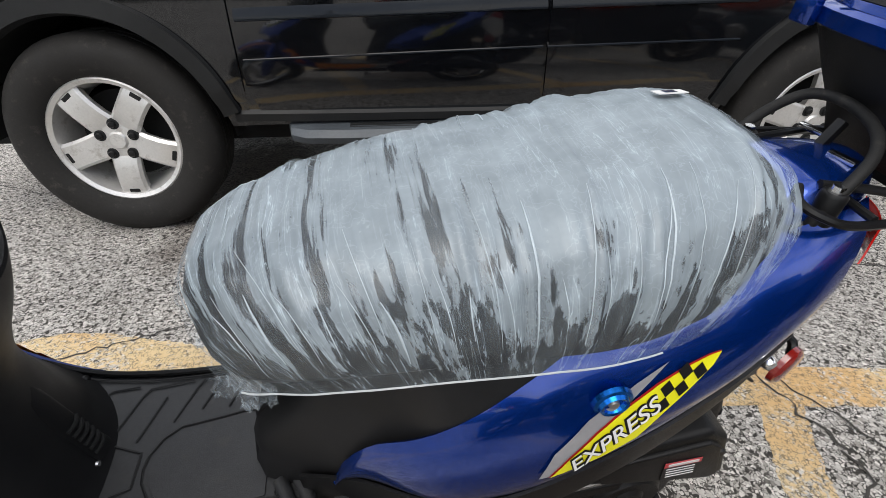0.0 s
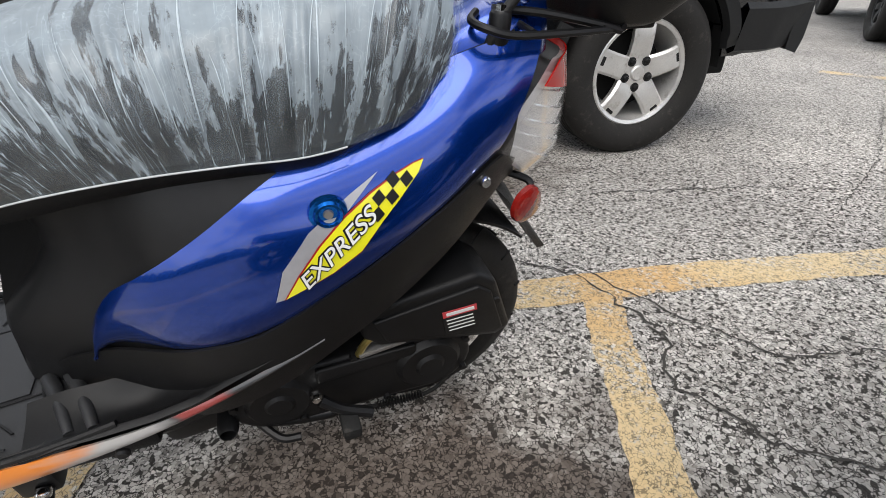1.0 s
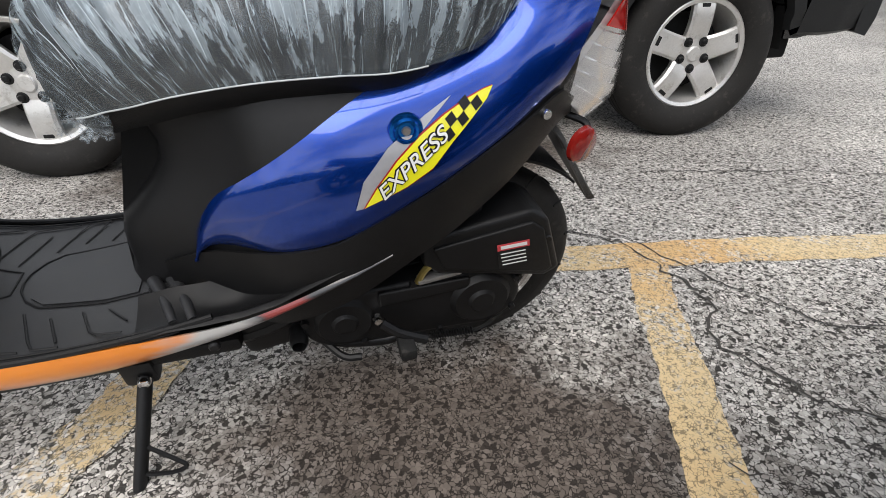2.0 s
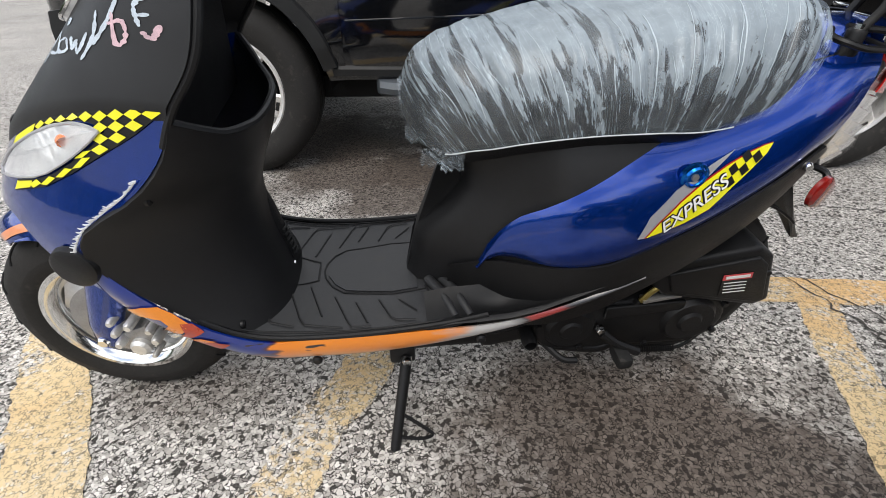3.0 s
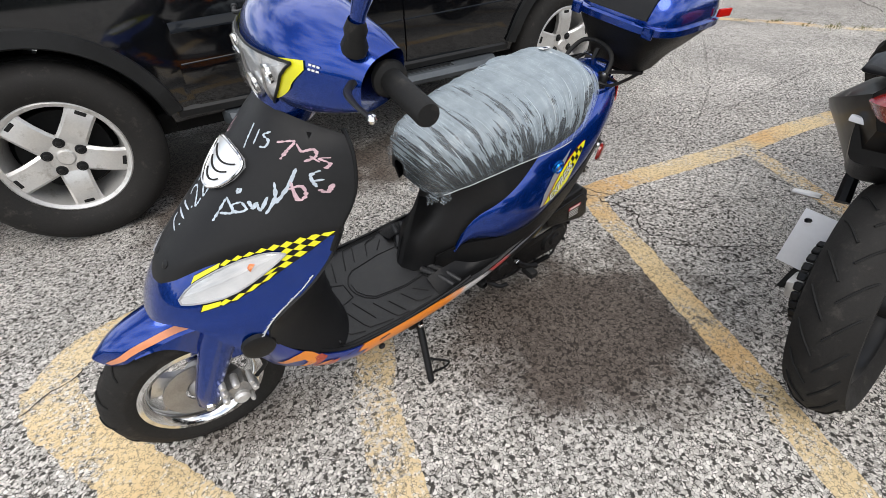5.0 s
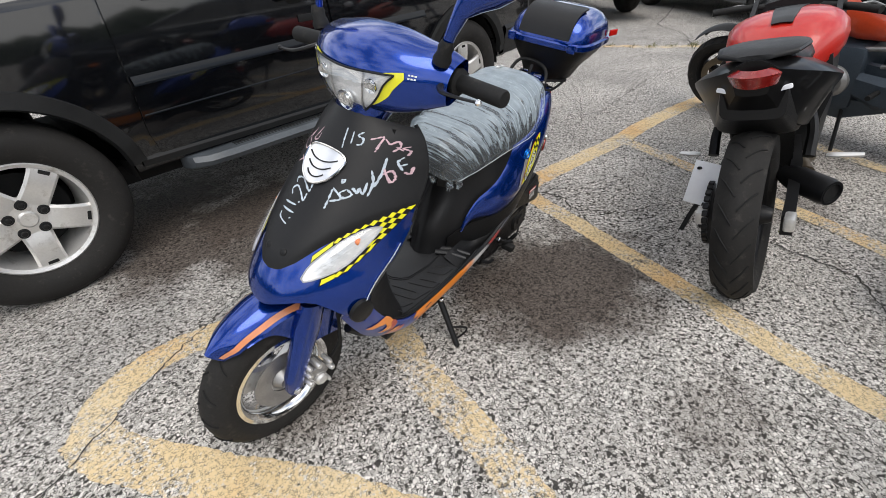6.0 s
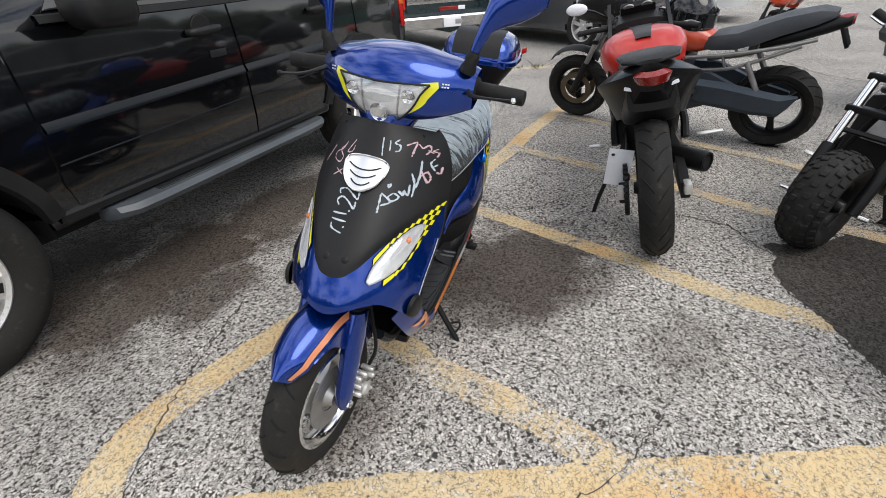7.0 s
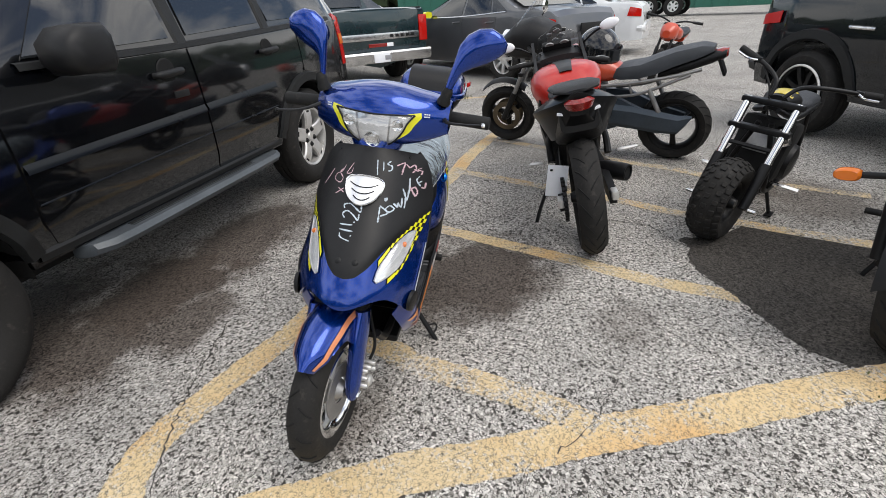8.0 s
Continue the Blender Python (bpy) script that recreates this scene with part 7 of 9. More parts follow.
def moto_wheel(root, centre, r, rim, w, steer_m, spokes=3, disc=True, knob=False, name="wheel"):
    hold = new(name)
    hold.parent = root
    at = Matrix.Translation(centre) @ ALONG_Y
    h = w / 2
    prof = [(rim, -h * 0.6), (rim + 0.012, -h * 0.8), (rim + (r - rim) * 0.4, -h * 0.99), (rim + (r - rim) * 0.62, -h), (r - 0.030, -h * 0.82), (r - 0.010, -h * 0.48), (r, 0), (r - 0.010, h * 0.48), (r - 0.030, h * 0.82), (rim + (r - rim) * 0.62, h), (rim + (r - rim) * 0.4, h * 0.99), (rim + 0.012, h * 0.8), (rim, h * 0.6)]
    bm = lathe(prof, 56, at, close=True)
    bm.transform(steer_m)
    ty = part("tyre", bm, M_TYRE, hold)
    for k in range(22 if not knob else 0):
        for sg in (1, -1):
            pts = []
            for t in np.linspace(0.08, 0.8, 5):
                a = 2 * math.pi * (k + (0.5 if sg > 0 else 0)) / 22 + t * 0.30
                rr = r + 0.001 - 0.010 * t * 2 * (1 if t < 0.5 else 1 + (t - 0.5) * 3)
                pts.append(Vector(centre) + Vector((rr * math.sin(a), sg * t * h, rr * math.cos(a))))
            bm = tube(pts, 0.003, 5, 2)
            bm.transform(steer_m)
            part("tread_groove", bm, M_UNDER, ty)
    if knob:
        for k in range(26):
            for row, sg in ((0.0, 0), (0.52, 1), (0.52, -1), (0.85, 1), (0.85, -1)):
                a = 2 * math.pi * (k + (0.5 if row == 0.52 else 0)) / 26
                rr = r - (0.0 if row == 0 else 0.010 if row < 0.6 else 0.030)
                m = Matrix.Translation(Vector(centre) + Vector((rr * math.sin(a), sg * row * h, rr * math.cos(a)))) @ Matrix.Rotation(a, 4, "Y") @ Matrix.Rotation(radians(-sg * row * 45), 4, "X")
                part("tread_knob", box((0.026, 0.028, 0.010), steer_m @ m, 0.003, seg=1), M_TYRE, ty)
    bm = lathe([(rim + 0.004, -h * 0.62), (rim - 0.012, -h * 0.55), (rim - 0.022, 0), (rim - 0.012, h * 0.55), (rim + 0.004, h * 0.62), (rim - 0.002, h * 0.66), (rim - 0.018, h * 0.5), (rim - 0.030, 0), (rim - 0.018, -h * 0.5), (rim - 0.002, -h * 0.66)], 44, at, close=True)
    bm.transform(steer_m)
    rm = part("rim", bm, M_STEEL, hold)
    for k in range(spokes):
        a = 2 * math.pi * k / spokes + 0.3
        d, e = Vector((math.cos(a), 0, math.sin(a))), Vector((-math.sin(a), 0, math.cos(a)))
        rings = []
        for rr, ww, th in ((0.03, 0.03, 0.022), (rim * 0.5, 0.018, 0.016), (rim * 0.9, 0.026, 0.014)):
            c = Vector(centre) + d * rr + e * rr * 0.12
            rings.append([c + e * x * ww + Vector((0, y * th, 0)) for x, y in ((-1, -0.6), (-0.6, -1), (0.6, -1), (1, -0.6), (1, 0.6), (0.6, 1), (-0.6, 1), (-1, 0.6))])
        bm = loft(rings)
        bm.transform(steer_m)
        part("spoke", bm, M_STEEL, rm)
    for y in ((-0.05, 0.05) if disc else ()):
        bm = lathe([(0.09, 0), (0.135, 0), (0.135, 0.005), (0.09, 0.005)], 36, Matrix.Translation(Vector(centre) + Vector((0, y, 0))) @ ALONG_Y, close=True)
        bm.transform(steer_m)
        part("brake_disc", bm, M_GOLD, rm)
    bm = lathe([(0.0, -0.08), (0.025, -0.08), (0.035, -0.05), (0.035, 0.05), (0.025, 0.08), (0.0, 0.08)], 20, at)
    bm.transform(steer_m)
    part("hub", bm, M_STEEL, rm)
    return hold


def ovals(rows, n=20, e=2.6):
    """Rings of (x, z centre, half width, half height) across y."""
    out = []
    for x, z, hy, hz in rows:
        out.append([Vector((x, hy * math.copysign(abs(math.cos(q)) ** (2 / e), math.cos(q)), z + hz * math.copysign(abs(math.sin(q)) ** (2 / e), math.sin(q)))) for q in np.linspace(0, 2 * math.pi, n, endpoint=False)])
    return loft(out)


def lean_pose(x, y, heading, lean):
    """Ground contact, heading in degrees from +x, lean to its left in degrees."""
    return pose(x, y, 0, 0, 0, heading) @ Matrix.Rotation(radians(-lean), 4, "X")


def moto_common(root, wb, r_f, w_f, r_r, w_r, steer_deg, fork_mat, knob=False, rake=25, fork=0.62):
    """Wheels, fork and handlebar; returns the steering turn."""
    ft = Vector((wb, 0, r_f))
    top = ft + Vector((-math.sin(radians(rake)), 0, math.cos(radians(rake)))) * fork
    sm = Matrix.Translation(ft) @ Matrix.Rotation(radians(steer_deg), 4, top - ft) @ Matrix.Translation(-ft)
    moto_wheel(root, (wb, 0, r_f), r_f, r_f * 0.70 if not knob else r_f * 0.5, w_f, sm, 3, not knob, knob, "front_wheel")
    moto_wheel(root, (0, 0, r_r), r_r, r_r * 0.69 if not knob else r_r * 0.5, w_r, Matrix.Identity(4), 3, False, knob, "rear_wheel")
    fw = w_f / 2 + 0.035
    for sd in (1, -1):
        lo = ft.lerp(top, 0.42)
        bm = tube([ft + Vector((0.01, sd * fw, -0.01)), lo + Vector((0, sd * fw, 0))], 0.026, 14)
        bm.transform(sm)
        leg = part("fork_leg", bm, M_STEEL, root)
        bm = tube([lo + Vector((0, sd * fw, 0)), top + Vector((0, sd * fw, 0))], 0.019, 14)
        bm.transform(sm)
        part("fork_tube", bm, fork_mat, leg)
    for k in (0.72, 0.98):
        c = ft.lerp(top, k)
        part("fork_clamp", box((0.05, 2 * fw + 0.06, 0.03), sm @ Matrix.Translation(c), 0.008), M_STEEL, root)
    return sm, top, ft


def sport_bike():
    root = thing("sport_motorcycle", lean_pose(0.452, -0.124, 6, 11), "red and black sport motorcycle seen from behind, on its stand", "motorcycle", "parked motorcycles")
    wb = 1.38
    sm, top, ft = moto_common(root, wb, 0.30, 0.12, 0.312, 0.128, -14, M_GOLD)
    # tank, seat and tail
    tank = part("fuel_tank", ovals([(0.42, 0.73, 0.09, 0.05), (0.48, 0.75, 0.14, 0.085), (0.56, 0.775, 0.19, 0.105), (0.70, 0.79, 0.21, 0.11), (0.86, 0.79, 0.19, 0.10), (1.0, 0.78, 0.12, 0.06)], e=2.7), M_BIKE_RED, root, "red fuel tank with black stripe")
    part("tank_stripe", grid(lambda s, t: Vector((0.53 + 0.36 * s, (t - 0.5) * (0.07 + 0.05 * s), interp([(0, 0.874), (0.08, 0.885), (0.47, 0.903), (1, 0.891)], s) - 0.003 * (2 * t - 1) ** 2)), 10, 6, 0.003), M_DECAL_BLACK, tank)
    part("rider_seat", ovals([(0.12, 0.80, 0.07, 0.02), (0.2, 0.79, 0.115, 0.035), (0.4, 0.775, 0.12, 0.035), (0.55, 0.80, 0.09, 0.03)]), M_COWL, root)
    TAIL = [(-0.135, 0.062, 0.765, 0.835, 0.856), (-0.08, 0.110, 0.70, 0.815, 0.852), (0.02, 0.172, 0.63, 0.785, 0.842), (0.11, 0.205, 0.60, 0.758, 0.822), (0.32, 0.185, 0.59, 0.735, 0.785), (0.55, 0.14, 0.60, 0.70, 0.75)]
    rings = []
    for x in np.linspace(-0.135, 0.55, 18):
        hw, zl, zm, zh = (hermite(x, [r[0] for r in TAIL], [r[k] for r in TAIL]) for k in (1, 2, 3, 4))
        half = [(0.0, zh + 0.006), (hw * 0.3, zh + 0.004), (hw * 0.62, zh - 0.2 * (zh - zm)), (hw * 0.9, zm + 0.25 * (zh - zm)), (hw, zm), (hw * 0.985, zm - 0.016), (hw * 0.86, zm - 0.4 * (zm - zl)), (hw * 0.74, zm - 0.75 * (zm - zl)), (hw * 0.66, zl), (hw * 0.3, zl - 0.005)]
        rings.append([Vector((x, y, z)) for y, z in half] + [Vector((x, -y, z)) for y, z in half[:0:-1]])
    tail = part("tail_fairing", loft(rings), M_GLOSS, root, "black tail fairing", sharp=34)
    part("passenger_pad", ovals([(-0.11, 0.864, 0.05, 0.008), (-0.08, 0.869, 0.105, 0.014), (0.05, 0.867, 0.125, 0.018), (0.18, 0.850, 0.118, 0.022), (0.25, 0.83, 0.06, 0.012)]), M_COWL, root, "black quilted passenger pad")
    part("tail_light", grid(lambda s, t: Vector((-0.148 + 0.04 * abs(2 * s - 1) ** 2 - 0.02 * t, (2 * s - 1) * (0.034 + 0.012 * t) - 0.004, 0.803 + 0.036 * t)), 12, 5, 0.03), M_TAIL, root, "wide red tail light")
    for sd in (1, -1):
        part("rear_marker", box((0.012, 0.042, 0.014), Matrix.Translation((-0.098, sd * 0.078, 0.772)) @ Matrix.Rotation(radians(sd * 14), 4, "X"), 0.004), M_PLATE, tail)
        part("passenger_peg", tube([(0.21, sd * 0.20, 0.460), (0.208, sd * 0.225, 0.462), (0.21, sd * (0.27 if sd > 0 else 0.30), 0.464)], [0.012, 0.015, 0.011], 10, flat=0.6), M_ALLOY, root)
        part("peg_hanger", tube([(0.36, sd * 0.12, 0.62), (0.27, sd * 0.15, 0.54), (0.21, sd * 0.15, 0.455)], [0.02, 0.018, 0.02], 8), M_STEEL, root)
        part("swing_arm", loft([[Vector((x, sd * y, z)) + Vector((0, dy, dz)) for dy, dz in ((-0.018, -h), (0.018, -h), (0.018, h), (-0.018, h))] for x, y, z, h in ((-0.05, 0.125, 0.30, 0.035), (0.05, 0.125, 0.31, 0.045), (0.30, 0.115, 0.36, 0.045), (0.5, 0.09, 0.40, 0.045))]), M_STEEL, root)
        part("axle_block", box((0.07, 0.034, 0.05), Matrix.Translation((-0.052, sd * 0.132, 0.318)), 0.01), M_ALLOY, root)
        part("side_fairing", loft([[Vector((x, sd * y, z)) for y, z in ((0.16, zl), (0.185, zl + 0.4 * (zh - zl)), (0.17, zh), (0.15, zh), (0.165, zl + 0.4 * (zh - zl)), (0.14, zl))] for x, zl, zh in ((0.52, 0.50, 0.74), (0.7, 0.33, 0.80), (0.95, 0.30, 0.84), (1.15, 0.42, 0.92), (1.28, 0.62, 1.0))]), M_COWL, root)
    part("under_tail", ovals([(0.30, 0.60, 0.115, 0.09), (0.14, 0.66, 0.12, 0.10), (0.0, 0.69, 0.115, 0.085), (-0.09, 0.735, 0.09, 0.06)], e=5.0), M_BLACK, root)
    part("hugger", grid(lambda s, t: Vector((0.335 * math.sin(radians(10 + 70 * s)), (2 * t - 1) * 0.10, 0.312 + 0.335 * math.cos(radians(10 + 70 * s)))), 12, 8, 0.004), M_BLACK, root)
    part("engine", box((0.42, 0.30, 0.34), Matrix.Translation((0.78, 0, 0.48)), 0.05), M_UNDER, root)
    part("exhaust_can", lathe([(0.034, 0.0), (0.044, 0.0), (0.048, 0.02), (0.048, 0.13), (0.04, 0.17), (0.022, 0.22)], 28, Matrix.Translation((0.13, -0.232, 0.350)) @ Matrix.Rotation(radians(50), 4, "Z") @ Matrix.Rotation(radians(84), 4, "Y")), M_STEEL, root, "stubby black exhaust can")
    part("exhaust_bore", lathe([(0.0, 0.012), (0.036, 0.010), (0.036, 0.0)], 20, Matrix.Translation((0.128, -0.233, 0.350)) @ Matrix.Rotation(radians(50), 4, "Z") @ Matrix.Rotation(radians(84), 4, "Y")), M_UNDER, root)
    part("exhaust_pipe", tube([(0.27, -0.15, 0.37), (0.42, -0.12, 0.37), (0.55, -0.14, 0.34), (0.75, -0.05, 0.28)], 0.026, 12), M_GOLD, root)
    part("chain", tube([(0.0, 0.105, 0.375), (0.0, 0.105, 0.375), (0.5, 0.09, 0.44)], 0.012, 6), M_STEEL, root)
    part("sprocket", lathe([(0.02, 0), (0.105, 0), (0.112, 0.004), (0.105, 0.008), (0.02, 0.008)], 42, Matrix.Translation((0, 0.10, 0.312)) @ ALONG_Y), M_STEEL, root)
    for k in range(14):
        a = radians(95 + 13 * k)
        part("chain_link", box((0.022, 0.02, 0.014), Matrix.Translation((0.115 * math.cos(a), 0.112, 0.312 + 0.115 * math.sin(a))) @ Matrix.Rotation(-a + radians(90), 4, "Y"), 0.003, seg=1), M_STEEL, root)
    part("side_stand", tube([(0.42, 0.14, 0.34), (0.36, 0.25, 0.14), (0.33, 0.29, 0.05)], 0.011, 8), M_STEEL, root)
    part("side_stand_foot", box((0.07, 0.05, 0.012), Matrix.Translation((0.325, 0.30, 0.045)) @ Matrix.Rotation(radians(7), 4, "X"), 0.004), M_STEEL, root)
    part("number_plate", box((0.004, 0.105, 0.165), Matrix.Translation((0.007, 0.139, 0.415)) @ Matrix.Rotation(radians(14), 4, "X") @ Matrix.Rotation(radians(4), 4, "Y"), 0.0015), M_PLATE, root, "blank white plate")
    part("plate_arm", tube([(0.06, 0.13, 0.42), (0.02, 0.15, 0.47), (0.0, 0.16, 0.48)], 0.006, 6), M_STEEL, root)
    part("instrument_panel", box((0.05, 0.20, 0.10), Matrix.Translation((1.24, 0, 0.94)) @ Matrix.Rotation(radians(-35), 4, "Y"), 0.02), M_STEEL, root)
    for y in (-0.05, 0.05):
        part("gauge", lathe([(0.0, 0.006), (0.032, 0.006), (0.036, 0.0)], 20, Matrix.Translation((1.21, y, 0.955)) @ Matrix.Rotation(radians(-125), 4, "Y")), M_CAST, root)
    part("nose_fairing", ovals([(1.12, 0.84, 0.17, 0.06), (1.25, 0.86, 0.18, 0.08), (1.40, 0.84, 0.16, 0.08), (1.52, 0.80, 0.09, 0.05)]), M_COWL, root)
    part("windscreen", grid(lambda s, t: Vector((1.42 - 0.22 * t, (2 * s - 1) * (0.15 - 0.03 * t), 0.91 + 0.16 * t - 0.05 * (2 * s - 1) ** 2)), 10, 8, 0.003), M_LENS, root)
    for k, (s, t) in enumerate(((0.2, 0.3), (0.35, 0.6), (0.5, 0.4), (0.65, 0.7), (0.8, 0.3), (0.45, 0.8), (0.6, 0.2))):
        part("screen_sticker", box((0.004, 0.04, 0.035), Matrix.Translation((1.415 - 0.22 * t, (2 * s - 1) * 0.13, 0.918 + 0.16 * t - 0.05 * (2 * s - 1) ** 2)) @ Matrix.Rotation(radians(-50), 4, "Y") @ Matrix.Rotation(radians(30 * k), 4, "X"), 0.001), M_SILVER, root)
    for sd in (1, -1):
        bm = tube([top + Vector((0.0, sd * 0.10, 0.0)), top + Vector((-0.05, sd * 0.22, 0.0)), top + Vector((-0.10, sd * 0.33, -0.01))], 0.016, 12)
        bm.transform(sm)
        part("clip_on_bar", bm, M_RUBBER, root)
        bm = tube([top + Vector((0.02, sd * 0.20, -0.01)), top + Vector((0.06, sd * 0.26, 0.0)), top + Vector((0.0, sd * 0.32, -0.01))], 0.006, 8)
        bm.transform(sm)
        part("control_lever", bm, M_CAST, root)
        part("control_cable", tube([top + Vector((0.0, sd * 0.18, 0.0)), top + Vector((0.10, sd * 0.12, 0.06)), (1.22, sd * 0.05, 0.80)], 0.005, 6), M_RUBBER, root)
        mi = part("mirror_stalk", tube([(1.24, sd * 0.16, 0.92), (1.20, sd * 0.24, 0.98), (1.14, sd * 0.30, 1.01)], 0.008, 8), M_STEEL, root)
        bm = bmesh.new()
        bmesh.ops.create_uvsphere(bm, u_segments=20, v_segments=12, radius=1.0)
        bm.transform(Matrix.Translation((1.13, sd * 0.34, 1.02)) @ Matrix.Rotation(radians(sd * 6), 4, "X") @ Matrix.Diagonal((0.018, 0.062, 0.034, 1)))
        part("mirror_head", bm, M_PLATE, mi, "pale mirror back")
    return root


sport_bike()


def street_bike():
    root = thing("street_motorcycle", lean_pose(2.25, -0.76, 72.5, 9), "orange motorcycle with long grey seat and silver frame rails", "motorcycle", "parked motorcycles")
    wb = 1.46
    sm, top, ft = moto_common(root, wb, 0.265, 0.115, 0.275, 0.16, 6, M_CAST)
    part("fuel_tank", ovals([(0.44, 0.69, 0.09, 0.05), (0.52, 0.71, 0.13, 0.09), (0.66, 0.74, 0.16, 0.12), (0.84, 0.77, 0.15, 0.12), (0.96, 0.79, 0.08, 0.06)]), M_BIKE_ORANGE, root, "orange fuel tank")
    part("seat", loft([[Vector((x, y, z)) for y, z in ((-hw, z0), (-hw * 1.02, z0 + 0.5 * h), (-hw * 0.8, z0 + h), (0, z0 + h * 1.06), (hw * 0.8, z0 + h), (hw * 1.02, z0 + 0.5 * h), (hw, z0))] for x, hw, z0, h in ((0.52, 0.08, 0.665, 0.05), (0.42, 0.13, 0.66, 0.085), (0.28, 0.14, 0.675, 0.095), (0.16, 0.13, 0.71, 0.11), (0.04, 0.12, 0.765, 0.10), (-0.12, 0.10, 0.825, 0.075), (-0.20, 0.06, 0.86, 0.03))]), M_GREY_SEAT, root, "long grey vinyl seat")
    part("tail_unit", ovals([(0.15, 0.69, 0.09, 0.03), (-0.05, 0.76, 0.10, 0.045), (-0.2, 0.815, 0.08, 0.045), (-0.28, 0.84, 0.05, 0.03)]), M_BLACK, root)
    part("tail_light", ovals([(-0.20, 0.825, 0.05, 0.035), (-0.25, 0.83, 0.055, 0.045), (-0.29, 0.845, 0.03, 0.03)]), M_REFLECT, root, "red tail light")
    part("plate_holder", box((0.02, 0.10, 0.16), Matrix.Translation((-0.26, 0, 0.76)) @ Matrix.Rotation(radians(25), 4, "Y"), 0.005), M_BLACK, root)
    for sd in (1, -1):
        part("frame_rail", tube([(0.60, sd * 0.13, 0.60), (0.35, sd * 0.14, 0.635), (0.05, sd * 0.13, 0.695), (-0.15, sd * 0.11, 0.75)], 0.013, 10), M_CAST, root, "silver frame rail")
        part("lower_rail", tube([(0.50, sd * 0.13, 0.52), (0.25, sd * 0.14, 0.565), (-0.08, sd * 0.12, 0.71)], 0.012, 10), M_CAST, root)
        part("frame_strut", tube([(0.34, sd * 0.14, 0.635), (0.31, sd * 0.14, 0.545)], 0.010, 8), M_CAST, root)
        part("shock_absorber", tube([(0.19, sd * 0.14, 0.60), (0.10, sd * 0.135, 0.42)], [0.018, 0.018], 12), M_CAST, root)
        part("swing_arm", loft([[Vector((x, sd * y + dy, z + dz)) for dy, dz in ((-0.02, -h), (0.02, -h), (0.02, h), (-0.02, h))] for x, y, z, h in ((-0.06, 0.12, 0.31, 0.03), (0.15, 0.12, 0.34, 0.06), (0.40, 0.12, 0.42, 0.09), (0.58, 0.10, 0.44, 0.08))]), M_GUNMETAL, root)
        part("side_guard", loft([[Vector((x, sd * 0.155 + dy, z + dz)) for dy, dz in ((-0.012, -h), (0.018, -h * 0.6), (0.018, h * 0.6), (-0.012, h))] for x, z, h in ((-0.14, 0.405, 0.008), (-0.10, 0.37, 0.045), (-0.05, 0.335, 0.075), (0.1, 0.345, 0.088), (0.3, 0.37, 0.092), (0.46, 0.38, 0.09), (0.58, 0.41, 0.07))]), M_GUNMETAL, root, "dark grey side guard")
        part("foot_peg", tube([(0.46, sd * 0.16, 0.40), (0.46, sd * 0.27, 0.40)], 0.014, 10), M_RUBBER, root)
        bm = tube([top + Vector((0.0, sd * 0.04, 0.06)), top + Vector((-0.04, sd * 0.22, 0.10)), top + Vector((-0.14, sd * 0.36, 0.08))], 0.014, 12)
        bm.transform(sm)
        hb = part("handlebar", bm, M_STEEL, root)
        bm = tube([top + Vector((-0.10, sd * 0.31, 0.09)), top + Vector((-0.17, sd * 0.41, 0.075))], 0.018, 12)
        bm.transform(sm)
        part("grip", bm, M_RUBBER, hb)
        if sd < 0:
            mi = part("mirror_stalk", tube([top + Vector((-0.03, sd * 0.20, 0.10)), top + Vector((0.02, sd * 0.26, 0.22)), top + Vector((0.0, sd * 0.29, 0.27))], 0.006, 8), M_STEEL, root)
            bm = lathe([(0.0, -0.012), (0.045, -0.010), (0.055, 0.0), (0.05, 0.008), (0.0, 0.010)], 24, Matrix.Translation(top + Vector((0.0, sd * 0.30, 0.31))) @ Matrix.Rotation(radians(90), 4, "Y"))
            part("mirror_head", bm, M_CHROME, mi)
    part("engine", box((0.42, 0.34, 0.36), Matrix.Translation((0.78, 0, 0.44)), 0.05), M_GUNMETAL, root)
    part("engine_cover", lathe([(0.0, 0.03), (0.07, 0.028), (0.09, 0.01), (0.095, -0.02)], 28, Matrix.Translation((0.70, 0.175, 0.42)) @ Matrix.Rotation(radians(-90), 4, "X")), M_CAST, root)
    part("belly_pan", loft([[Vector((x, y, z)) for y, z in ((-0.15, zt), (-0.12, zb), (0, zb - 0.02), (0.12, zb), (0.15, zt))] for x, zb, zt in ((0.42, 0.27, 0.33), (0.62, 0.19, 0.32), (0.95, 0.20, 0.36), (1.05, 0.28, 0.40))], cap=False, closed=False), M_GUNMETAL, root)
    part("front_fairing", ovals([(1.00, 0.92, 0.18, 0.12), (1.15, 0.95, 0.21, 0.16), (1.30, 0.94, 0.19, 0.15), (1.42, 0.90, 0.12, 0.09)]), M_COWL, root)
    part("windscreen", grid(lambda s, t: Vector((1.34 - 0.22 * t, (2 * s - 1) * (0.15 - 0.04 * t), 1.05 + 0.24 * t - 0.05 * (2 * s - 1) ** 2)), 10, 8, 0.003), M_LENS, root)
    part("headlamp", lathe([(0.0, 0.02), (0.07, 0.015), (0.085, 0.0), (0.08, -0.06)], 28, Matrix.Translation((1.44, 0, 0.93)) @ Matrix.Rotation(radians(90), 4, "Y")), M_LAMP_IN, root)
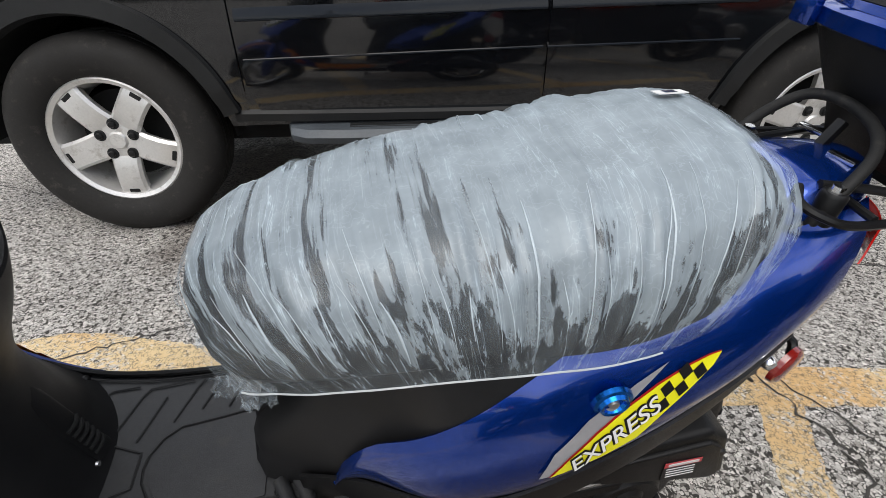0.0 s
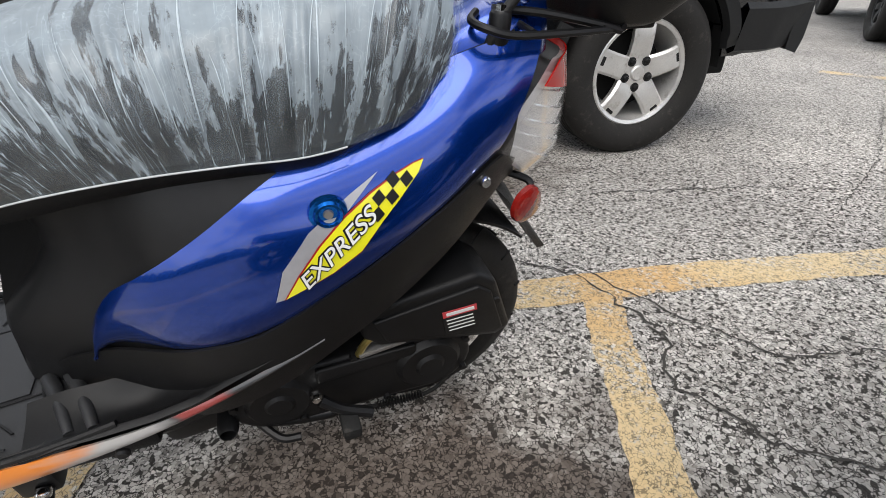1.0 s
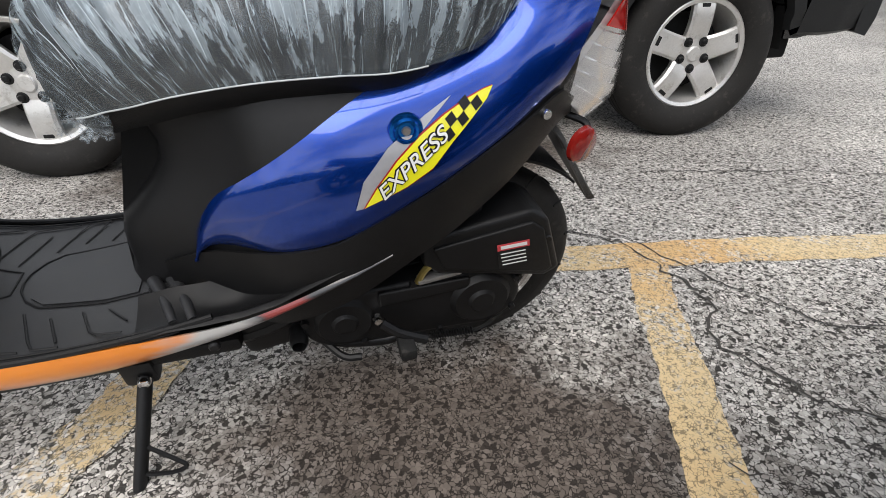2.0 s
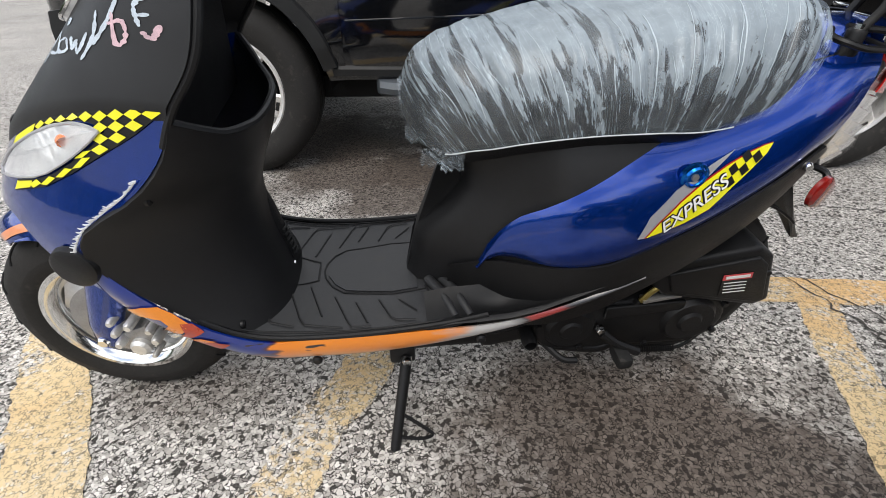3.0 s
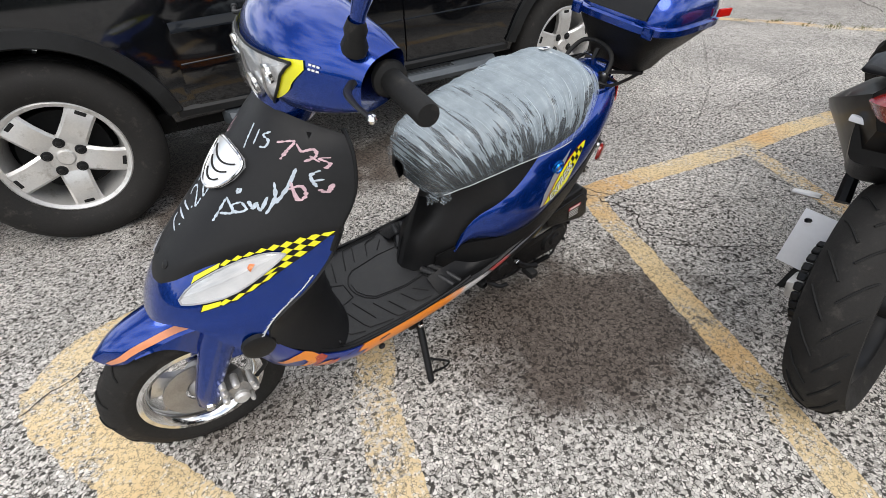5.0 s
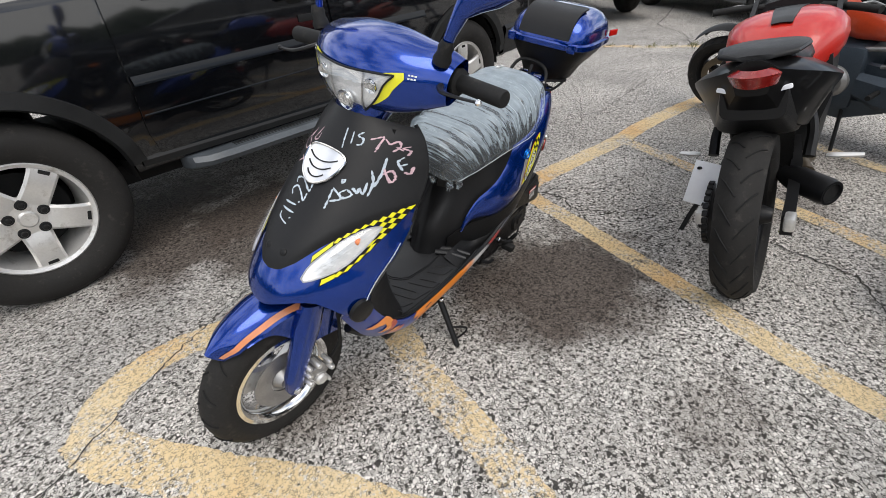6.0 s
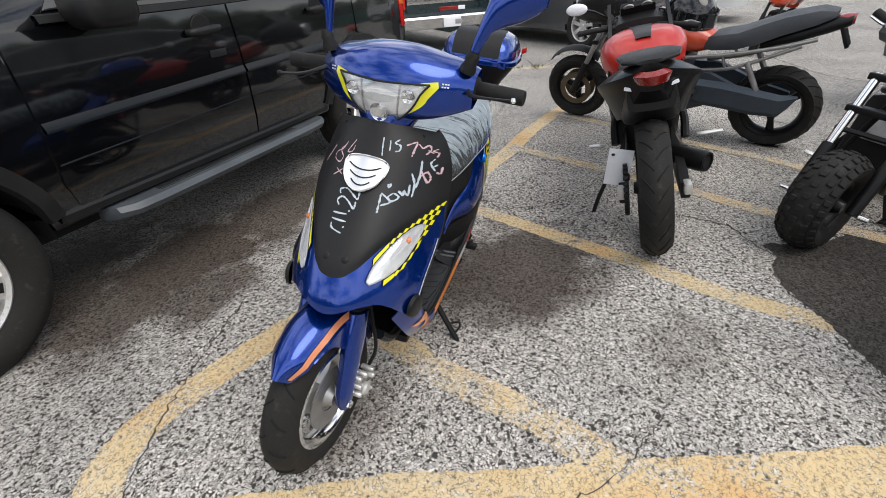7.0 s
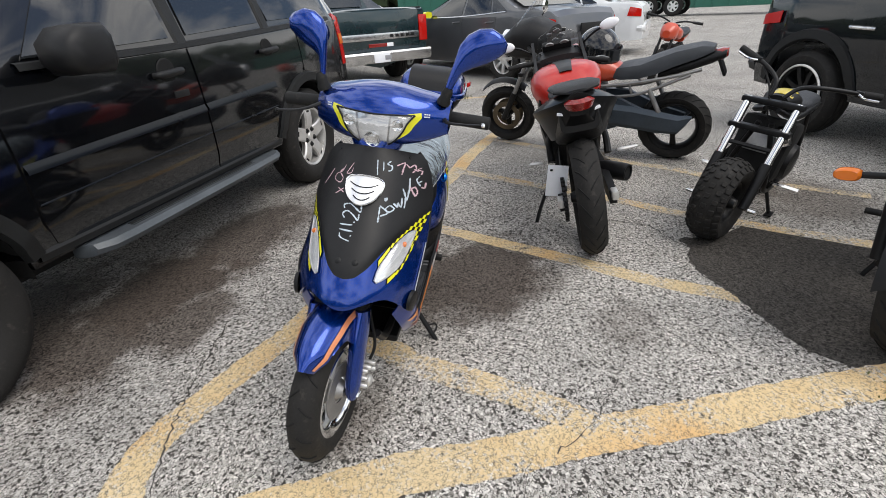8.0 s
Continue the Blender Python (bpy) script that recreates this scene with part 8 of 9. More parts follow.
    part("front_mudguard", grid(lambda s, t: Vector((wb + 0.315 * math.sin(radians(-40 + 85 * s)), (2 * t - 1) * 0.06, 0.295 + 0.315 * math.cos(radians(-40 + 85 * s)) - 0.03 * (2 * t - 1) ** 2)), 14, 8, 0.004), M_COWL, root)
    part("side_stand", tube([(0.62, 0.12, 0.26), (0.56, 0.24, 0.04)], 0.011, 8), M_STEEL, root)
    return root


street_bike()


def helmet(x, y, z, turn):
    root = thing("motorcycle_helmet", pose(x, y, z, 0, 12, turn) @ Matrix.Scale(1.12, 4), "glossy black full-face helmet resting on a fuel tank", "helmet")
    bm = bmesh.new()
    bmesh.ops.create_uvsphere(bm, u_segments=36, v_segments=24, radius=1.0)
    for v in bm.verts:
        v.co = Vector((v.co.x * (0.175 if v.co.x > 0 else 0.16), v.co.y * 0.14, max(v.co.z * 0.15, -0.12)))
        if v.co.x > 0.02 and v.co.z < -0.03:
            v.co.x += 0.02
    part("shell", bm, surface("helmet_black", (0.012, 0.012, 0.014), 0.12, coat=1.0, vary=0.3, scale=20, dirt=(0.12, 0.12, 0.12)), root)
    part("visor", grid(lambda s, t: Vector((0.187 * math.cos(radians(-75 + 150 * s)), 0.150 * math.sin(radians(-75 + 150 * s)), -0.045 + 0.085 * t)), 24, 6, 0.003), M_GLASS, root)
    part("chin_rim", tube([(0.17 * math.cos(a), 0.13 * math.sin(a), -0.12) for a in np.linspace(-1.6, 1.6, 9)], 0.008, 8), M_RUBBER, root)


def mini_bike():
    # rear contact; it heads towards the open lane and leans on its stand
    root = thing("mini_chopper", lean_pose(1.573, -1.227, 150, 9), "black mini chopper with knobby balloon tyres and chrome fork", "motorcycle", "parked motorcycles")
    wb = 0.98
    sm, top, ft = moto_common(root, wb, 0.225, 0.17, 0.225, 0.18, -6, M_CHROME, True, rake=30, fork=0.56)
    for sd in (1, -1):
        part("axle_end", lathe([(0.0, 0.02), (0.010, 0.018), (0.012, 0.0), (0.012, -0.02)], 10, sm @ Matrix.Translation((wb, sd * 0.165, 0.215)) @ Matrix.Rotation(radians(-90 * sd), 4, "X")), M_CHROME, root)
        # the bar stands turned: one grip rides higher than the other
        line = [(0.69, -0.03, 0.73), (0.655, -0.04, 0.80), (0.60, -0.13, 0.855), (0.56, -0.25, 0.895)] if sd < 0 else [(0.69, 0.03, 0.73), (0.655, 0.08, 0.785), (0.62, 0.184, 0.802), (0.50, 0.35, 0.79)]
        hb = part("handlebar", tube(line, 0.011, 10), M_STEEL, root)
        g0, g1 = Vector(line[-2]).lerp(Vector(line[-1]), 0.35 if sd < 0 else 0.75), Vector(line[-1]) + (Vector(line[-1]) - Vector(line[-2])) * 0.25
        part("grip", tube([g0, g1], 0.018, 12), M_RUBBER, hb)
        part("brake_lever", tube([g0 + Vector((0.02, 0, 0)), g0.lerp(g1, 0.4) + Vector((0.05, 0, -0.01)), g1 + Vector((0.035, 0, -0.015))], 0.006, 8), M_CHROME, hb)
        part("lever_clamp", box((0.03, 0.035, 0.03), Matrix.Translation(g0), 0.006), M_STEEL, hb)
        part("frame_tube", tube([top + Vector((-0.03, sd * 0.03, -0.05)), (0.55, sd * 0.10, 0.62), (0.20, sd * 0.11, 0.60), (-0.15, sd * 0.10, 0.58)], 0.014, 10), M_STEEL, root)
        part("down_tube", tube([top + Vector((-0.02, sd * 0.03, -0.12)), (0.64, sd * 0.10, 0.34), (0.58, sd * 0.12, 0.20), (0.30, sd * 0.13, 0.19), (0.0, sd * 0.13, 0.225)], 0.014, 10), M_STEEL, root)
        part("seat_stay", tube([(0.0, sd * 0.13, 0.225), (0.12, sd * 0.12, 0.45), (0.22, sd * 0.11, 0.60)], 0.013, 10), M_STEEL, root)
        part("foot_peg", tube([(0.50, sd * 0.12, 0.23), (0.50, sd * 0.27, 0.23)], 0.012, 8), M_CHROME, root)
        c = ft.lerp(top, 0.52)
    bm = tube([ft.lerp(top, 0.55) + Vector((0, -0.14, 0)), ft.lerp(top, 0.55) + Vector((0, 0.14, 0))], 0.012, 8)
    bm.transform(sm)
    part("fork_brace", bm, M_STEEL, root)
    part("fuel_tank", ovals([(0.34, 0.64, 0.05, 0.03), (0.42, 0.665, 0.085, 0.055), (0.52, 0.68, 0.09, 0.06), (0.62, 0.685, 0.05, 0.04)]), M_COWL, root)
    part("tank_decal", grid(lambda s, t: Vector((0.42 + 0.17 * s, (2 * t - 1) * 0.055, 0.732 + 0.012 * math.sin(math.pi * s) - 0.016 * (2 * t - 1) ** 2)), 8, 6, 0.002), surface("decal_yellow_dark", (0.62, 0.48, 0.02), 0.4, coat=0.6, vary=0.1), root)
    part("seat", ovals([(-0.20, 0.60, 0.07, 0.03), (-0.10, 0.605, 0.105, 0.045), (0.12, 0.60, 0.10, 0.045), (0.30, 0.61, 0.06, 0.03)]), M_GREY_SEAT, root)
    part("engine", box((0.30, 0.28, 0.34), Matrix.Translation((0.44, 0, 0.40)) @ Matrix.Rotation(radians(-12), 4, "Y"), 0.04), M_UNDER, root)
    part("cylinder_head", box((0.13, 0.16, 0.12), Matrix.Translation((0.55, 0.0, 0.46)) @ Matrix.Rotation(radians(-35), 4, "Y"), 0.02), M_CAST, root)
    for k in range(5):
        part("cooling_fin", box((0.006, 0.20, 0.15), Matrix.Translation((0.48 + 0.018 * k, 0, 0.42 + 0.012 * k)) @ Matrix.Rotation(radians(-35), 4, "Y"), 0.002, seg=1), M_CAST, root)
    part("recoil_cover", lathe([(0.0, 0.03), (0.06, 0.03), (0.10, 0.015), (0.11, -0.02)], 30, Matrix.Translation((0.40, 0.15, 0.34)) @ Matrix.Rotation(radians(-90), 4, "X")), M_BLACK, root)
    part("air_cleaner", lathe([(0.0, 0.03), (0.05, 0.025), (0.06, 0.0), (0.06, -0.03)], 24, Matrix.Translation((0.58, 0.10, 0.52)) @ Matrix.Rotation(radians(-70), 4, "X")), M_CHROME, root)
    part("exhaust", tube([(0.56, -0.12, 0.40), (0.50, -0.18, 0.28), (0.20, -0.18, 0.26), (0.0, -0.17, 0.30)], [0.016, 0.016, 0.03, 0.03], 12), M_STEEL, root)
    part("side_stand", tube([(0.52, 0.12, 0.20), (0.50, 0.185, 0.055)], 0.010, 8), M_STEEL, root)
    part("side_stand_foot", box((0.08, 0.04, 0.010), Matrix.Translation((0.50, 0.19, 0.048)) @ Matrix.Rotation(radians(10), 4, "X"), 0.003), M_STEEL, root)
    part("throttle_cable", tube([(0.60, -0.13, 0.845), (0.68, -0.05, 0.76), (0.69, 0.0, 0.62), (0.56, 0.05, 0.48)], 0.005, 6), M_RUBBER, root)


mini_bike()


def cruiser():
    root = thing("black_motorcycle", lean_pose(-0.18, -1.241, -36, 6), "black motorcycle with amber turn signals beside a mini chopper", "motorcycle", "parked motorcycles")
    sm, top, ft = moto_common(root, 1.42, 0.30, 0.12, 0.31, 0.15, 4, M_CAST)
    part("rear_mudguard", grid(lambda s, t: Vector((0.335 * math.sin(radians(-80 + 120 * s)), (2 * t - 1) * 0.085, 0.31 + 0.345 * math.cos(radians(-80 + 120 * s)) - 0.03 * (2 * t - 1) ** 2)), 16, 8, 0.005), M_COWL, root)
    part("tail_unit", ovals([(0.20, 0.74, 0.11, 0.08), (0.0, 0.77, 0.12, 0.09), (-0.18, 0.79, 0.115, 0.09), (-0.28, 0.80, 0.09, 0.07)]), M_COWL, root)
    part("tail_light", ovals([(-0.27, 0.745, 0.075, 0.035), (-0.305, 0.745, 0.07, 0.03), (-0.32, 0.745, 0.04, 0.015)]), M_TAIL, root, "red tail light")
    part("seat", ovals([(-0.16, 0.83, 0.09, 0.03), (-0.05, 0.83, 0.12, 0.045), (0.2, 0.79, 0.13, 0.05), (0.45, 0.77, 0.12, 0.04), (0.58, 0.78, 0.07, 0.02)]), M_GREY_SEAT, root)
    part("fuel_tank", ovals([(0.52, 0.78, 0.08, 0.05), (0.62, 0.81, 0.13, 0.09), (0.80, 0.84, 0.14, 0.10), (0.95, 0.85, 0.11, 0.08), (1.02, 0.85, 0.06, 0.04)]), M_COWL, root)
    part("engine", box((0.42, 0.30, 0.34), Matrix.Translation((0.72, 0, 0.44)), 0.05), M_UNDER, root)
    part("engine_cover", lathe([(0.0, 0.03), (0.08, 0.028), (0.10, 0.01), (0.105, -0.02)], 28, Matrix.Translation((0.66, 0.155, 0.40)) @ Matrix.Rotation(radians(-90), 4, "X")), M_CAST, root)
    for sd in (1, -1):
        st = part("signal_stalk", tube([(-0.20, sd * 0.05, 0.70), (-0.21, sd * 0.12, 0.695), (-0.21, sd * 0.205, 0.69)], 0.011, 10), M_STEEL, root)
        part("turn_signal", ovals([(-0.235, 0.69, 0.030, 0.016), (-0.225, 0.69, 0.038, 0.021), (-0.20, 0.69, 0.038, 0.021), (-0.18, 0.69, 0.026, 0.014)]), M_AMBER, st, "amber turn signal").location = (0, sd * 0.23, 0)
        part("shock_absorber", tube([(0.06, sd * 0.13, 0.66), (-0.01, sd * 0.13, 0.33)], 0.026, 12), M_STEEL, root)
        part("swing_arm", tube([(0.0, sd * 0.115, 0.31), (0.45, sd * 0.12, 0.36)], 0.022, 10), M_STEEL, root)
        part("foot_peg", tube([(0.42, sd * 0.15, 0.36), (0.42, sd * 0.27, 0.37)], 0.014, 10), M_RUBBER, root)
        bm = tube([top + Vector((0.0, sd * 0.04, 0.06)), top + Vector((-0.04, sd * 0.22, 0.10)), top + Vector((-0.16, sd * 0.38, 0.08))], 0.014, 12)
        bm.transform(sm)
        part("handlebar", bm, M_STEEL, root)
    part("muffler", tube([(-0.22, -0.20, 0.30), (0.25, -0.19, 0.27), (0.6, -0.14, 0.25)], [0.042, 0.042, 0.022], 16), M_STEEL, root)
    part("headlamp", lathe([(0.0, 0.02), (0.07, 0.015), (0.085, 0.0), (0.08, -0.08)], 28, Matrix.Translation((1.30, 0, 0.86)) @ Matrix.Rotation(radians(90), 4, "Y")), M_CHROME, root)
    part("side_stand", tube([(0.55, 0.12, 0.26), (0.50, 0.24, 0.03)], 0.011, 8), M_STEEL, root)


cruiser()


def small_bike():
    root = thing("small_motorcycle", lean_pose(7.3, -1.5, 158, 8), "small red motorcycle parked further off on asphalt", "motorcycle", "parked motorcycles")
    sm, top, ft = moto_common(root, 1.15, 0.25, 0.09, 0.25, 0.10, 10, M_STEEL)
    part("fuel_tank", ovals([(0.40, 0.60, 0.07, 0.05), (0.52, 0.65, 0.12, 0.09), (0.68, 0.68, 0.12, 0.09), (0.78, 0.69, 0.06, 0.04)]), M_BIKE_ORANGE, root, "red fuel tank")
    part("front_fairing", ovals([(0.82, 0.66, 0.10, 0.10), (0.92, 0.70, 0.13, 0.13), (1.02, 0.70, 0.10, 0.10), (1.08, 0.68, 0.05, 0.05)]), M_BIKE_ORANGE, root)
    part("seat", ovals([(-0.15, 0.68, 0.06, 0.03), (0.0, 0.66, 0.11, 0.045), (0.25, 0.62, 0.11, 0.045), (0.42, 0.62, 0.07, 0.03)]), M_COWL, root)
    part("tail_unit", ovals([(0.2, 0.56, 0.09, 0.05), (-0.1, 0.62, 0.08, 0.05), (-0.24, 0.67, 0.05, 0.03)]), M_BIKE_ORANGE, root)
    part("engine", box((0.32, 0.24, 0.28), Matrix.Translation((0.56, 0, 0.36)), 0.04), M_UNDER, root)
    for sd in (1, -1):
        bm = tube([top + Vector((0.0, sd * 0.04, 0.02)), top + Vector((-0.02, sd * 0.18, 0.06)), top + Vector((-0.08, sd * 0.36, 0.06))], 0.012, 10)
        bm.transform(sm)
        hb = part("handlebar", bm, M_STEEL, root)
        bm = tube([top + Vector((-0.06, sd * 0.27, 0.06)), top + Vector((-0.10, sd * 0.40, 0.06))], 0.019, 10)
        bm.transform(sm)
        part("grip", bm, M_RUBBER, hb)
    part("side_stand", tube([(0.5, 0.10, 0.22), (0.46, 0.20, 0.03)], 0.010, 8), M_STEEL, root)


small_bike()

helmet(2.36, -0.115, 0.845, 215)


# ---- parked cars further off ----
M_GREY_CAR = surface("paint_grey", (0.095, 0.098, 0.105), 0.35, metal=0.3, coat=0.7, vary=0.1, scale=3)
M_GREEN_CAR = surface("paint_dark_green", (0.008, 0.028, 0.034), 0.3, metal=0.3, coat=1.0, vary=0.2, scale=3)
M_WHITE_CAR = surface("paint_white", (0.72, 0.73, 0.74), 0.3, coat=1.0, vary=0.05, scale=3)
M_CHROME_CAR = surface("bumper_chrome", (0.62, 0.62, 0.62), 0.22, metal=1.0, vary=0.2, scale=9)
M_BLACK_CAR = surface("paint_black_blue", (0.004, 0.006, 0.008), 0.25, coat=1.0, vary=0.3, scale=3)


def car_wheels(root, s, axles, r, rim, w, half, spokes=7, mat=None):
    for ax in axles:
        for sd in (-1, 1):
            wh = new("wheel")
            wh.parent = root
            car_wheel(wh, (ax, sd * (half - w / 2 + 0.01), r), r, rim, w, spokes, 0.2, sd, False, mat, detail=False)


def sedan(m, paint, label, name="sedan"):
    root = thing(name, m, label, "car", "parked cars")
    s = Shell(
        belt=[(-2.40, 0.55), (-2.34, 0.70), (-2.1, 0.80), (-1.1, 0.93), (-0.6, 0.96), (1.3, 1.02), (1.75, 1.05), (2.25, 1.02), (2.38, 0.92), (2.42, 0.6)],
        roof=[(-2.40, 0.56), (-2.34, 0.72), (-2.1, 0.83), (-1.1, 0.97), (-0.75, 1.03), (0.0, 1.38), (0.45, 1.46), (0.9, 1.43), (1.65, 1.10), (1.8, 1.08), (2.25, 1.05), (2.38, 0.95), (2.42, 0.62)],
        width=[(-2.40, 0.70), (-2.2, 0.82), (-1.6, 0.90), (1.6, 0.90), (2.2, 0.84), (2.42, 0.72)],
        bottom=[(-2.4, 0.28), (-1.0, 0.24), (1.0, 0.24), (2.42, 0.32)], arches=[(-1.38, 0.33, 0.38), (1.36, 0.33, 0.38)], roof_in=0.20)
    part("body", loft(s.rings()), paint, root, sharp=30)
    for near in (-1, 1):
        part("front_window", s.patch([(-0.52, 1.0), (0.35, 1.02), (0.36, 1.37), (0.02, 1.33)], 0.006, 5, 0.004, near), M_GLASS, root)
        part("rear_window", s.patch([(0.41, 1.02), (1.08, 1.05), (0.95, 1.33), (0.42, 1.37)], 0.006, 5, 0.004, near), M_GLASS, root)
        part("quarter_light", s.patch([(1.12, 1.05), (1.42, 1.08), (1.0, 1.31)], 0.006, 4, 0.004, near), M_GLASS, root)
        for x0, x1 in ((-0.85, 0.37), (0.385, 1.22)):
            d = part("door", s.patch([(x0, 0.97), (x1, 0.99), (x1 + (0.0 if x0 < 0 else -0.10), 0.34), (x0 + 0.02, 0.34)], 0.006, 6, 0.004, near), paint, root)
            part("door_handle", tube([s.at(x1 - 0.24, 0.90, 0.01, near), s.at(x1 - 0.2, 0.905, 0.035, near), s.at(x1 - 0.09, 0.91, 0.035, near), s.at(x1 - 0.05, 0.91, 0.01, near)], 0.011, 8), paint, d)
        part("window_trim", s.strip([(-0.55, 0.985), (0.4, 1.005), (1.42, 1.065)], 0.02, 0.012, near), M_CHROME_CAR, root)
        part("tail_light", s.patch([(2.08, 0.80), (2.36, 0.78), (2.35, 0.93), (2.12, 0.98)], 0.010, 4, 0.006, near), M_RED, root)
        part("door_mirror", ovals([(-0.60, 1.03, 0.05, 0.03), (-0.56, 1.04, 0.09, 0.055), (-0.48, 1.04, 0.085, 0.055)]), M_YELLOW if near < 0 and paint is M_GREY_CAR else paint, root).location = (0, near * 0.97, 0)
    part("windshield", grid(lambda a, b: Vector((-0.76 + 0.76 * b, (2 * a - 1) * (0.74 - 0.14 * b), 1.055 + 0.345 * b)), 8, 6, 0.005), M_GLASS, root)
    part("rear_glass", grid(lambda a, b: Vector((1.66 - 0.72 * b, (2 * a - 1) * (0.70 - 0.10 * b), 1.13 + 0.32 * b)), 8, 6, 0.005), M_GLASS, root)
    part("rear_bumper", ovals([(2.30, 0.55, 0.80, 0.14), (2.40, 0.55, 0.78, 0.13), (2.45, 0.55, 0.70, 0.10)]), paint, root)
    part("plate_recess", box((0.02, 0.5, 0.16), Matrix.Translation((2.44, 0, 0.78)), 0.01), M_TRIM, root)
    car_wheels(root, s, (-1.38, 1.36), 0.33, 0.225, 0.22, 0.89)
    return root


def pickup(m):
    root = thing("pickup_truck", m, "dark green pickup truck with chrome step bumper", "truck")
    s = Shell(
        belt=[(-3.0, 0.8), (-2.9, 1.0), (-1.6, 1.1), (-1.2, 1.12), (0.5, 1.14), (2.48, 1.16), (2.5, 1.14)],
        roof=[(-3.0, 0.82), (-2.9, 1.03), (-1.6, 1.14), (-1.2, 1.20), (-0.7, 1.68), (0.4, 1.70), (0.55, 1.18), (2.48, 1.18), (2.5, 1.17)],
        width=[(-3.0, 0.80), (-2.6, 0.90), (2.3, 0.93), (2.5, 0.915)], bottom=[(-3.0, 0.45), (2.5, 0.50)], arches=[(-2.0, 0.36, 0.43), (1.5, 0.36, 0.43)], roof_in=0.16)
    part("body", loft(s.rings()), M_GREEN_CAR, root, sharp=30)
    part("tailgate", box((0.03, 1.52, 0.54), Matrix.Translation((2.515, 0, 0.90)), 0.012), M_GREEN_CAR, root)
    part("tailgate_band", box((0.012, 1.50, 0.10), Matrix.Translation((2.535, 0, 0.79)), 0.004), M_CHROME_CAR, root, "silver tailgate strip with lettering bars")
    for k in range(5):
        part("lettering_bar", box((0.006, 0.06, 0.05), Matrix.Translation((2.542, 0.62 - 0.10 * k, 0.79)), 0.004), M_DECAL_BLACK, root)
    for sd in (1, -1):
        part("tail_light", box((0.03, 0.16, 0.40), Matrix.Translation((2.515, sd * 0.85, 0.88)), 0.012), M_RED, root)
        part("bed_rail", box((1.9, 0.07, 0.03), Matrix.Translation((1.5, sd * 0.84, 1.185)), 0.008), M_TRIM, root)
        part("side_window", s.patch([(-0.95, 1.2), (0.35, 1.22), (0.32, 1.6), (-0.62, 1.6)], 0.006, 5, 0.004, sd), M_GLASS, root)
    part("rear_window", grid(lambda a, b: Vector((0.57 - 0.06 * b, (2 * a - 1) * (0.72 - 0.05 * b), 1.24 + 0.38 * b)), 4, 4, 0.005), M_GLASS, root)
    bump_ = part("rear_bumper", loft([[Vector((x, y, z)) for x, z in ((2.5, 0.38), (2.62, 0.40), (2.645, 0.46), (2.645, 0.54), (2.62, 0.57), (2.5, 0.575))] for y in np.linspace(-0.92, 0.92, 9)]), M_CHROME_CAR, root, "chrome step bumper")
    part("number_plate", box((0.006, 0.30, 0.14), Matrix.Translation((2.65, -0.05, 0.475)), 0.002), M_PLATE, bump_, "white plate with plain bars")
    part("plate_bar", box((0.004, 0.12, 0.07), Matrix.Translation((2.656, 0.06, 0.475)), 0.001), M_SILVER, bump_)
    part("reflective_tape", box((0.006, 0.34, 0.055), Matrix.Translation((2.535, -0.05, 0.66)), 0.002), M_REFLECT, root)
    part("reflective_tape", box((0.006, 0.12, 0.056), Matrix.Translation((2.536, 0.18, 0.66)), 0.002), M_PLATE, root)
    car_wheels(root, s, (-2.0, 1.5), 0.36, 0.20, 0.23, 0.92, 6, M_TRIM)
    part("axle", tube([(1.5, -0.7, 0.36), (1.5, 0.7, 0.36)], 0.06, 10), M_UNDER, root)


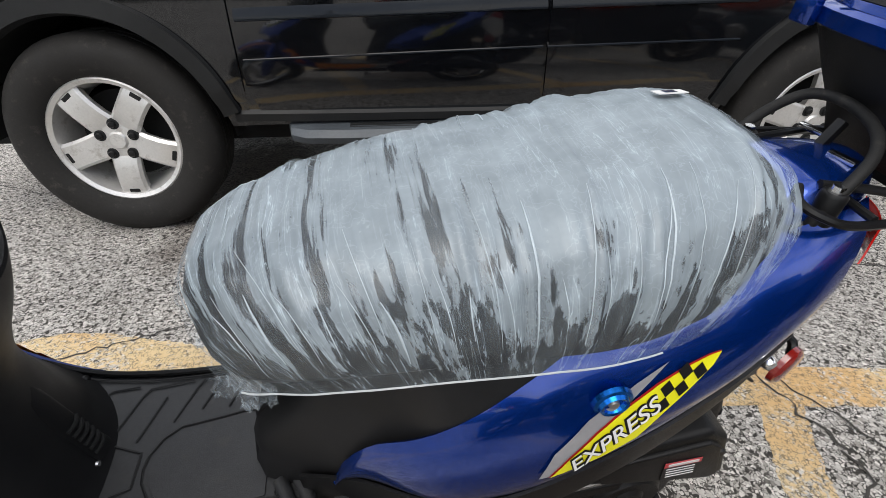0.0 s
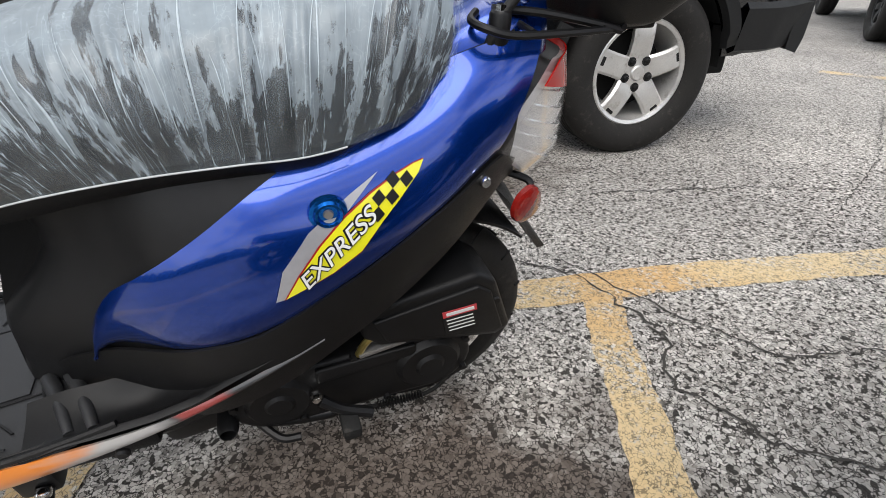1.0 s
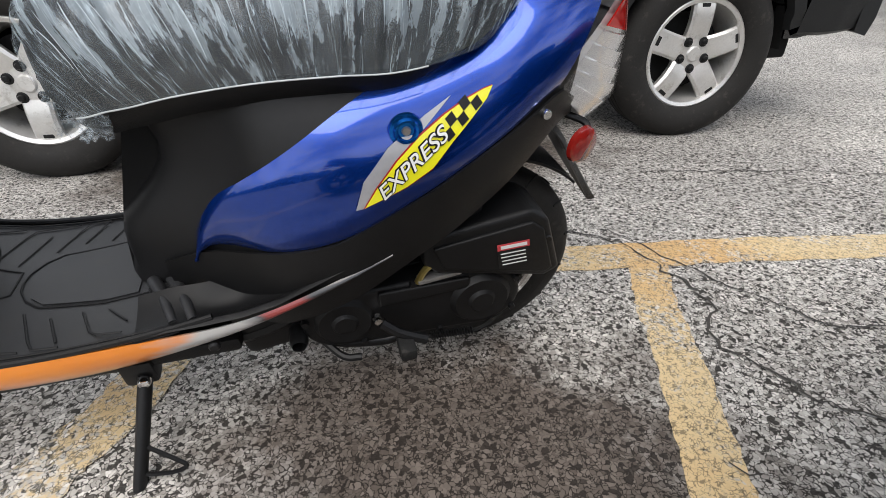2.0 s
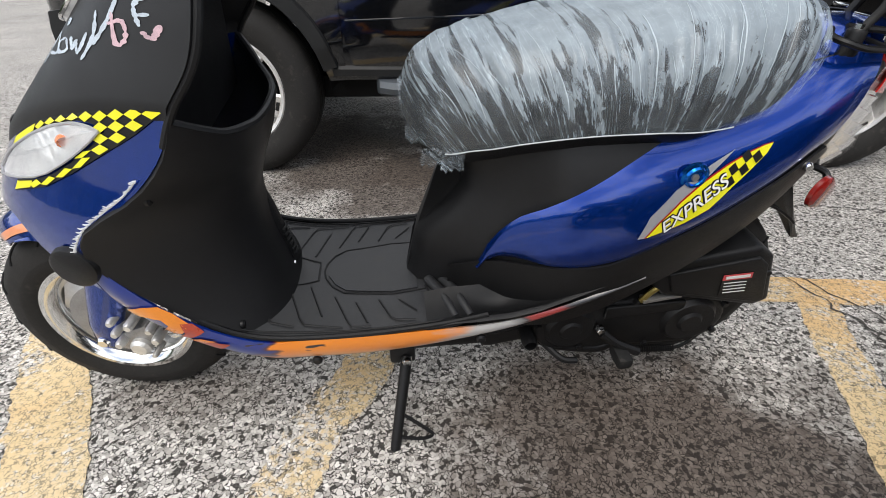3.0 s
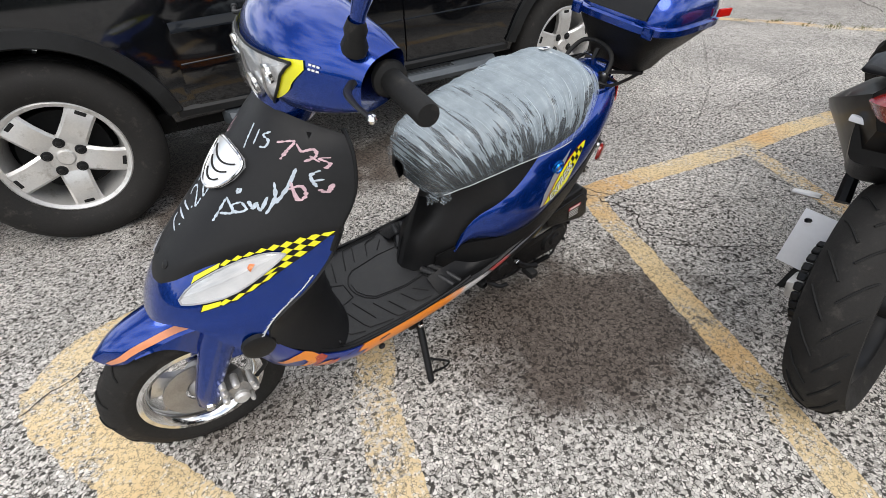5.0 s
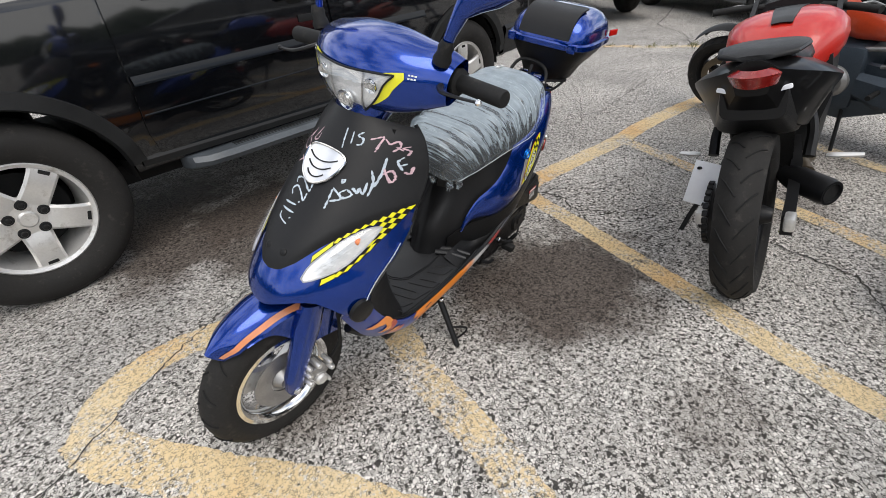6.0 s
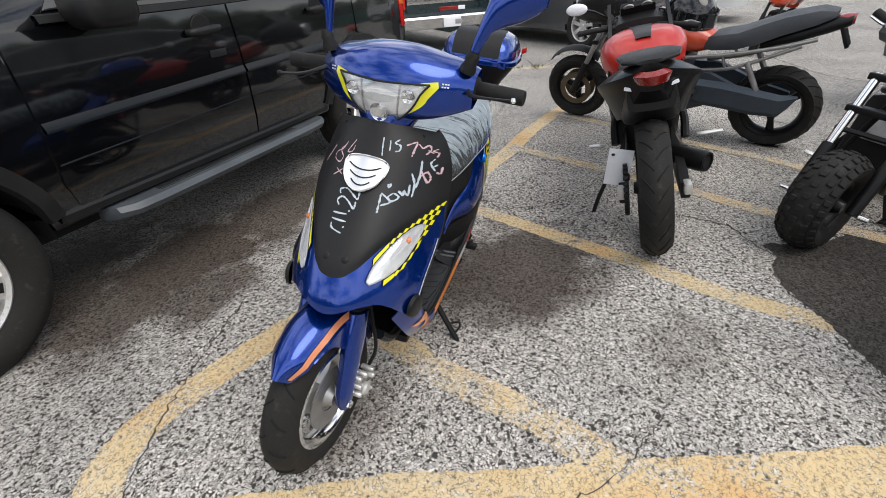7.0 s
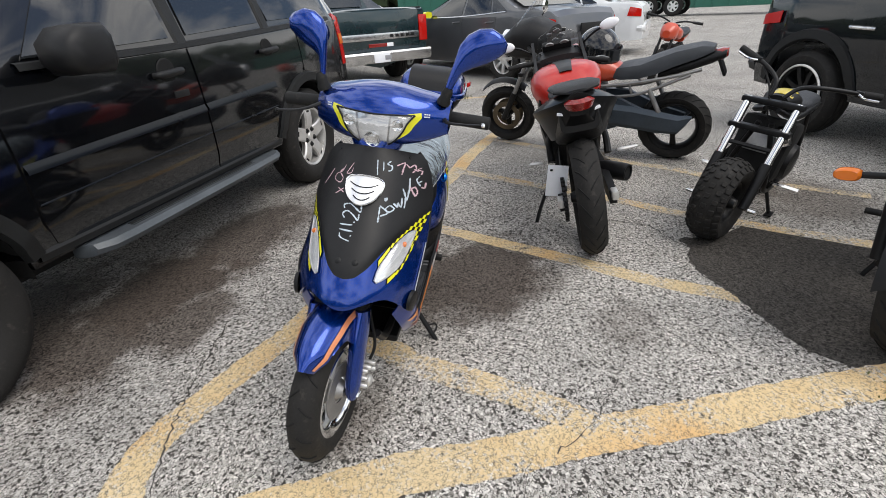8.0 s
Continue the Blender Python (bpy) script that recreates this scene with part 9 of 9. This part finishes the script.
def crossover(m):
    root = thing("crossover_car", m, "dark blue-black crossover car with black wheels", "car", "parked cars")
    s = Shell(
        belt=[(-2.3, 0.65), (-2.2, 0.85), (-1.9, 0.95), (-1.0, 1.06), (1.6, 1.14), (2.1, 1.18), (2.25, 1.05), (2.3, 0.7)],
        roof=[(-2.3, 0.67), (-2.2, 0.88), (-1.9, 0.98), (-1.0, 1.10), (-0.2, 1.58), (0.3, 1.66), (1.3, 1.60), (1.95, 1.40), (2.25, 1.10), (2.3, 0.72)],
        width=[(-2.3, 0.75), (-2.0, 0.88), (1.8, 0.92), (2.15, 0.86), (2.3, 0.74)], bottom=[(-2.3, 0.32), (2.3, 0.38)], arches=[(-1.36, 0.36, 0.43), (1.48, 0.36, 0.46)], roof_in=0.22)
    part("body", loft(s.rings()), M_BLACK_CAR, root, sharp=30)
    for near in (-1, 1):
        part("front_window", s.patch([(-0.7, 1.12), (0.3, 1.14), (0.32, 1.54), (-0.05, 1.5)], 0.006, 5, 0.004, near), M_GLASS, root)
        part("rear_window", s.patch([(0.38, 1.14), (1.25, 1.18), (1.05, 1.5), (0.4, 1.54)], 0.006, 5, 0.004, near), M_GLASS, root)
        part("window_trim", s.strip([(-0.75, 1.10), (0.4, 1.12), (1.3, 1.16), (1.75, 1.24)], 0.03, 0.014, near), M_CHROME_CAR, root)
        for x0, x1 in ((-0.95, 0.34), (0.36, 1.2)):
            d = part("door", s.patch([(x0, 1.08), (x1, 1.12), (x1 + (0 if x0 < 0 else -0.18), 0.42), (x0 + 0.02, 0.42)], 0.006, 6, 0.004, near), M_BLACK_CAR, root)
            part("door_handle", tube([s.at(x1 - 0.25, 0.91, 0.01, near), s.at(x1 - 0.2, 0.915, 0.04, near), s.at(x1 - 0.08, 0.92, 0.04, near), s.at(x1 - 0.04, 0.92, 0.01, near)], 0.014, 8), M_CHROME_CAR, d)
        for ax in (-1.36, 1.48):
            part("arch_moulding", s.strip([(ax + 0.49 * math.cos(a), 0.36 + 0.49 * math.sin(a)) for a in np.linspace(radians(8), radians(172), 13)], 0.09, 0.03, near, 3), M_TRIM, root)
        part("tail_light", s.patch([(1.90, 0.93), (2.22, 0.90), (2.18, 0.99), (1.90, 1.03)], 0.012, 4, 0.006, near), M_RED, root)
    part("rear_bumper", ovals([(2.16, 0.55, 0.86, 0.17), (2.3, 0.55, 0.82, 0.16), (2.36, 0.55, 0.72, 0.12)]), M_TRIM, root)
    car_wheels(root, s, (-1.36, 1.48), 0.36, 0.245, 0.235, 0.92, 9, M_STEEL)
    for near in (-1, 1):
        part("rim_lip", lathe([(0.232, 0.0), (0.246, -0.006), (0.250, 0.004), (0.240, 0.012), (0.232, 0.010)], 48, Matrix.Translation((1.48, near * 0.932, 0.36)) @ Matrix.Rotation(radians(-90 * near), 4, "X"), close=True), M_ALLOY, root, "bright rim edge")


def car_pose(rear_x, rear_y, heading, back):
    """heading: where the nose points, degrees from +x; the point given lies 'back' metres behind the car's middle."""
    h = radians(heading)
    return pose(rear_x + back * math.cos(h), rear_y + back * math.sin(h), 0, 0, 0, heading + 180)


pickup(car_pose(5.92, 3.15, 50, 2.6))
sedan(car_pose(7.26, 0.76, 54, 1.36), M_GREY_CAR, "dark grey four-door sedan parked on asphalt")
sedan(car_pose(10.9, -1.35, 78, 2.35), M_WHITE_CAR, "white sedan parked behind the motorcycles", "white_sedan")
sedan(car_pose(11.5, 6.0, 50, 1.36), M_WHITE_CAR, "white sedan parked beyond a pickup truck", "white_sedan")
crossover(car_pose(3.5, -2.75, 203, 1.48))

# ---- the far side of the lot ----
M_TRUCK = surface("truck_white", (0.70, 0.71, 0.70), 0.4, coat=0.5, vary=0.08, scale=2)
M_FENCE = surface("sheet_green", (0.02, 0.12, 0.085), 0.55, vary=0.2, scale=2)
M_LEAF = surface("foliage_far", (0.035, 0.055, 0.022), 0.9, vary=0.5, scale=1.2)
M_WALL = surface("far_wall", (0.20, 0.19, 0.18), 0.9, vary=0.3, scale=0.6)


def box_truck(x, y, heading):
    root = thing("box_truck", pose(x, y, 0, 0, 0, heading), "white cab-over delivery truck far across the lot", "truck")
    part("cab", loft([[Vector((px, py, z)) for py in (-1.1, 1.1) for z in ((0.7, zt) if py < 0 else (zt, 0.7))] for px, zt in ((-3.0, 1.7), (-2.7, 1.95), (-2.3, 2.9), (-1.3, 3.0))]), M_TRUCK, root)
    part("bumper", box((0.3, 2.3, 0.35), Matrix.Translation((-3.1, 0, 0.65)), 0.05), M_TRIM, root)
    part("grille", box((0.06, 1.0, 0.5), Matrix.Translation((-3.0, 0, 1.2)), 0.02), M_TRIM, root)
    for sd in (1, -1):
        part("side_window", box((0.7, 0.03, 0.7), Matrix.Translation((-1.8, sd * 1.105, 2.35)), 0.01), M_GLASS, root)
        part("headlight", box((0.05, 0.35, 0.22), Matrix.Translation((-3.03, sd * 0.8, 1.05)), 0.02), M_LAMP_IN, root)
    part("cargo_box", box((7.0, 2.4, 2.6), Matrix.Translation((2.8, 0, 2.35)), 0.03), M_TRUCK, root)
    part("chassis", box((8.6, 0.9, 0.25), Matrix.Translation((1.5, 0, 0.9)), 0.02), M_UNDER, root)
    for ax in (-2.3, 3.6, 4.9):
        for sd in (1, -1):
            wh = new("wheel")
            wh.parent = root
            car_wheel(wh, (ax, sd * 1.0, 0.5), 0.5, 0.28, 0.28, 6, 0.1, sd, False, M_TRUCK, detail=False)


box_truck(29.5, -8.5, 70)
bm = bmesh.new()
for k in range(70):
    box((0.05, 0.62, 2.4), Matrix.Translation((44 + 0.06 * (k % 2), 16 - 0.62 * k, 1.2)), bm=bm)
part("fence", bm, M_FENCE, kind="structure", label="green corrugated sheet fence")
bm = bmesh.new()
box((3, 26, 4.5), Matrix.Translation((47, 34, 2.25)), 0.1, bm=bm)
part("far_wall", bm, M_WALL, kind="structure", label="long pale building wall")
# tree ring, mostly unseen, added to close the horizon and darken side reflections
rng = random.Random(21)
bm = bmesh.new()
for k in range(420):
    a = 2 * math.pi * k / 420 + rng.uniform(-0.01, 0.01)
    dist = rng.uniform(62, 86)
    for j in range(4):
        c = Vector((dist * math.cos(a) + rng.uniform(-3, 3), dist * math.sin(a) + rng.uniform(-3, 3), rng.uniform(1.0, 9.0) * (0.7 + 0.3 * math.sin(5 * a))))
        own = bmesh.new()
        bmesh.ops.create_icosphere(own, subdivisions=1, radius=rng.uniform(1.4, 3.4))
        for v in own.verts:
            v.co = v.co * (1 + 0.25 * noise.noise(v.co * 0.9 + c)) + c
        merged(bm, own)
part("added_tree_ring", bm, M_LEAF, kind="stuff", label="added ring of dark green trees round the lot", sharp=20)


def weeds(spots, seed):
    """Thin grass tufts growing in a joint of the asphalt."""
    rng = random.Random(seed)
    bm = bmesh.new()
    for x, y, n, h in spots:
        for _ in range(n):
            px, py = x + rng.gauss(0, 0.07), y + rng.gauss(0, 0.03)
            a, ln = rng.uniform(0, 6.28), h * rng.uniform(0.5, 1.2)
            lean = Vector((math.cos(a), math.sin(a), 0)) * ln * rng.uniform(0.2, 0.7)
            side = Vector((-math.sin(a), math.cos(a), 0)) * 0.003
            p = Vector((px, py, 0.0))
            m, q = p + lean * 0.4 + Vector((0, 0, ln * 0.7)), p + lean + Vector((0, 0, ln * 0.9))
            v = [bm.verts.new(k) for k in (p - side, p + side, m + side * 0.7, m - side * 0.7, q)]
            bm.faces.new((v[0], v[1], v[2], v[3]))
            bm.faces.new((v[3], v[2], v[4]))
    part("weeds", bm, surface("grass_dry", (0.14, 0.14, 0.05), 0.8, vary=0.4, scale=20), kind="stuff", label="sparse grass tufts in the asphalt joint")


weeds([(4.30, 2.60, 20, 0.02), (4.45, 2.38, 40, 0.025), (4.55, 2.15, 30, 0.02), (4.68, 1.95, 50, 0.03), (4.80, 1.78, 40, 0.025), (4.92, 1.55, 50, 0.05), (5.05, 1.3, 20, 0.02), (-0.47, -1.08, 40, 0.014), (0.86, -0.06, 12, 0.012)], 4)
